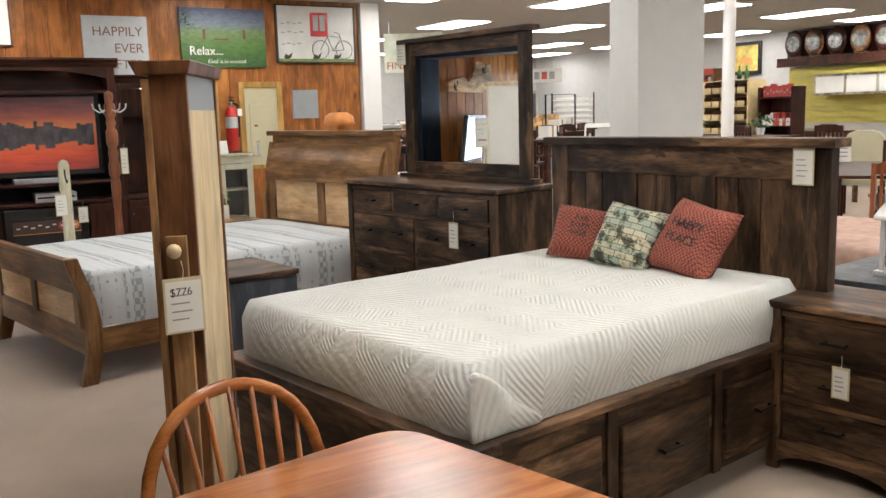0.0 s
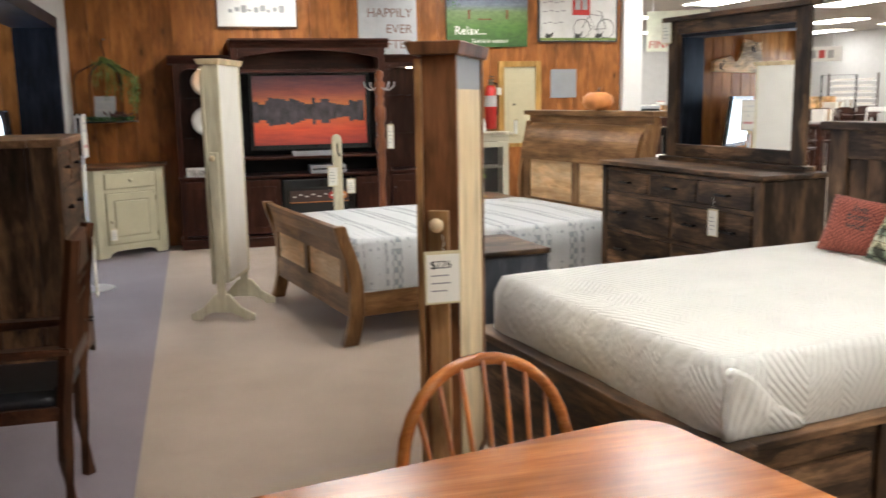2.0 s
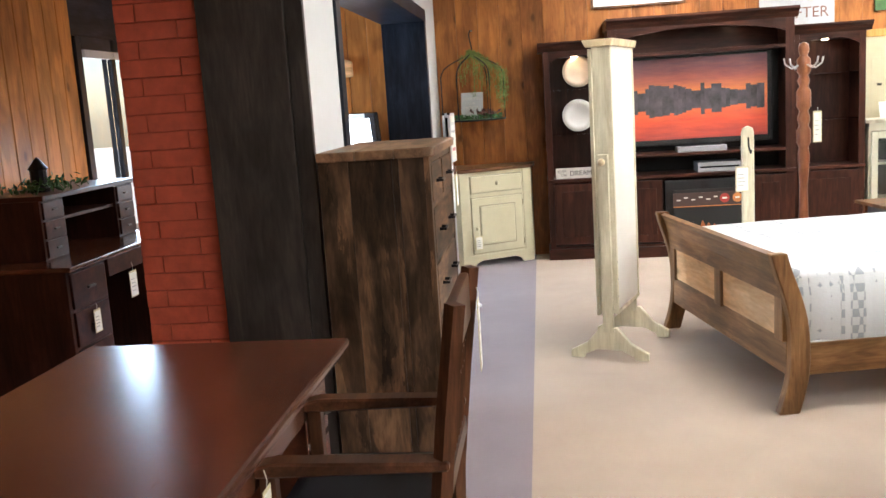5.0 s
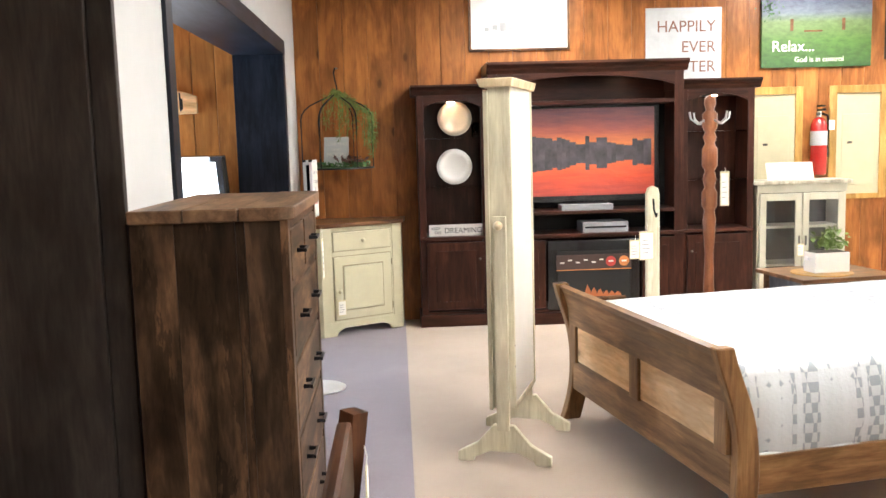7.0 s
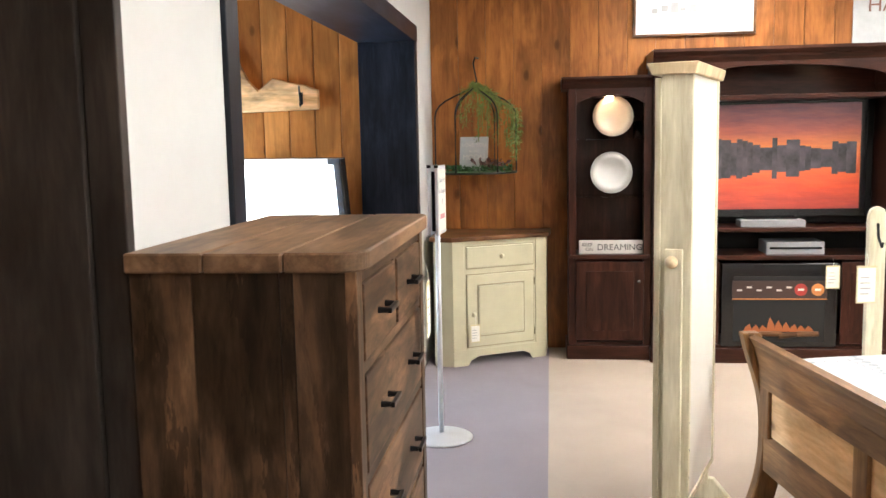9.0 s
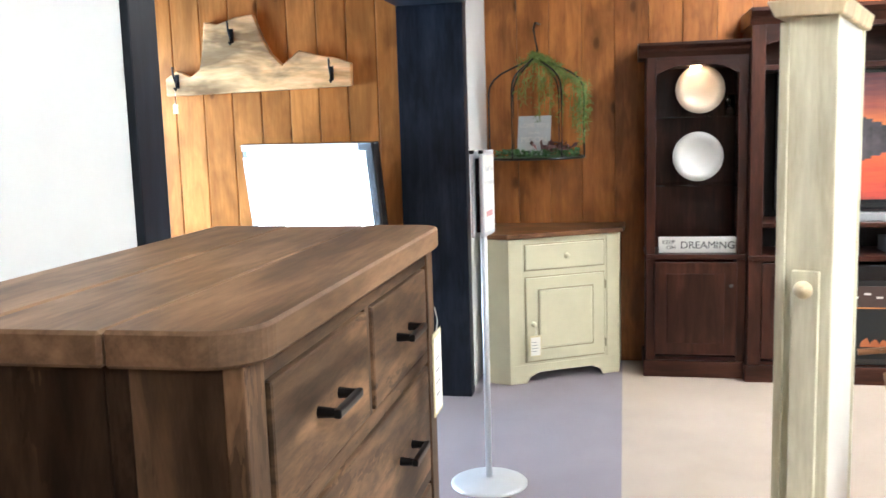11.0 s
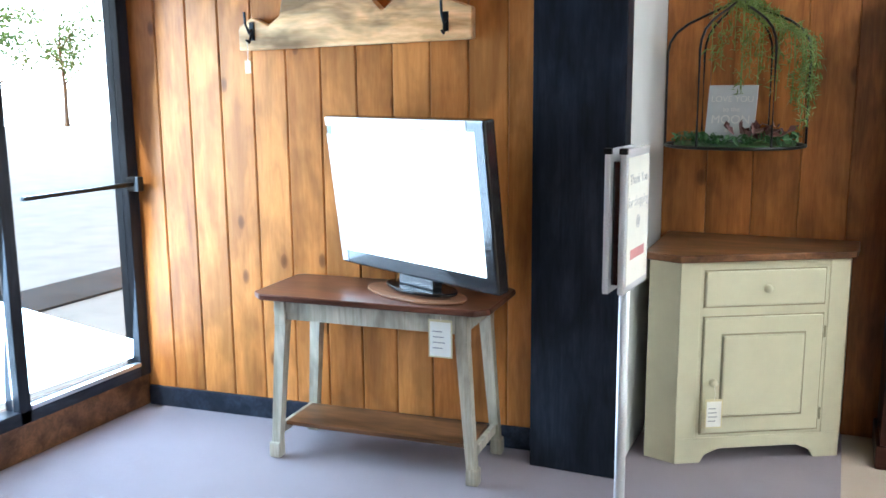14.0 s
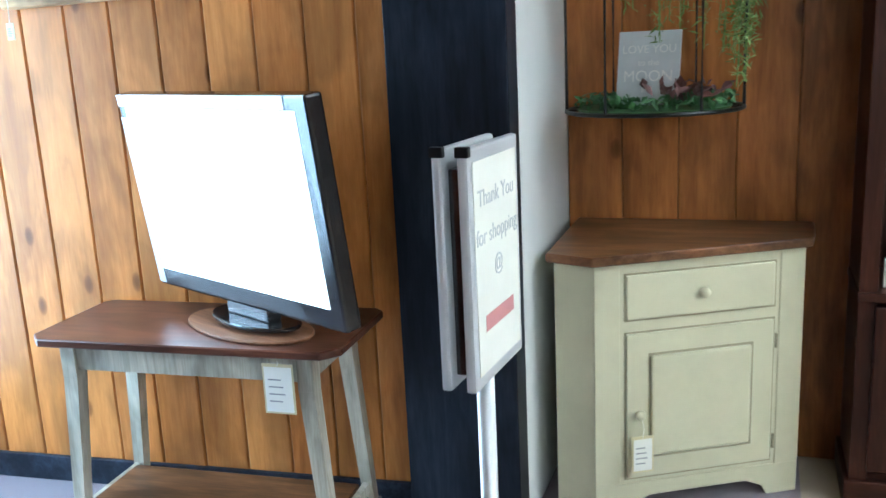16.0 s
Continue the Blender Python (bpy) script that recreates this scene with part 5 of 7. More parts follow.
def leaf_cloud(points, size, rng, narrow=0.35):
    bm = bmesh.new()
    for p in points:
        q = Euler((rng.uniform(-1.2, 1.2), rng.uniform(-1.2, 1.2), rng.uniform(0, 6.28))).to_matrix()
        s = size * rng.uniform(0.6, 1.3)
        vs = [bm.verts.new(Vector(p) + q @ Vector(c)) for c in ((-s, 0, 0), (0, -s * narrow, s * 0.12), (s, 0, -s * 0.1), (0, s * narrow, s * 0.12))]
        bm.faces.new(vs)
    return bm


pts = []
for k in range(520):
    a, r = rng.uniform(0, 6.28), R * 0.95 * math.sqrt(rng.random())
    pts.append((r * math.cos(a), r * math.sin(a), 1.345 + rng.uniform(0, 0.035)))
stuff("ground_leaves", leaf_cloud(pts[:400], 0.018, rng, 0.6), LEAF_D, cage)
stuff("burgundy_leaves", leaf_cloud([(0.10 + rng.gauss(0, 0.05), -0.12 + rng.gauss(0, 0.05), 1.37 + rng.uniform(0, 0.05)) for k in range(60)], 0.025, rng, 0.6), LEAF_R, cage)
strands = bmesh.new()
lp = []
for k in range(30):
    if k % 5 < 3:
        a, out = rng.uniform(-0.5, 0.5), rng.choice((0.55, 0.8, 1.0, 1.04))
    else:
        a, out = rng.uniform(0, 6.28), rng.uniform(0.05, 0.38)
    c, s = math.cos(a) * R * out, math.sin(a) * R * out
    zs = Z1 + 0.215 - 0.165 * out ** 1.4
    drop = rng.uniform(0.12, 0.42)
    path = [Vector((0, 0, Z1 + 0.22)), Vector((c * 0.45, s * 0.45, (zs + Z1 + 0.20) / 2)), Vector((c, s, zs)), Vector((c * 1.04, s * 1.04, zs - drop * 0.4)), Vector((c * 1.02, s * 1.02, zs - drop * 0.7)), Vector((c, s, zs - drop))]
    add_tube(strands, path, 0.002, 5)
    for i in range(70):
        f = rng.random() ** 1.2 * 4.99
        b = path[int(f)].lerp(path[int(f) + 1], f - int(f))
        lp.append((b.x + rng.gauss(0, 0.015), b.y + rng.gauss(0, 0.015), b.z + rng.gauss(0, 0.012)))
part("vine", strands, LEAF, cage)
stuff("vine_leaves", leaf_cloud(lp, 0.020, rng, 0.16), LEAF, cage)
card = thing("small_sign", "small silver tin sign with white print in the planter", "sign", -0.27, 9.62, 1.35, -8)
bx(card, "plate", GALV, -0.10, 0.10, 0, 0.006, 0, 0.235, 0.002, m=pose(0, 0, 0, -12))
for body, z, size in (("LOVE YOU", 0.165, 0.036), ("to the", 0.125, 0.028), ("MOON", 0.075, 0.05), ("and", 0.04, 0.028)):
    lettering(card, "words", body, size, CHINA, pose(0, 0, 0, -12) @ pose(0, -0.001, z, 90), "CENTER", 0.0006)

# ---- floor sign stand ----
stand = thing("sign_stand", "silver floor stand holding two framed notices back to back", "sign stand", -0.315, 7.93, 0, -4)
part("base", lathe([(0.165, 0), (0.165, 0.006), (0.15, 0.014), (0.03, 0.022), (0.016, 0.03)], 32), STEEL, stand, smooth=True)
part("pole", cyl((0, 0, 0.02), (0, 0, 1.12), 0.014, 0.014, 16), STEEL, stand, smooth=True)
for s in (-1, 1):
    x0 = s * 0.019
    fr = bx(stand, "notice_frame", STEEL, x0 - 0.008, x0 + 0.008, -0.105, 0.105, 1.08, 1.43, 0.005, "brushed silver snap frame")
    bx(fr, "notice", PAPER, x0 + s * 0.0085, x0 + s * 0.0095, -0.09, 0.09, 1.10, 1.41, 0.0)
    rows = (("Thank You", 1.345, PALE_INK), ("for shopping", 1.29, PALE_INK), ("@", 1.24, PALE_INK), ("", 1.18, PALE_RED))
    for body, z, mt in rows:
        if body:
            lettering(fr, "notice_line", body, 0.034, mt, pose(x0 + s * 0.0098, 0, z, 90, 0, 90 * s), "CENTER", 0.0003)
        else:
            bx(fr, "notice_bar", mt, x0 + s * 0.0095, x0 + s * 0.0101, -0.06, 0.06, z - 0.02, z + 0.004, 0.0)
    bx(stand, "clip", BLACK, x0 - 0.01, x0 + 0.01, -0.107, -0.095, 1.418, 1.433, 0.002)
bx(stand, "spacer", BLACK_PL, -0.010, 0.010, -0.085, 0.085, 1.10, 1.40, 0.0)

# ---- side table with the display screen ----
st = thing("side_table", "small table with a wine brown top and grey-washed legs", "side table")
X0, X1, Y0, Y1, TZ = -2.085, -1.035, 8.83, 9.275, 0.735
top = [(X0 + 0.05, Y0), (X1 - 0.05, Y0), (X1, Y0 + 0.05), (X1, Y1 - 0.03), (X1 - 0.03, Y1), (X0 + 0.03, Y1), (X0, Y1 - 0.03), (X0, Y0 + 0.05)]
part("tabletop", prism(top, TZ - 0.025, TZ, "z", 0.004), WINE_TOP, st, "dark wine brown stained top")
legs = [(X0 + 0.12, Y0 + 0.07, -1, -1), (X1 - 0.12, Y0 + 0.07, 1, -1), (X0 + 0.12, Y1 - 0.06, -1, 1), (X1 - 0.12, Y1 - 0.06, 1, 1)]
for lx, ly, sx, sy in legs:
    bm = bmesh.new()
    add_box(bm, lx - 0.026, lx + 0.026, ly - 0.026, ly + 0.026, TZ - 0.14, TZ - 0.025, 0.003)
    r = bmesh.ops.create_cube(bm, size=1, matrix=Matrix.Translation((lx, ly, (TZ - 0.14) / 2)) @ Matrix.Diagonal((0.05, 0.05, TZ - 0.14, 1)))
    for v in r["verts"]:
        if v.co.z < 0.1:
            v.co.x += sx * 0.045 - (v.co.x - lx) * 0.25
            v.co.y += sy * 0.012 - (v.co.y - ly) * 0.25
    add_box(bm, lx + sx * 0.045 - 0.026, lx + sx * 0.045 + 0.026, ly + sy * 0.012 - 0.026, ly + sy * 0.012 + 0.026, 0, 0.07, 0.008)
    part("leg", bm, GREYWASH, st)
bx(st, "apron", GREYWASH, X0 + 0.13, X1 - 0.13, Y0 + 0.055, Y0 + 0.075, TZ - 0.115, TZ - 0.025, 0.003)
bx(st, "apron", GREYWASH, X0 + 0.13, X1 - 0.13, Y1 - 0.07, Y1 - 0.05, TZ - 0.115, TZ - 0.025, 0.003)
for x in (X0 + 0.12, X1 - 0.12):
    bx(st, "apron", GREYWASH, x - 0.01, x + 0.01, Y0 + 0.09, Y1 - 0.08, TZ - 0.115, TZ - 0.025, 0.003)
    xs = x + (-0.035 if x < -1.5 else 0.035)
    bx(st, "stretcher", GREYWASH, xs - 0.012, xs + 0.012, Y0 + 0.08, Y1 - 0.07, 0.10, 0.14, 0.003)
bx(st, "lower_shelf", BROWN_TOP, X0 + 0.10, X1 - 0.10, Y0 + 0.10, Y1 - 0.10, 0.13, 0.148, 0.003)
st.matrix_basis = pose(-1.035, 8.83, 0, 0, 0, 4.0) @ pose(1.035, -8.83, 0)
price_tag(-1.24, 8.855, 0.69, 3, 0.10, 0.15, 0.015)

screen = thing("display_screen", "flat display screen showing a bright white page", "television", -1.40, 9.02, TZ + 0.01, -24)
M = pose(0, -0.01, 0.052, 7)
part("foot_plate", prism([(0.20 * math.cos(a * math.pi / 12), 0.095 * math.sin(a * math.pi / 12)) for a in range(24)], 0.010, 0.024, "z", 0.004), BLACK_PL, screen)
bx(screen, "neck", BLACK_PL, -0.11, 0.11, -0.03, 0.02, 0.024, 0.12, 0.006)
bx(screen, "bezel", BLACK_PL, -0.485, 0.495, -0.033, 0.024, 0.02, 0.675, 0.010, m=M)
bx(screen, "lit_panel", SCREEN, -0.435, 0.44, -0.0355, -0.034, 0.085, 0.632, 0.0, m=M)
bx(screen, "side_trim", SILVER, -0.480, -0.440, -0.035, -0.032, 0.03, 0.60, 0.0, m=M)
bx(screen, "top_film", CHINA, -0.480, 0.40, -0.0352, -0.032, 0.636, 0.672, 0.0, "white protective film strip", m=M)
mat = thing("oval_mat", "thin oval brown wooden mat under the screen", "mat", -1.42, 9.01, TZ, -22)
part("mat_board", prism([(0.27 * math.cos(a * math.pi / 16), 0.135 * math.sin(a * math.pi / 16)) for a in range(32)], 0.0, 0.010, "z", 0.003), OVAL_WOOD, mat)

# ---- live-edge coat board ----
coatb = thing("coat_board", "blonde live-edge wooden coat board with iron hooks", "coat rack")
U = [(378, 143), (378, 112), (400, 98), (425, 110), (442, 98), (450, 60), (455, 15), (480, 20), (510, 10), (545, 5), (560, 45), (575, 75), (595, 95), (625, 70), (660, 80), (690, 85), (718, 95), (718, 135)]
part("slab", prism([(-2.36 + (u - 378) * 0.00323, 1.762 + (140 - v) * 0.00323) for u, v in U], 9.375, 9.43, "y", 0.006), BLONDE, coatb)
for hx, hz in ((-2.29, 1.845), (-1.95, 2.09), (-1.375, 1.86)):
    part("hook", tube([(hx, 9.375, hz), (hx, 9.35, hz - 0.02), (hx, 9.32, hz + 0.02), (hx, 9.315, hz + 0.07)], 0.006), BLACK, coatb)
    part("hook", tube([(hx, 9.372, hz - 0.02), (hx, 9.345, hz - 0.06), (hx, 9.325, hz - 0.05)], 0.006), BLACK, coatb)
    bx(coatb, "hook_plate", BLACK, hx - 0.012, hx + 0.012, 9.369, 9.377, hz - 0.05, hz + 0.03, 0.002)
coatb.matrix_basis = NW
tg = price_tag(0, 0, 0, 0, 0.03, 0.05, 0.10)
tg.matrix_basis = NW @ pose(-2.29, 9.33, 1.80)

# ---- desk and armchair ----
desk = thing("executive_desk", "red mahogany executive desk with carved edges", "desk")
bx(desk, "desktop", RED_DESK, -1.22, -0.315, 2.67, 4.265, 0.735, 0.77, 0.012)
bx(desk, "top_moulding", RED_DESK, -1.20, -0.335, 2.69, 4.245, 0.715, 0.735, 0.006)
for y0, y1 in ((2.74, 3.20), (3.98, 4.21)):
    ped = bx(desk, "pedestal", RED_DESK, -1.16, -0.405, y0, y1, 0.0, 0.715, 0.006)
    for k in range(3):
        dr = bx(ped, "drawer", RED_DESK, -0.407, -0.387, y0 + 0.03, y1 - 0.03, 0.08 + k * 0.21, 0.27 + k * 0.21, 0.006)
        hm = pose(-0.387, (y0 + y1) / 2, 0.175 + k * 0.21, 0, 0, 90)
        part("handle", tube([hm @ Vector(c) for c in ((-0.05, 0, 0), (-0.045, -0.025, -0.01), (0, -0.03, -0.018), (0.045, -0.025, -0.01), (0.05, 0, 0))], 0.006), BRASS, ped)
dr = bx(desk, "center_drawer", RED_DESK, -0.415, -0.39, 3.22, 3.96, 0.60, 0.70, 0.006)
bx(desk, "modesty_panel", RED_DESK, -1.16, -1.13, 3.20, 3.98, 0.1, 0.715, 0.0)
price_tag(-0.345, 3.40, 0.68, 90, 0.06, 0.13, 0.05)

ac = thing("armchair", "dark wooden armchair with a black leather seat", "chair", -0.15, 3.725, 0, -90)
for sx in (-0.235, 0.235):
    bm = bmesh.new()
    add_tube(bm, [(sx, 0.20, 0.0), (sx, 0.19, 0.25), (sx, 0.20, 0.45), (sx, 0.235, 0.75), (sx, 0.275, 1.045)], 0.028, 4, 0.9)
    part("back_post", bm, CHAIR_Z, ac)
    bx(ac, "front_leg", CHAIR_Z, sx - 0.02, sx + 0.02, -0.235, -0.195, 0.0, 0.63, 0.004)
    part("arm", prism([(-0.245, 0.63), (-0.26, 0.655), (-0.2, 0.67), (0.24, 0.665), (0.24, 0.64)], sx - 0.032, sx + 0.032, "x", 0.006), CHAIR_X, ac)
    bx(ac, "side_rail", CHAIR_X, sx - 0.012, sx + 0.012, -0.20, 0.19, 0.40, 0.45, 0.003)
bx(ac, "top_rail", CHAIR_X, -0.21, 0.21, 0.245, 0.272, 0.90, 1.035, 0.008)
bx(ac, "middle_rail", CHAIR_X, -0.21, 0.21, 0.236, 0.256, 0.845, 0.866, 0.003)
bx(ac, "middle_rail", CHAIR_X, -0.21, 0.21, 0.230, 0.250, 0.785, 0.806, 0.003)
bx(ac, "back_rail", CHAIR_X, -0.21, 0.21, 0.215, 0.24, 0.56, 0.61, 0.004)
for k in range(7):
    x = -0.165 + 0.055 * k
    part("back_slat", tube([(x, 0.222, 0.60), (x, 0.253, 0.91)], 0.012, 4), CHAIR_Z, ac)
bx(ac, "seat_rail", CHAIR_X, -0.215, 0.215, -0.228, -0.203, 0.40, 0.45, 0.003)
pad = part("seat", soft_block(0.44, 0.42, 0.44, 0.505, 0.04, 10, 10, 0.003, 0.02), LEATHER, ac, "black leather seat pad", smooth=True)
pad.matrix_basis = pose(-0.22, -0.225, 0)
price_tag(0.142, 3.93, 0.99, 90, 0.06, 0.20, 0.04)

# ---- writing desk with hutch by the window ----
wd = thing("hutch_desk", "dark wooden writing desk with a hutch of small drawers", "desk", -0.15, 0.0)
bx(wd, "desktop", RED_DESK, -2.84, -2.10, 6.02, 7.50, 0.72, 0.75, 0.008)
for y0, y1 in ((6.05, 6.50), (7.05, 7.47)):
    p = bx(wd, "pedestal", CHERRY_Z, -2.82, -2.15, y0, y1, 0.0, 0.72, 0.005)
    for k in range(3):
        d = bx(p, "drawer", CHERRY_X, -2.152, -2.135, y0 + 0.03, y1 - 0.03, 0.06 + 0.22 * k, 0.26 + 0.22 * k, 0.005)
        bx(p, "pull", BRASS, -2.135, -2.118, (y0 + y1) / 2 - 0.04, (y0 + y1) / 2 + 0.04, 0.15 + 0.22 * k, 0.165 + 0.22 * k, 0.004)
bx(wd, "kneehole_back", CHERRY_Z, -2.80, -2.78, 6.50, 7.05, 0.1, 0.72, 0.0)
bx(wd, "center_drawer", CHERRY_X, -2.17, -2.14, 6.52, 7.03, 0.60, 0.71, 0.005)
bx(wd, "hutch_top", CHERRY_X, -2.84, -2.34, 6.25, 7.47, 1.10, 1.13, 0.006)
for y0, y1 in ((6.27, 6.53), (7.19, 7.45)):
    p = bx(wd, "hutch_tower", CHERRY_Z, -2.82, -2.38, y0, y1, 0.75, 1.10, 0.004)
    for k in range(3):
        bx(p, "small_drawer", CHERRY_X, -2.382, -2.366, y0 + 0.02, y1 - 0.02, 0.765 + 0.112 * k, 0.865 + 0.112 * k, 0.004)
        bx(p, "pull", BRASS, -2.368, -2.355, (y0 + y1) / 2 - 0.025, (y0 + y1) / 2 + 0.025, 0.81 + 0.112 * k, 0.82 + 0.112 * k, 0.003)
bx(wd, "hutch_back", CHERRY_X, -2.83, -2.81, 6.53, 7.19, 0.75, 1.10, 0.0)
bx(wd, "hutch_shelf", CHERRY_X, -2.81, -2.40, 6.53, 7.19, 0.96, 0.98, 0.002)
price_tag(-2.27, 6.78, 0.64, 90, 0.10, 0.16, 0.06)
price_tag(-2.27, 6.28, 0.50, 90, 0.08, 0.13, 0.05)
wreath = thing("table_decoration", "dark lantern with greenery on the hutch", "decoration", -2.70, 6.6, 1.13)
part("lantern", lathe([(0.06, 0), (0.065, 0.02), (0.05, 0.03), (0.05, 0.13), (0.06, 0.14), (0.015, 0.20), (0.003, 0.21)], 12), BLACK, wreath)
stuff("greenery", leaf_cloud([(rng.gauss(0, 0.09), rng.gauss(0, 0.16), abs(rng.gauss(0.03, 0.025)) + 0.006) for k in range(160)], 0.03, rng, 0.4), LEAF_D, wreath)

# ---- oak table and hoop-back chair ----
ot = thing("dining_table", "orange oak dining table with rounded corners", "table")
c0, e1, e2 = Vector((1.56, 2.015)), Vector((-0.985, -0.175)), Vector((0.225, -0.974))
Lx, Ly = 1.05, 1.5
flat = [c0, c0 + e1 * Lx, c0 + e1 * Lx + e2 * Ly, c0 + e2 * Ly]
corner = []
for k in range(4):
    p, a, b = flat[k], (flat[k - 1] - flat[k]).normalized(), (flat[(k + 1) % 4] - flat[k]).normalized()
    s, e = p + a * 0.11, p + b * 0.11
    for i in range(7):
        f = i / 6
        q = s * (1 - f) ** 2 + p * 2 * f * (1 - f) + e * f ** 2
        corner.append((q.x, q.y))
part("tabletop", prism(corner, 0.728, 0.76, "z", 0.006), OAK_X, ot)
for u, v in ((0.12, 0.12), (Lx - 0.12, 0.12), (0.12, Ly - 0.12), (Lx - 0.12, Ly - 0.12)):
    p = c0 + e1 * u + e2 * v
    part("leg", lathe([(0.03, 0), (0.02, 0.05), (0.035, 0.25), (0.022, 0.30), (0.038, 0.45), (0.03, 0.6), (0.045, 0.62), (0.045, 0.728)], 16, p.x, p.y), OAK_Z, ot, smooth=True)

wc = thing("hoop_back_chair", "orange oak hoop-back spindle chair", "chair", 1.19, 2.04, -0.02, 10)
hoop = [(-0.19, -0.045, 0.44)] + [(-0.225 * math.cos(a * math.pi / 16), 0.05 + 0.045 * math.sin(a * math.pi / 16), 0.62 + 0.30 * math.sin(a * math.pi / 16) ** 0.75) for a in range(0, 17)] + [(0.19, -0.045, 0.44)]
part("hoop", tube(hoop, 0.0155, 10), OAK_X, wc, smooth=True)
for k in range(7):
    u = -0.15 + 0.05 * k
    zt = 0.62 + 0.30 * math.sin(math.acos(max(-1, min(1, -u * 1.15 / 0.225)))) ** 0.75
    part("spindle", tube([(u * 0.8, -0.03, 0.44), (u * 0.95, 0.01, 0.60), (u * 1.15, 0.085, zt)], 0.008, 8, 0.8), OAK_Z, wc, smooth=True)
seat = [(0.21 * math.cos(a * math.pi / 12), -0.2 + 0.2 * math.sin(a * math.pi / 12)) for a in range(24)]
part("seat", prism(seat, 0.41, 0.445, "z", 0.006), OAK_X, wc)
for sx in (-1, 1):
    for y0, y1 in ((-0.08, 0.0), (-0.32, -0.38)):
        part("leg", tube([(sx * 0.12, y0, 0.41), (sx * 0.16, (y0 + y1) / 2, 0.2), (sx * 0.19, y1, 0.0)], 0.016, 10), OAK_Z, wc)

# ---- pine wall: pictures, cupboard doors, extinguisher ----
WY = 10.028


def picture(name, label, x0, x1, z0, z1, material, t=0.02, frame_m=None, cat="picture"):
    p = thing(name, label, cat)
    bx(p, "panel", material, x0, x1, WY - t, WY, z0, z1, 0.002)
    if frame_m:
        for a in ((x0 - 0.015, x1 + 0.015, z1 - 0.004, z1 + 0.012), (x0 - 0.015, x1 + 0.015, z0 - 0.012, z0 + 0.004), (x0 - 0.015, x0 + 0.004, z0, z1), (x1 - 0.004, x1 + 0.015, z0, z1)):
            bx(p, "frame", frame_m, a[0], a[1], WY - t - 0.008, WY, a[2], a[3], 0.002)
    return p


happy = picture("wall_sign", "grey metal sign reading happily ever after", 2.345, 2.995, 1.97, 2.585, GALV, 0.012, cat="sign")
COPPER = plain("copper_brown_letters", (0.20, 0.09, 0.06), 0.5)
for body, z in (("HAPPILY", 2.385), ("EVER", 2.215), ("AFTER", 2.05)):
    lettering(happy, "letters", body, 0.135, COPPER, pose(2.945, WY - 0.0135, z, 90), "RIGHT", 0.001)
relax = picture("canvas_print", "green meadow canvas print with a swing and white script", 3.335, 4.29, 2.065, 2.70, MEADOW, 0.03)
lettering(relax, "script", "Relax...", 0.13, CHINA, pose(3.42, WY - 0.032, 2.20, 90), "LEFT", 0.0006)
lettering(relax, "script", "God is in control", 0.062, CHINA, pose(3.62, WY - 0.032, 2.11, 90), "LEFT", 0.0006)
for px in (3.58, 4.03):
    bx(relax, "printed_post", BROWN_TOP, px, px + 0.028, WY - 0.032, WY - 0.03, 2.37, 2.47, 0.0)
bx(relax, "printed_swing", BROWN_TOP, 3.70, 3.86, WY - 0.032, WY - 0.03, 2.36, 2.375, 0.0)
stuff("printed_tree", leaf_cloud([(3.40 + rng.gauss(0, 0.05), WY - 0.033 - rng.uniform(0, 0.003), 2.56 + rng.gauss(0, 0.06)) for k in range(90)], 0.012, rng, 0.6), LEAF_D, relax)
bike = picture("canvas_print", "white wood canvas print with a red window and a bicycle", 4.435, 5.395, 2.13, 2.76, plain("whitewashed_print", (0.58, 0.58, 0.56), 0.6, var=0.12, scale=5), 0.03, INK)
bx(bike, "printed_window", RED_PAINT, 4.84, 5.06, WY - 0.033, WY - 0.03, 2.42, 2.69, 0.0)
bx(bike, "printed_pane", GREY_INK, 4.875, 5.025, WY - 0.034, WY - 0.033, 2.48, 2.66, 0.0)
bx(bike, "printed_bar", RED_PAINT, 4.94, 4.96, WY - 0.0345, WY - 0.034, 2.48, 2.66, 0.0)
bx(bike, "printed_grass", LEAF, 4.44, 5.39, WY - 0.032, WY - 0.03, 2.135, 2.165, 0.0)
for cx in (4.96, 5.26):
    part("printed_wheel", tube([(cx + 0.105 * math.cos(a * math.pi / 12), WY - 0.033, 2.27 + 0.105 * math.sin(a * math.pi / 12)) for a in range(25)], 0.004, 6), INK, bike)
for seg in (((4.96, 2.27), (5.06, 2.43), (5.22, 2.41), (5.12, 2.26), (5.05, 2.42)), ((5.26, 2.27), (5.20, 2.46), (5.14, 2.47)), ((5.12, 2.26), (5.26, 2.27))):
    part("printed_frame", tube([(a, WY - 0.033, b) for a, b in seg], 0.004, 6), INK, bike)
for k, (a, b, w) in enumerate(((4.48, 2.55, 0.28), (4.48, 2.45, 0.30), (4.48, 2.32, 0.26))):
    for i in range(4):
        bx(bike, "printed_script", GREY_INK, a + i * w / 4, a + i * w / 4 + w / 6, WY - 0.032, WY - 0.03, b + 0.01 * (i % 2), b + 0.014 + 0.012 * (i % 2), 0.0)
for a in (4.50, 4.86, 5.12):
    part("printed_hen", prism([(a, 2.17), (a + 0.02, 2.22), (a + 0.06, 2.20), (a + 0.11, 2.24), (a + 0.09, 2.18), (a + 0.05, 2.16)], WY - 0.033, WY - 0.031, "y"), INK, bike)
white_sign = picture("wall_sign", "white framed sign with grey script", 0.865, 1.68, 2.275, 2.72, CHINA, 0.02, BROWN_TOP, "sign")
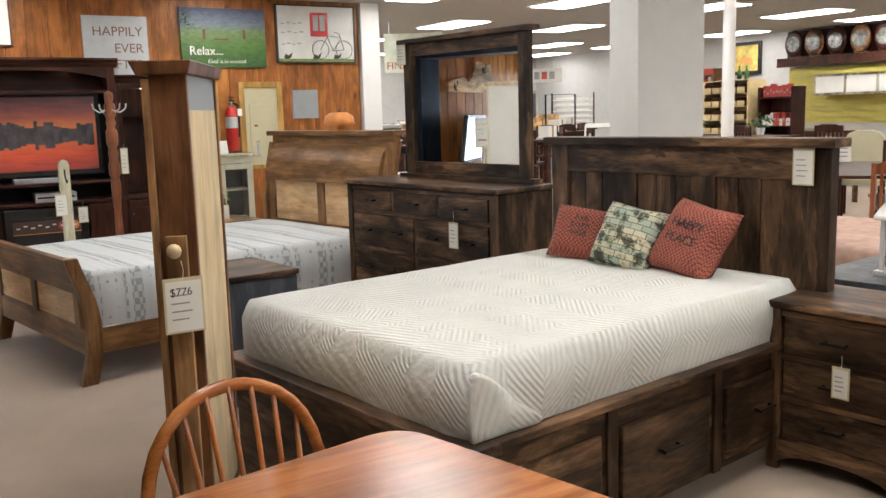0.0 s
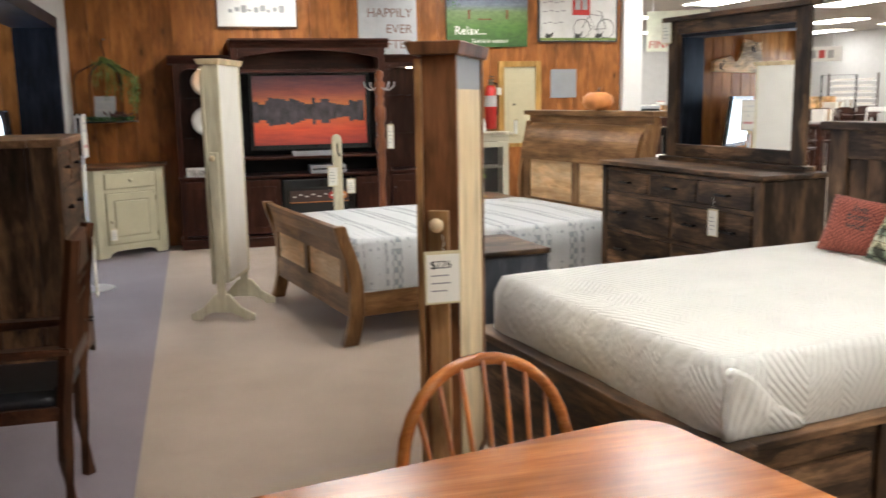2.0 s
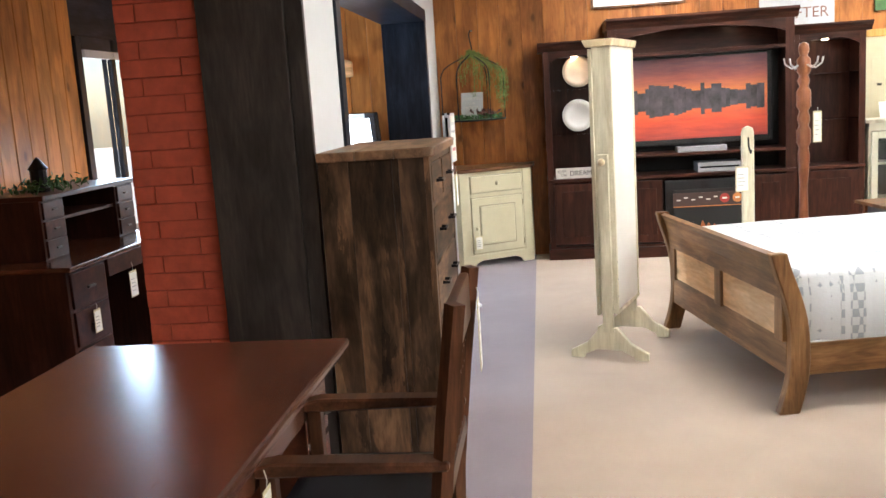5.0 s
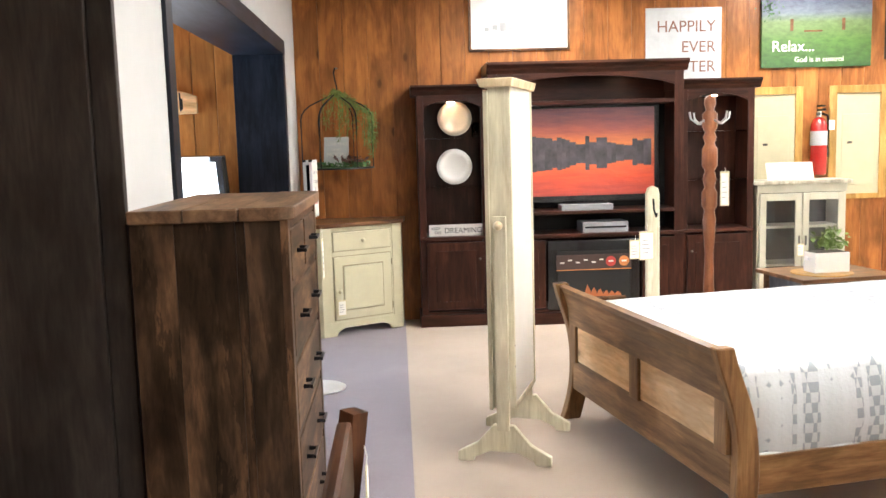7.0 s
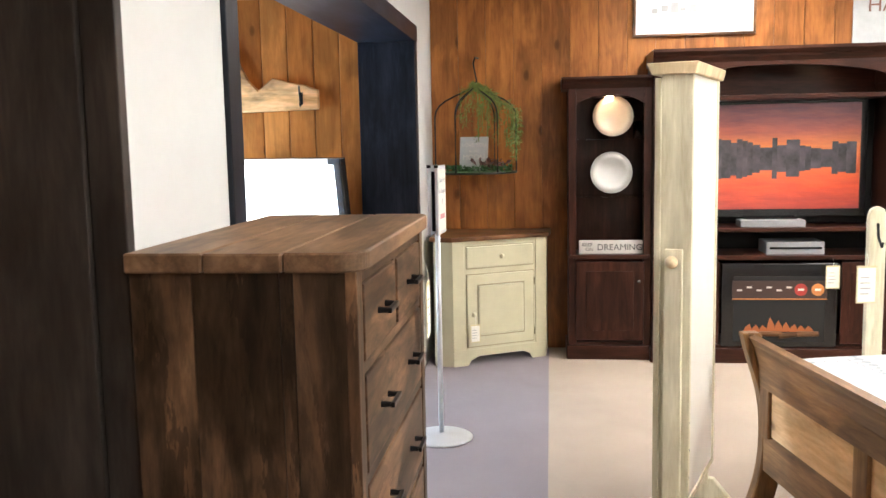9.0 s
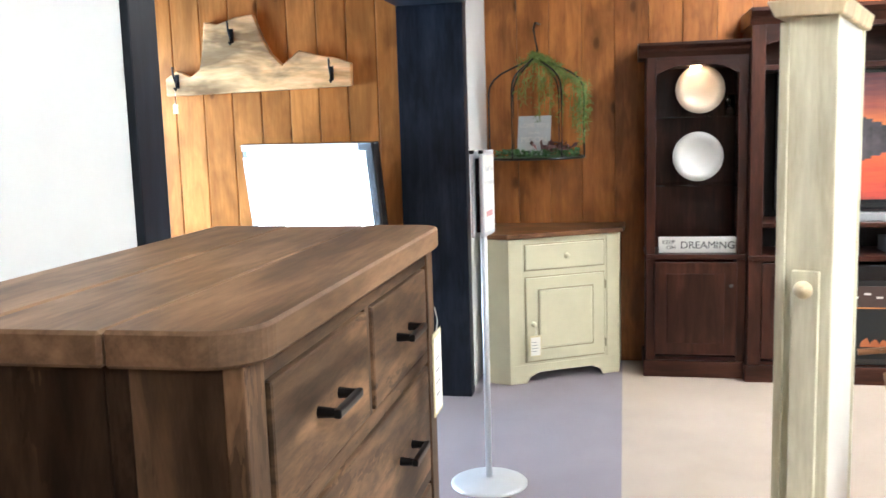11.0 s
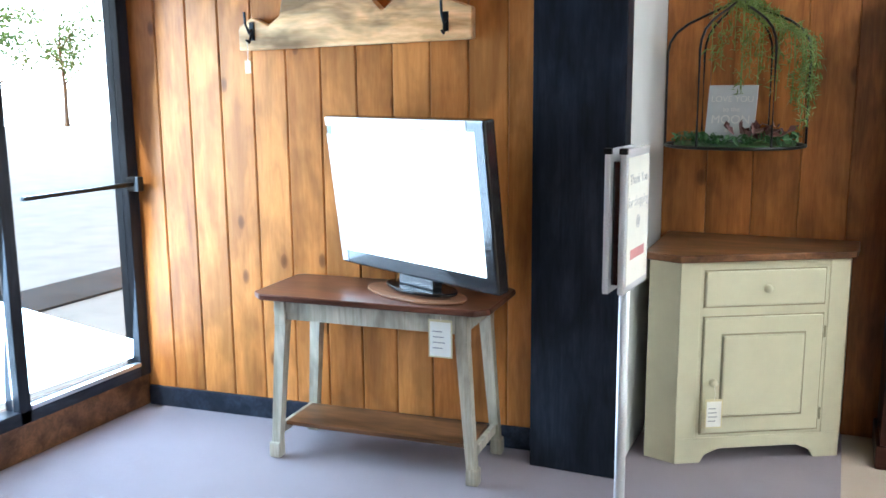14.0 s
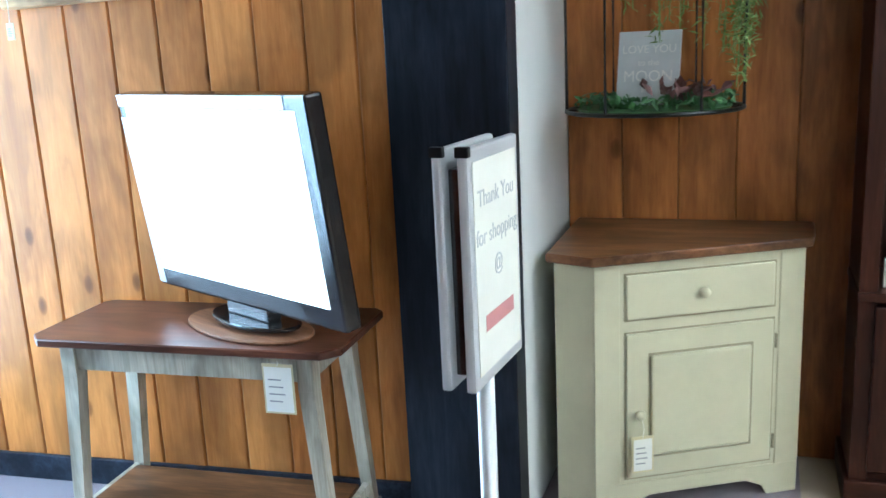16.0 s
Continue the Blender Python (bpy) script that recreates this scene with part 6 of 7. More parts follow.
for i in range(9):
    bx(white_sign, "script_bar", GREY_INK, 0.98 + i * 0.065, 1.02 + i * 0.065 + 0.008 * (i % 3), WY - 0.022, WY - 0.02, 2.42 + 0.012 * (i % 2), 2.455 + 0.02 * (i % 3), 0.0)


def cupboard_door(name, x0, x1, z0, z1):
    d = thing(name, "pale yellow cupboard door in a golden oak casing", "door", kind="structure")
    c = 0.065
    for a in ((x0, x0 + c, z0, z1), (x1 - c, x1, z0, z1), (x0 + c, x1 - c, z1 - c, z1), (x0 + c, x1 - c, z0, z0 + c * 0.7)):
        bx(d, "casing", GOLDEN, a[0], a[1], WY - 0.022, WY, a[2], a[3], 0.003)
    leaf = bx(d, "door_leaf", BEIGE_DOOR, x0 + c, x1 - c, WY - 0.008, WY, z0 + c * 0.7, z1 - c, 0.0)
    bx(leaf, "raised_panel", BEIGE_DOOR, x0 + c + 0.05, x1 - c - 0.05, WY - 0.013, WY - 0.008, z0 + 0.12, z1 - c - 0.18, 0.003)
    bx(leaf, "latch", BRASS, x0 + c + 0.10, x0 + c + 0.14, WY - 0.02, WY - 0.008, (z0 + z1) / 2 - 0.01, (z0 + z1) / 2 + 0.01, 0.003)


cupboard_door("door_2", 3.20, 3.71, 0.93, 1.905)
cupboard_door("door_3", 3.945, 4.46, 0.93, 1.905)
ex = thing("fire_extinguisher", "red fire extinguisher hung on the pine wall", "fire extinguisher", 3.825, 9.95, 1.15)
part("cylinder", lathe([(0.06, 0), (0.068, 0.012), (0.068, 0.42), (0.05, 0.47), (0.022, 0.49)], 24), RED_PAINT, ex, smooth=True)
part("label_band", lathe([(0.0685, 0.25), (0.0692, 0.251), (0.0692, 0.37), (0.0685, 0.371)], 24), GALV, ex)
part("valve", cyl((0, 0, 0.49), (0, 0, 0.54), 0.018, 0.018, 12), CHROME, ex)
bx(ex, "lever", BLACK, -0.012, 0.012, -0.10, 0.02, 0.54, 0.56, 0.003)
bx(ex, "lever", BLACK, -0.012, 0.012, -0.09, 0.02, 0.575, 0.59, 0.003)
part("hose", tube([(0.02, 0, 0.52), (0.07, -0.01, 0.50), (0.085, 0, 0.40), (0.08, 0, 0.15)], 0.011, 8), BLACK_PL, ex)
part("gauge", cyl((-0.02, -0.02, 0.515), (-0.02, -0.035, 0.515), 0.016, 0.016, 14), BRASS, ex)
bx(ex, "inspection_tag", PAPER, 0.05, 0.10, -0.075, -0.073, 0.38, 0.46, 0.0)
pan = picture("electrical_panel", "small grey metal panel cover on the wall", 4.585, 4.90, 1.485, 1.81, PANEL_GREY, 0.02, cat="panel")

# ---- glass cabinet, end table ----
gc = thing("display_cabinet", "sage cream cabinet with two glass doors", "cabinet")
g0, g1, gy, gh = 3.19, 3.95, 9.70, 1.12
for a, b in ((g0, g0 + 0.025), (g1 - 0.025, g1)):
    bx(gc, "side_panel", SAGE, a, b, gy, 10.02, 0.0, gh - 0.03, 0.003)
bx(gc, "back_panel", BLACK_MATT, g0 + 0.025, g1 - 0.025, 10.0, 10.02, 0.05, gh - 0.03, 0.0)
bx(gc, "top", GREYWASH, g0 - 0.04, g1 + 0.04, gy - 0.04, 10.025, gh - 0.03, gh, 0.005, "grey-brown wooden top")
for z in (0.05, 0.40, 0.72):
    bx(gc, "shelf", SAGE, g0 + 0.025, g1 - 0.025, gy + 0.02, 10.0, z, z + 0.02, 0.0)
mid = (g0 + g1) / 2
bx(gc, "top_rail", SAGE, g0, g1, gy - 0.018, gy, gh - 0.10, gh - 0.03, 0.003)
for a, b in ((g0 + 0.02, mid - 0.004), (mid + 0.004, g1 - 0.02)):
    d = bx(gc, "door_stile", SAGE, a, a + 0.055, gy - 0.022, gy, 0.06, gh - 0.105, 0.004)
    bx(gc, "door_stile", SAGE, b - 0.055, b, gy - 0.022, gy, 0.06, gh - 0.105, 0.004)
    bx(gc, "door_rail", SAGE, a + 0.055, b - 0.055, gy - 0.022, gy, gh - 0.165, gh - 0.105, 0.004)
    bx(gc, "door_rail", SAGE, a + 0.055, b - 0.055, gy - 0.022, gy, 0.06, 0.14, 0.004)
    bx(gc, "pane", GLASS, a + 0.055, b - 0.055, gy - 0.012, gy - 0.008, 0.14, gh - 0.165, 0.0)
    bx(gc, "pull", BRASS, (b - 0.03) if a < mid - 0.1 else (a + 0.02), (b - 0.02) if a < mid - 0.1 else (a + 0.03), gy - 0.04, gy - 0.022, 0.58, 0.66, 0.003)
price_tag(3.545, 9.65, 0.62, 0, 0.06, 0.10, 0.03)
cardb = thing("table_card", "white folded card on the cabinet", "card", 3.52, 9.80, gh)
bx(cardb, "card_face", CHINA, -0.20, 0.20, -0.002, 0.002, 0.0, 0.15, 0.0, m=pose(0, 0, 0.002, -18))
bx(cardb, "print_line", GREY_INK, -0.05, 0.08, -0.004, -0.0025, 0.06, 0.07, 0.0, m=pose(0, 0, 0.002, -18))

et = thing("end_table", "brown wooden end table with a low top", "table", 2.98, 8.05, 0, 8)
bx(et, "tabletop", BROWN_TOP, -0.34, 0.34, -0.28, 0.28, 0.585, 0.61, 0.006)
for sx in (-0.28, 0.28):
    for sy in (-0.22, 0.22):
        bx(et, "leg", BROWN_TOP, sx - 0.02, sx + 0.02, sy - 0.02, sy + 0.02, 0, 0.585, 0.004)
bx(et, "drawer_box", SLATE, -0.28, 0.28, -0.22, 0.22, 0.47, 0.585, 0.003)
pm = thing("place_mat", "round golden woven mat on the end table", "mat", 2.93, 8.0, 0.61)
part("mat_disc", lathe([(0.19, 0), (0.19, 0.006), (0.01, 0.008)], 28), GOLDEN, pm)
pl = thing("potted_plant", "leafy green plant in a white box planter", "plant", 2.96, 8.0, 0.618, 6)
bx(pl, "planter", CHINA, -0.12, 0.12, -0.07, 0.07, 0.0, 0.13, 0.008)
bx(pl, "soil", SOIL, -0.11, 0.11, -0.06, 0.06, 0.128, 0.132, 0.0)
stuff("leaves", leaf_cloud([(0.03 + rng.gauss(0, 0.05), rng.gauss(0, 0.035), 0.15 + abs(rng.gauss(0.05, 0.04))) for k in range(130)], 0.025, rng, 0.5), LEAF, pl)
bx(pl, "box_handle", CHROME, -0.145, -0.12, -0.02, 0.02, 0.08, 0.10, 0.004)
pk = thing("pumpkin", "small orange ceramic pumpkin on the headboard", "pumpkin", 0, 0, 0)
pk.matrix_basis = SL @ pose(SLN + 0.11, SW * 0.42, 1.39)
bm = lathe([(0.02, 0), (0.085, 0.015), (0.115, 0.06), (0.105, 0.11), (0.06, 0.14), (0.015, 0.135)], 36)
for v in bm.verts:
    a = math.atan2(v.co.y, v.co.x)
    s = 1 + 0.07 * abs(math.sin(4.5 * a))
    v.co.x, v.co.y = v.co.x * s, v.co.y * s
part("body", bm, ORANGE, pk, smooth=True)
part("stem", tube([(0, 0, 0.13), (0.008, 0, 0.16), (0.025, 0.005, 0.18)], 0.012, 8, 0.6), BROWN_TOP, pk)

# ---- trees beyond the forecourt ----
rng = random.Random(61)
for tx, ty, th in ((-34.0, 34.0, 5.2), (-36.0, 40.0, 6.0), (-35.0, 46.5, 5.0)):
    tree = thing("tree", "small leafy green tree beyond the forecourt", "tree", tx, ty, -0.12, rng.uniform(0, 90), "trees across the road")
    trunk = tube([(0, 0, 0), (0.06, 0.03, th * 0.3), (-0.05, 0.05, th * 0.62), (0.02, 0, th * 0.85)], 0.13, 8, 0.35)
    for k in range(6):
        a = k * 1.05
        add_tube(trunk, [(0, 0.03, th * (0.34 + 0.06 * k)), (0.7 * math.cos(a), 0.7 * math.sin(a), th * (0.46 + 0.06 * k)), (1.3 * math.cos(a), 1.3 * math.sin(a), th * (0.52 + 0.06 * k))], 0.05, 6, 0.4)
    part("trunk", trunk, BROWN_TOP, tree)
    pts = []
    for k in range(14):
        c = Vector((rng.gauss(0, 0.9), rng.gauss(0, 0.9), th * rng.uniform(0.45, 0.95)))
        pts += [(c.x + rng.gauss(0, 0.35), c.y + rng.gauss(0, 0.35), c.z + rng.gauss(0, 0.28)) for i in range(60)]
    stuff("crown", leaf_cloud(pts, 0.13, rng, 0.55), LEAF, tree)

# ---- bricks of the red pier ----
bh, gap = 0.073, 0.004
brick_me = {}
for w in (0.27, 0.092):
    bm = box(-w / 2, w / 2, -0.02, 0.012, -bh / 2, bh / 2, 0.003)
    brick_me[w] = bpy.data.meshes.new("brick")
    bm.to_mesh(brick_me[w])
    bm.free()
    brick_me[w].materials.append(BRICK)
rng = random.Random(4)
row, z = 0, 0.0385
while z < CEIL - 0.03:
    for x, w in (((-1.293, 0.27), (-1.108, 0.092)) if row % 2 == 0 else ((-1.382, 0.092), (-1.197, 0.27))):
        ob = new("brick", brick_me[w])
        ob.parent = pier
        ob.location = (x, 5.197 + rng.uniform(-0.003, 0.003), z)
        ob.rotation_euler = (rng.uniform(-0.02, 0.02), rng.uniform(-0.005, 0.005), rng.uniform(-0.006, 0.006))
    z += bh + gap
    row += 1

# ---- far showroom ----
slat = thing("slatwall", "yellow slatwall display panel", "display wall")
for k in range(10):
    bx(slat, "slat", YELLOW_SLAT, 14.975, 14.998, 7.6, 11.25, 1.14 + k * 0.10, 1.14 + k * 0.10 + 0.092, 0.004)
shelf = thing("wall_shelf", "long dark wooden shelf over the slatwall", "shelf")
bx(shelf, "board", CHERRY_X, 14.70, 14.998, 7.6, 11.3, 2.27, 2.31, 0.005)
bx(shelf, "back_board", CHERRY_X, 14.975, 14.998, 7.6, 11.3, 2.31, 2.80, 0.0)
bx(shelf, "fascia", CHERRY_X, 14.68, 14.70, 7.6, 11.3, 2.15, 2.31, 0.005)


def wall_clock(y, mt):
    c = thing("mantel_clock", "oval wooden clock with a round silvered face", "clock", 14.82, y, 2.31, 0, "clocks on the shelf")
    bm = lathe([(0.20, 0), (0.215, 0.02), (0.20, 0.05), (0.15, 0.055), (0.002, 0.055)], 28)
    bmesh.ops.transform(bm, matrix=pose(0, 0, 0.25, 0, -90) @ Matrix.Diagonal((1.15, 0.9, 1, 1)), verts=bm.verts)
    part("case", bm, mt, c, smooth=True)
    bm = lathe([(0.135, 0.0), (0.135, 0.006), (0.002, 0.008)], 28)
    bmesh.ops.transform(bm, matrix=pose(-0.056, 0, 0.25, 0, -90), verts=bm.verts)
    part("dial", bm, CLOCK_FACE, c)
    for k in range(12):
        a = k * math.pi / 6
        part("hour_mark", box(-0.066, -0.064, 0.11 * math.sin(a) - 0.008, 0.11 * math.sin(a) + 0.008, 0.25 + 0.11 * math.cos(a) - 0.008, 0.25 + 0.11 * math.cos(a) + 0.008, 0), INK, c)
    bx(c, "hand", INK, -0.068, -0.066, -0.006, 0.006, 0.25, 0.33, 0.0)
    bx(c, "hand", INK, -0.068, -0.066, 0.0, 0.07, 0.245, 0.257, 0.0)
    bx(c, "foot", mt, -0.04, 0.06, -0.10, 0.10, 0.0, 0.04, 0.004)


for k, y in enumerate((11.02, 10.60, 10.16, 9.70, 9.25)):
    wall_clock(y, CHERRY_Z if k % 2 == 0 else BROWN_TOP)
cup = thing("wall_cabinet", "glazed white wall cabinet on the slatwall", "cabinet")
bx(cup, "body", GREYWASH, 14.62, 14.97, 8.6, 10.45, 1.62, 1.98, 0.006)
for k in range(3):
    bx(cup, "door", WHITE, 14.60, 14.62, 8.66 + k * 0.6, 9.20 + k * 0.6, 1.66, 1.94, 0.005)
bx(cup, "crown", YELLOW_SLAT, 14.56, 14.97, 8.5, 10.55, 1.98, 2.04, 0.005)

cow = thing("framed_painting", "framed yellow farm painting", "picture")
bx(cow, "frame", BLACK_PL, 14.95, 14.998, 11.88, 12.80, 2.07, 2.70, 0.01)
bx(cow, "canvas", plain("farm_print", (0.48, 0.38, 0.10), 0.6, var=0.5, scale=5), 14.944, 14.95, 11.95, 12.73, 2.14, 2.63, 0.0)
bx(cow, "painted_barn", RED_INK, 14.942, 14.944, 12.5, 12.66, 2.46, 2.56, 0.0)
part("painted_patch", prism([(12.05, 2.25), (12.08, 2.38), (12.2, 2.42), (12.36, 2.38), (12.38, 2.26), (12.3, 2.30), (12.15, 2.29)], 14.941, 14.943, "x"), ORANGE, cow)

binr = thing("bin_rack", "blond wooden rack of open bins", "rack")
for y0 in (9.62, 10.50):
    bx(binr, "side", BIN_WOOD, 11.9, 12.3, y0 - 0.02, y0 + 0.02, 0, 1.88, 0.004)
for k in range(6):
    z = 0.62 + k * 0.21
    bx(binr, "shelf", BIN_WOOD, 11.9, 12.28, 9.64, 10.48, z, z + 0.015, 0.002)
    for j in range(5):
        y0 = 9.65 + j * 0.166
        bx(binr, "bin_front", BIN_WOOD, 11.86, 11.88, y0 + 0.01, y0 + 0.15, z + 0.01, z + 0.10, 0.003)
        bx(binr, "bin_divider", BROWN_TOP, 11.88, 12.26, y0 + 0.152, y0 + 0.16, z + 0.015, z + 0.16, 0.0)
bx(binr, "back", BIN_WOOD, 12.28, 12.30, 9.64, 10.48, 0.3, 1.88, 0.0)
rng = random.Random(17)
for k in range(4):
    g = thing("bottle", "dark glass bottle on the bin rack", "bottle", 12.05, 9.78 + k * 0.14, 1.88, 0, "bottles on the rack")
    bx(g, "stand_board", BIN_WOOD, -0.06, 0.06, -0.06, 0.06, 0, 0.012, 0.002)
    part("glass_body", lathe([(0.035, 0.012), (0.037, 0.12), (0.014, 0.17), (0.014, 0.22), (0.002, 0.222)], 14), LEAF_D, g, smooth=True)
bx(binr, "top_board", BIN_WOOD, 11.9, 12.3, 9.60, 10.52, 1.865, 1.88, 0.002)

bk = thing("bookshelf", "dark shelf unit of red boxes and jars", "shelf")
for y0 in (8.9, 9.5):
    bx(bk, "side", CHERRY_Z, 12.0, 12.3, y0 - 0.015, y0 + 0.015, 0, 1.75, 0.003)
for z in (0.3, 0.75, 1.15, 1.58):
    bx(bk, "shelf", CHERRY_X, 12.0, 12.3, 8.915, 9.485, z, z + 0.02, 0.002)
bx(bk, "back", CHERRY_Z, 12.3, 12.315, 8.9, 9.5, 0, 1.75, 0.0)
n = 0
for z in (0.77, 1.17, 1.60):
    y = 8.93
    while y < 9.44:
        w = rng.uniform(0.025, 0.06)
        h = rng.uniform(0.10, 0.20)
        b = thing("packaged_box", "small red packaged box on the shelf" if z > 1.5 or rng.random() < 0.5 else "small pale packaged box on the shelf", "box", 12.05, y, z, 0, "boxes on the shelf")
        bx(b, "carton", RED_INK if "red" in b["label"] else CHINA, 0, 0.12, 0, w, 0, h, 0.002)
        bx(b, "print_band", GREY_INK, -0.001, 0.0, w * 0.2, w * 0.8, h * 0.4, h * 0.6, 0.0)
        y += w + 0.012

sp = thing("jar_shelf", "tall brown shelf of spice jars", "shelf")
for y0 in (10.95, 11.75):
    bx(sp, "side", BROWN_TOP, 12.6, 12.9, y0 - 0.015, y0 + 0.015, 0, 2.12, 0.003)
bx(sp, "back", BROWN_TOP, 12.9, 12.915, 10.95, 11.75, 0, 2.12, 0.0)
bx(sp, "header", RED_INK, 12.59, 12.605, 10.95, 11.75, 2.02, 2.12, 0.002)
for z in (0.8, 1.06, 1.32, 1.58, 1.84):
    bx(sp, "shelf", BROWN_TOP, 12.6, 12.9, 10.965, 11.735, z - 0.02, z, 0.002)
    for k in range(9):
        j = thing("spice_jar", "small spice jar with a coloured lid", "jar", 12.68, 11.0 + k * 0.085, z, 0, "spice jars")
        part("body", lathe([(0.028, 0), (0.03, 0.01), (0.03, 0.10), (0.02, 0.115)], 10), (CHERRY_X, CHINA_T, RED_INK)[(k + int(z * 10)) % 3], j)
        part("lid", lathe([(0.026, 0.115), (0.026, 0.14), (0.002, 0.142)], 10), (BLACK_PL, CHINA)[k % 2], j)


def plain_table(x, y, rz, w, d, h, mt, label, cat="table", name="dining_table"):
    t = thing(name, label, cat, x, y, 0, rz)
    bx(t, "tabletop", mt, -w / 2, w / 2, -d / 2, d / 2, h - 0.035, h, 0.006)
    bx(t, "apron", mt, -w / 2 + 0.06, w / 2 - 0.06, -d / 2 + 0.05, -d / 2 + 0.07, h - 0.12, h - 0.035, 0.002)
    bx(t, "apron", mt, -w / 2 + 0.06, w / 2 - 0.06, d / 2 - 0.07, d / 2 - 0.05, h - 0.12, h - 0.035, 0.002)
    for sx in (-1, 1):
        for sy in (-1, 1):
            x0, y0 = sx * (w / 2 - 0.07), sy * (d / 2 - 0.07)
            bx(t, "leg", mt, x0 - 0.03, x0 + 0.03, y0 - 0.03, y0 + 0.03, 0, h - 0.035, 0.004)
    return t


def dark_chair(x, y, rz, h, mt, label, seat_h=0.46):
    c = thing("dining_chair", label, "chair", x, y, 0, rz, "showroom chairs")
    bx(c, "seat", mt, -0.21, 0.21, -0.21, 0.21, seat_h - 0.03, seat_h, 0.008)
    for sx in (-0.18, 0.18):
        bx(c, "front_leg", mt, sx - 0.018, sx + 0.018, -0.20, -0.165, 0, seat_h - 0.03, 0.003)
        bx(c, "back_leg", mt, sx - 0.018, sx + 0.018, 0.17, 0.205, 0, h, 0.003)
    part("top_rail", prism([(-0.2, h - 0.09), (-0.2, h - 0.02), (-0.1, h + 0.015), (0.1, h + 0.015), (0.2, h - 0.02), (0.2, h - 0.09)], 0.175, 0.20, "y", 0.004), mt, c)
    for k in range(5):
        u = -0.12 + 0.06 * k
        bx(c, "back_slat", mt, u - 0.012, u + 0.012, 0.182, 0.196, seat_h, h - 0.08, 0.002)
    return c


plain_table(9.75, 6.5, 37, 2.4, 1.0, 0.76, CHERRY_X, "dark wooden dining table on the showroom floor")
plain_table(9.55, 5.75, 37, 1.4, 0.36, 0.46, CHERRY_X, "dark wooden bench beside the table", "bench", "bench")
dark_chair(11.2, 6.6, 95, 1.02, CHERRY_Z, "dark wooden slat-back dining chair")
plain_table(10.6, 8.9, 90, 2.0, 0.7, 1.08, CHERRY_X, "tall dark pub table", name="pub_table")
plain_table(13.0, 9.2, 60, 1.7, 0.7, 1.08, BROWN_TOP, "tall brown pub table", name="pub_table")
for x, y, rz in ((10.2, 9.4, -80), (10.2, 8.5, -95), (11.1, 8.9, 85), (10.9, 7.6, -85)):
    dark_chair(x, y, rz, 1.20, CHERRY_Z, "dark tall slat-back counter chair", 0.72)
for x, y, rz in ((8.3, 10.6, -40), (8.9, 11.2, 30), (9.6, 11.0, 60), (10.4, 12.6, -20), (11.2, 12.9, 10), (9.9, 13.6, 40), (8.6, 12.6, -60), (12.2, 13.6, 20)):
    dark_chair(x, y, rz, 1.22, CHERRY_Z, "dark tall slat-back counter chair", 0.72)
plain_table(9.0, 10.9, 20, 1.4, 0.9, 1.08, CHERRY_X, "tall dark pub table", name="pub_table")
plain_table(10.9, 13.4, 10, 1.6, 0.9, 1.10, CHERRY_X, "tall dark pub table with boxes on it", name="pub_table")
plain_table(12.6, 15.2, 10, 1.8, 0.8, 1.10, CHERRY_X, "tall dark wooden counter", name="counter")
cr = thing("upholstered_chair", "cream chair with a rounded back", "chair", 11.45, 7.35, 0, -60)
part("back", prism([(-0.26, 0.45), (-0.26, 0.98), (-0.2, 1.08), (-0.1, 1.12), (0.1, 1.12), (0.2, 1.08), (0.26, 0.98), (0.26, 0.45)], 0.2, 0.27, "y", 0.01), CREAM, cr)
bx(cr, "seat", CREAM, -0.26, 0.26, -0.25, 0.22, 0.42, 0.50, 0.02)
for sx in (-0.22, 0.22):
    for sy in (-0.21, 0.2):
        bx(cr, "leg", CHERRY_Z, sx - 0.018, sx + 0.018, sy - 0.018, sy + 0.018, 0, 0.42, 0.003)
notice = thing("table_notice", "white printed notice in an upright holder", "sign", 10.55, 7.05, 0.76, -55)
bx(notice, "sheet", PAPER, -0.11, 0.11, 0, 0.004, 0.01, 0.30, 0.0)
bx(notice, "holder_base", GLASS, -0.11, 0.11, -0.04, 0.04, 0, 0.01, 0.0)
for k in range(4):
    bx(notice, "print_line", GREY_INK, -0.07, 0.07, -0.002, -0.0005, 0.07 + 0.05 * k, 0.082 + 0.05 * k, 0.0)

day = thing("daybed", "low bed with a rumpled blush fabric cover", "bed", 6.0, 3.35, 0, 10)
bx(day, "base", RUSTIC_X, 0, 1.6, 0, 1.5, 0.0, 0.32, 0.01)
bl = part("blush_cover", soft_block(1.66, 1.54, 0.30, 0.56, 0.08, 40, 40, 0.05, 0.05), BLUSH, day, "rumpled blush fabric", smooth=True)
bl.matrix_basis = pose(-0.03, -0.02, 0)
gt = thing("side_table", "dark grey topped low side table", "side table", 4.62, 2.62, 0, 8)
bx(gt, "tabletop", SLATE, 0, 0.9, -0.35, 0.5, 0.59, 0.62, 0.006)
for sx in (0.06, 0.84):
    for sy in (-0.29, 0.44):
        bx(gt, "leg", WHITE, sx - 0.025, sx + 0.025, sy - 0.025, sy + 0.025, 0, 0.59, 0.004)
bx(gt, "apron", WHITE, 0.06, 0.84, -0.30, -0.28, 0.45, 0.59, 0.003)
acr = thing("lantern", "white wooden lantern with clear glass sides", "lantern", 5.02, 2.72, 0.62, 8)
bx(acr, "base", WHITE, -0.19, 0.19, -0.19, 0.19, 0.0, 0.025, 0.004)
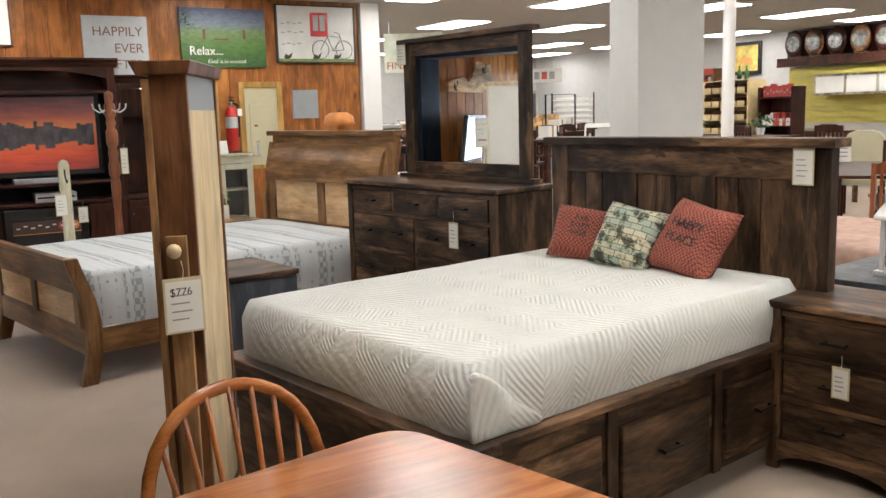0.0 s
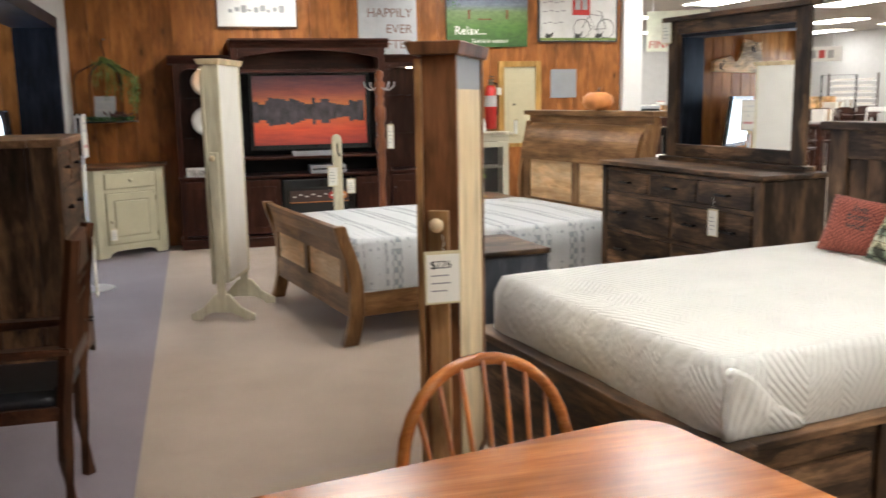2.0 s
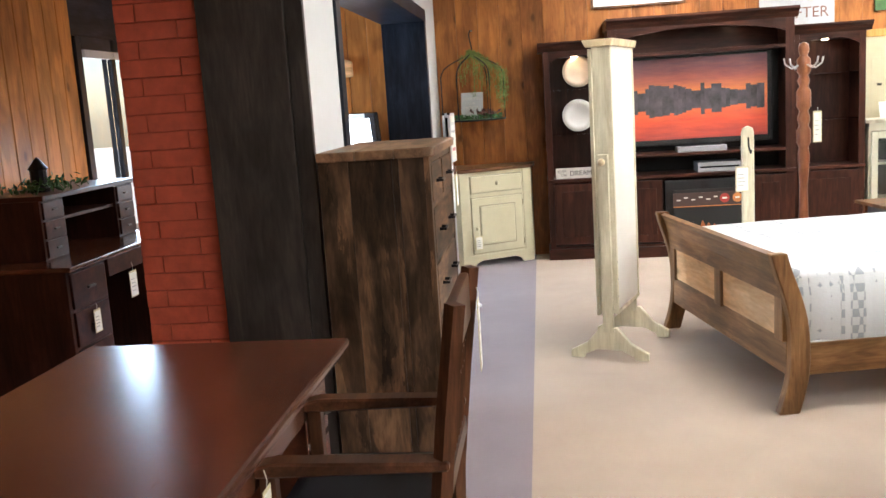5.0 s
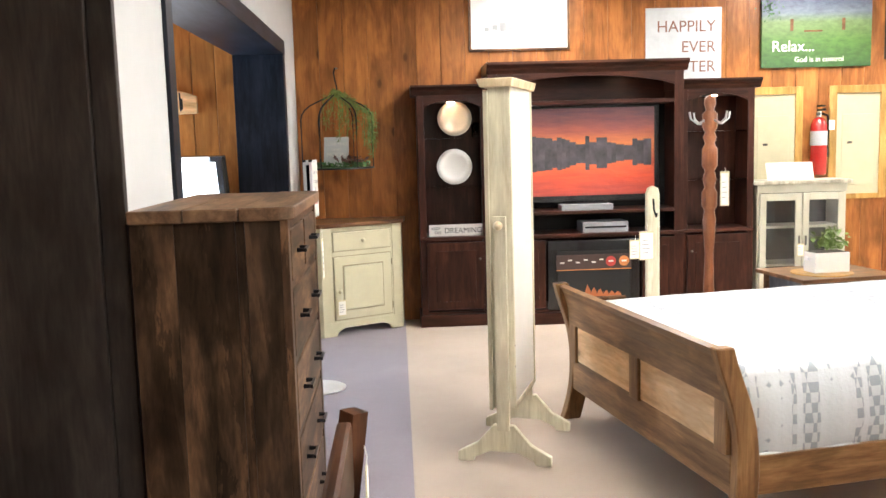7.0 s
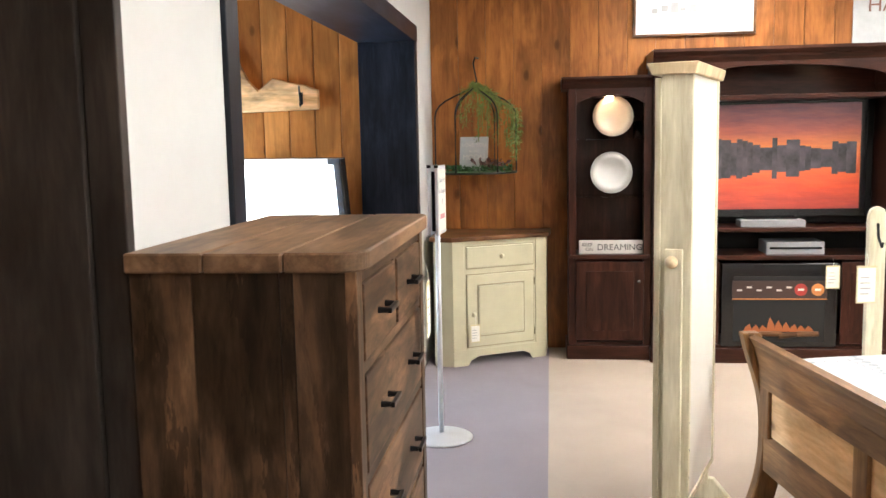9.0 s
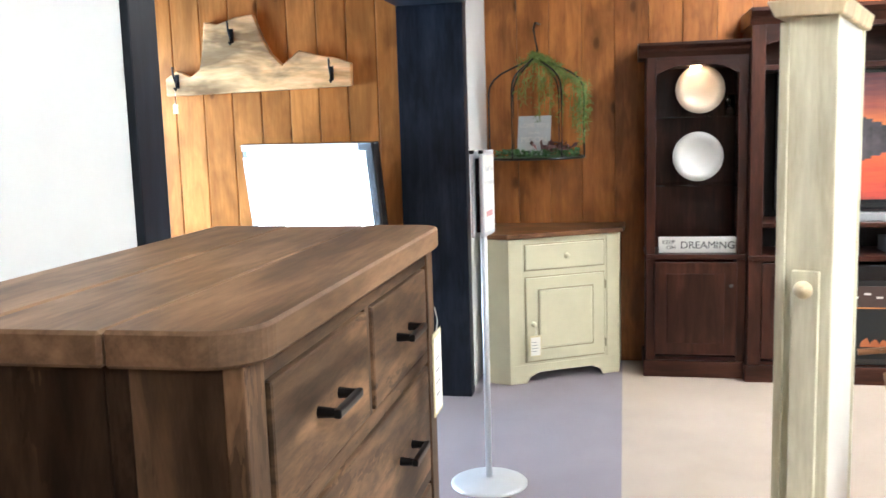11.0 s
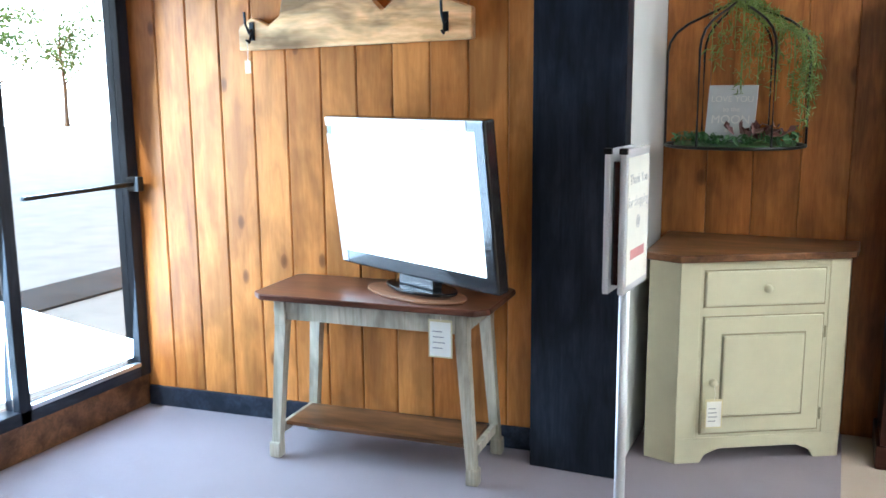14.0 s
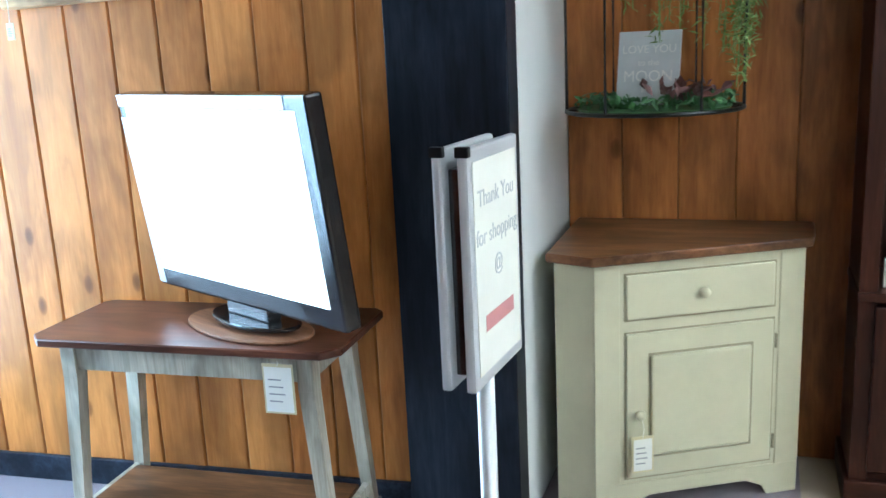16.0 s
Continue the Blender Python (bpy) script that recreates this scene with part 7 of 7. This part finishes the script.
for sx in (-0.16, 0.16):
    for sy in (-0.16, 0.16):
        bx(acr, "corner_post", WHITE, sx - 0.011, sx + 0.011, sy - 0.011, sy + 0.011, 0.025, 0.29, 0.002)
for sx in (-0.16, 0.16):
    bx(acr, "pane", GLASS, sx - 0.002, sx + 0.002, -0.147, 0.147, 0.03, 0.285, 0.0)
part("roof", prism([(-0.21, 0.29), (0.21, 0.29), (0.21, 0.31), (0.09, 0.37), (0.09, 0.43), (0.11, 0.44), (0.0, 0.52), (-0.11, 0.44), (-0.09, 0.43), (-0.09, 0.37), (-0.21, 0.31)], -0.19, 0.19, "y", 0.003), WHITE, acr)
stuff("greenery", leaf_cloud([(rng.gauss(0, 0.06), rng.gauss(0, 0.06), 0.04 + abs(rng.gauss(0.02, 0.03))) for k in range(60)], 0.03, rng, 0.5), LEAF_D, acr)
dl = thing("doily", "grey lace doily on the side table", "cloth", 4.78, 2.50, 0.62)
part("lace", lathe([(0.10, 0.0), (0.12, 0.004), (0.05, 0.012), (0.002, 0.01)], 18), GALV, dl)

# sign, office corner and back wall
fin = thing("hanging_sign", "pale hanging sign with red lettering", "sign", 6.86, 12.0, 0, -32)
bx(fin, "board", plain("pale_green_sign", (0.62, 0.66, 0.55), 0.5), 0, 0.86, -0.01, 0.01, 2.10, 2.66, 0.003)
lettering(fin, "letters", "FINANCING", 0.15, RED_INK, pose(0.03, -0.012, 2.15, 90), "LEFT", 0.001)
part("emblem", cyl((0.43, -0.014, 2.47), (0.43, -0.011, 2.47), 0.10, 0.10, 20), GOLDEN, fin)
for x in (0.08, 0.78):
    part("hanger", cyl((x, 0, 2.66), (x, 0, CEIL), 0.004, 0.004, 6), CHROME, fin)
plain_table(7.2, 12.9, 0, 1.4, 0.7, 1.0, BLACK_PL, "black office counter with equipment", name="office_desk")
pr = thing("printer", "black office printer with white paper trays", "printer", 7.25, 12.9, 1.0)
bx(pr, "body", BLACK_PL, -0.25, 0.25, -0.2, 0.2, 0, 0.28, 0.02)
bx(pr, "paper_tray", WHITE, -0.2, 0.2, -0.3, -0.2, 0.08, 0.10, 0.004)
bx(pr, "scanner_lid", SILVER, -0.25, 0.25, -0.2, 0.2, 0.285, 0.33, 0.01)
mon = thing("monitor", "white backed computer monitor", "monitor", 6.85, 12.95, 1.0, 20)
bx(mon, "panel", WHITE, -0.25, 0.25, -0.02, 0.02, 0.14, 0.46, 0.008)
bx(mon, "foot", SILVER, -0.1, 0.1, -0.08, 0.08, 0, 0.02, 0.004)
bx(mon, "stem", SILVER, -0.02, 0.02, 0.02, 0.035, 0.02, 0.2, 0.002)
wc2 = thing("small_cabinet", "small white painted cabinet", "cabinet", 4.75, 7.6, 0, 0)
bx(wc2, "body", WHITE, -0.25, 0.25, -0.2, 0.2, 0.0, 0.92, 0.005)
bx(wc2, "top", WHITE, -0.28, 0.28, -0.23, 0.23, 0.92, 0.945, 0.004)
bx(wc2, "door", CHINA, -0.22, 0.22, -0.213, -0.2, 0.1, 0.88, 0.004)
hb = thing("hanging_sign", "white hanging sign with dark lettering bars", "sign", 11.0, 14.2, 0, -35)
bx(hb, "board", CHINA, -0.75, 0.75, -0.01, 0.01, 2.02, 2.28, 0.003)
for k in range(9):
    bx(hb, "letter_bar", RED_INK if k % 4 == 3 else GREY_INK, -0.65 + 0.145 * k, -0.55 + 0.145 * k, -0.013, -0.011, 2.08, 2.22, 0.0)
for x in (-0.6, 0.6):
    part("hanger", cyl((x, 0, 2.28), (x, 0, CEIL), 0.004, 0.004, 6), CHROME, hb)
fp = thing("framed_picture", "black framed dark photograph", "picture", 14.4, 18.98, 0)
bx(fp, "frame", BLACK_PL, -0.4, 0.4, -0.03, 0, 2.05, 2.65, 0.01)
bx(fp, "photo", GREY_INK, -0.32, 0.32, -0.036, -0.03, 2.13, 2.57, 0.0)
wn1 = thing("window_2", "interior office window in the back wall", "window", kind="structure")
bx(wn1, "window_frame", GREYWASH, 13.6, 15.0, 18.95, 18.99, 1.0, 2.0, 0.005)
for k in range(2):
    bx(wn1, "pane", SLATE, 13.68 + k * 0.66, 14.28 + k * 0.66, 18.94, 18.95, 1.08, 1.92, 0.0)
tr = thing("paper_rack", "rack of white catalogue trays", "rack", 13.4, 15.6, 0, -40)
for x in (-0.45, 0.45):
    bx(tr, "side", CHERRY_Z, x - 0.015, x + 0.015, -0.15, 0.15, 0, 1.85, 0.003)
for k in range(8):
    bx(tr, "tray", WHITE, -0.43, 0.43, -0.15, 0.12, 0.85 + k * 0.12, 0.87 + k * 0.12, 0.002)
    bx(tr, "paper_ream", PAPER, -0.38 + 0.02 * (k % 3), 0.36, -0.17, 0.10, 0.872 + k * 0.12, 0.905 + k * 0.12, 0.002)
for x, y, z, s, mt in ((10.7, 13.4, 1.10, 0.30, BLONDE), (11.15, 13.35, 1.10, 0.24, PAPER), (12.3, 15.1, 1.10, 0.34, BLONDE), (12.9, 15.2, 1.10, 0.26, CHINA), (9.0, 10.9, 1.08, 0.2, PAPER)):
    b = thing("carton", "cardboard carton on a table" if mt is BLONDE else "pale box on a table", "box", x, y, z, 15, "boxes on tables")
    bx(b, "box_body", mt, -s / 2, s / 2, -s / 2, s / 2, 0, s * 0.9, 0.005)
    bx(b, "tape", GOLDEN, -0.02, 0.02, -s / 2 - 0.001, -s / 2, 0, s * 0.9, 0.0)
for x, y, z in ((10.5, 9.3, 1.08), (10.7, 8.4, 1.08)):
    g = thing("potted_plant", "small green potted plant on a tall table", "plant", x, y, z, 0, "plants on tables")
    part("pot", lathe([(0.05, 0), (0.07, 0.10), (0.06, 0.10), (0.002, 0.09)], 14), CHINA, g)
    stuff("leaves", leaf_cloud([(rng.gauss(0, 0.07), rng.gauss(0, 0.07), 0.12 + abs(rng.gauss(0.05, 0.05))) for k in range(60)], 0.035, rng, 0.5), LEAF_D, g)
pf = thing("framed_picture", "gold framed print high on the white column", "picture", 5.03, 4.497, 0, -9.5)
bx(pf, "frame", GOLDEN, -0.19, 0.19, -0.02, 0.002, 2.30, 2.58, 0.005)
bx(pf, "print", GREY_INK, -0.16, 0.16, -0.024, -0.02, 2.33, 2.55, 0.0)

dark_chair(7.3, 4.35, -70, 1.0, TURNED, "brown wooden slat-back dining chair")


def sideboard(x, y, rz, w, h, mt, label):
    s = thing("sideboard", label, "sideboard", x, y, 0, rz)
    bx(s, "body", mt, -w / 2, w / 2, -0.22, 0.22, 0.08, h - 0.03, 0.005)
    bx(s, "top", mt, -w / 2 - 0.03, w / 2 + 0.03, -0.25, 0.25, h - 0.03, h, 0.006)
    n = max(2, round(w / 0.5))
    for k in range(n):
        a = -w / 2 + w * k / n
        d = bx(s, "door", mt, a + 0.015, a + w / n - 0.015, -0.235, -0.222, 0.12, h - 0.06, 0.006)
        bx(d, "pull", BRASS, a + w / n - 0.06, a + w / n - 0.045, -0.25, -0.235, h * 0.5, h * 0.5 + 0.08, 0.003)
    for sx in (-1, 1):
        bx(s, "foot", mt, sx * (w / 2 - 0.06) - 0.03, sx * (w / 2 - 0.06) + 0.03, -0.2, 0.2, 0, 0.08, 0.003)


sideboard(9.6, 15.6, 5, 1.8, 1.15, CHERRY_X, "dark wooden sideboard in the back of the showroom")
sideboard(11.6, 16.6, -10, 1.6, 1.25, BLACK_PL, "black painted sideboard in the back of the showroom")
sideboard(8.2, 14.4, 15, 1.3, 1.1, CHERRY_X, "dark wooden sideboard in the back of the showroom")
sideboard(7.0, 15.4, 0, 1.2, 1.5, CHINA, "tall white painted cabinet in the back")
hv = thing("clothes_rail", "black metal rail frame", "rack", 10.3, 12.2, 0, -30)
part("frame", tube([(-0.25, 0, 0), (-0.25, 0, 1.75), (0.25, 0, 1.75), (0.25, 0, 0)], 0.015, 8), BLACK, hv)
part("foot_bar", tube([(-0.25, -0.2, 0.016), (-0.25, 0.2, 0.016)], 0.015, 8), BLACK, hv)
part("foot_bar", tube([(0.25, -0.2, 0.016), (0.25, 0.2, 0.016)], 0.015, 8), BLACK, hv)
rng = random.Random(44)
for k in range(26):
    x, y = ((9.6, 15.6, 1.15), (11.6, 16.6, 1.25), (8.2, 14.4, 1.10))[k % 3][:2]
    z = (1.15, 1.25, 1.10)[k % 3]
    s = rng.uniform(0.10, 0.26)
    px = x - 0.65 + 1.25 * (k // 3) / 9
    b = thing("display_item", ("pale boxed item on a sideboard", "dark boxed item on a sideboard", "tan boxed item on a sideboard")[k % 3 if k % 2 else 0], "box", px, y + rng.uniform(-0.05, 0.05), z, rng.uniform(-20, 20), "items on sideboards")
    bx(b, "item_body", (PAPER, BLACK_PL, BLONDE)[k % 3 if k % 2 else 0], -0.06, 0.06, -0.06, 0.06, 0, s, 0.006)
    bx(b, "item_lid", (GREY_INK, GALV, RED_INK)[rng.randrange(3)], -0.055, 0.055, -0.055, 0.055, s, s + 0.012, 0.003)
for k in range(3):
    wb = thing("bench", "white wooden bench frame on the showroom floor", "bench", 9.2 + 0.7 * k, 9.6 + 0.8 * k, 0, -35 + 10 * k)
    bx(wb, "seat", WHITE, -0.5, 0.5, -0.18, 0.18, 0.9, 0.94, 0.006)
    for sx in (-0.44, 0.44):
        bx(wb, "leg", WHITE, sx - 0.025, sx + 0.025, -0.15, 0.15, 0, 0.9, 0.004)
    part("rail", tube([(-0.44, 0.16, 0.94), (-0.42, 0.16, 1.25), (0.42, 0.16, 1.25), (0.44, 0.16, 0.94)], 0.015, 8), WHITE, wb)
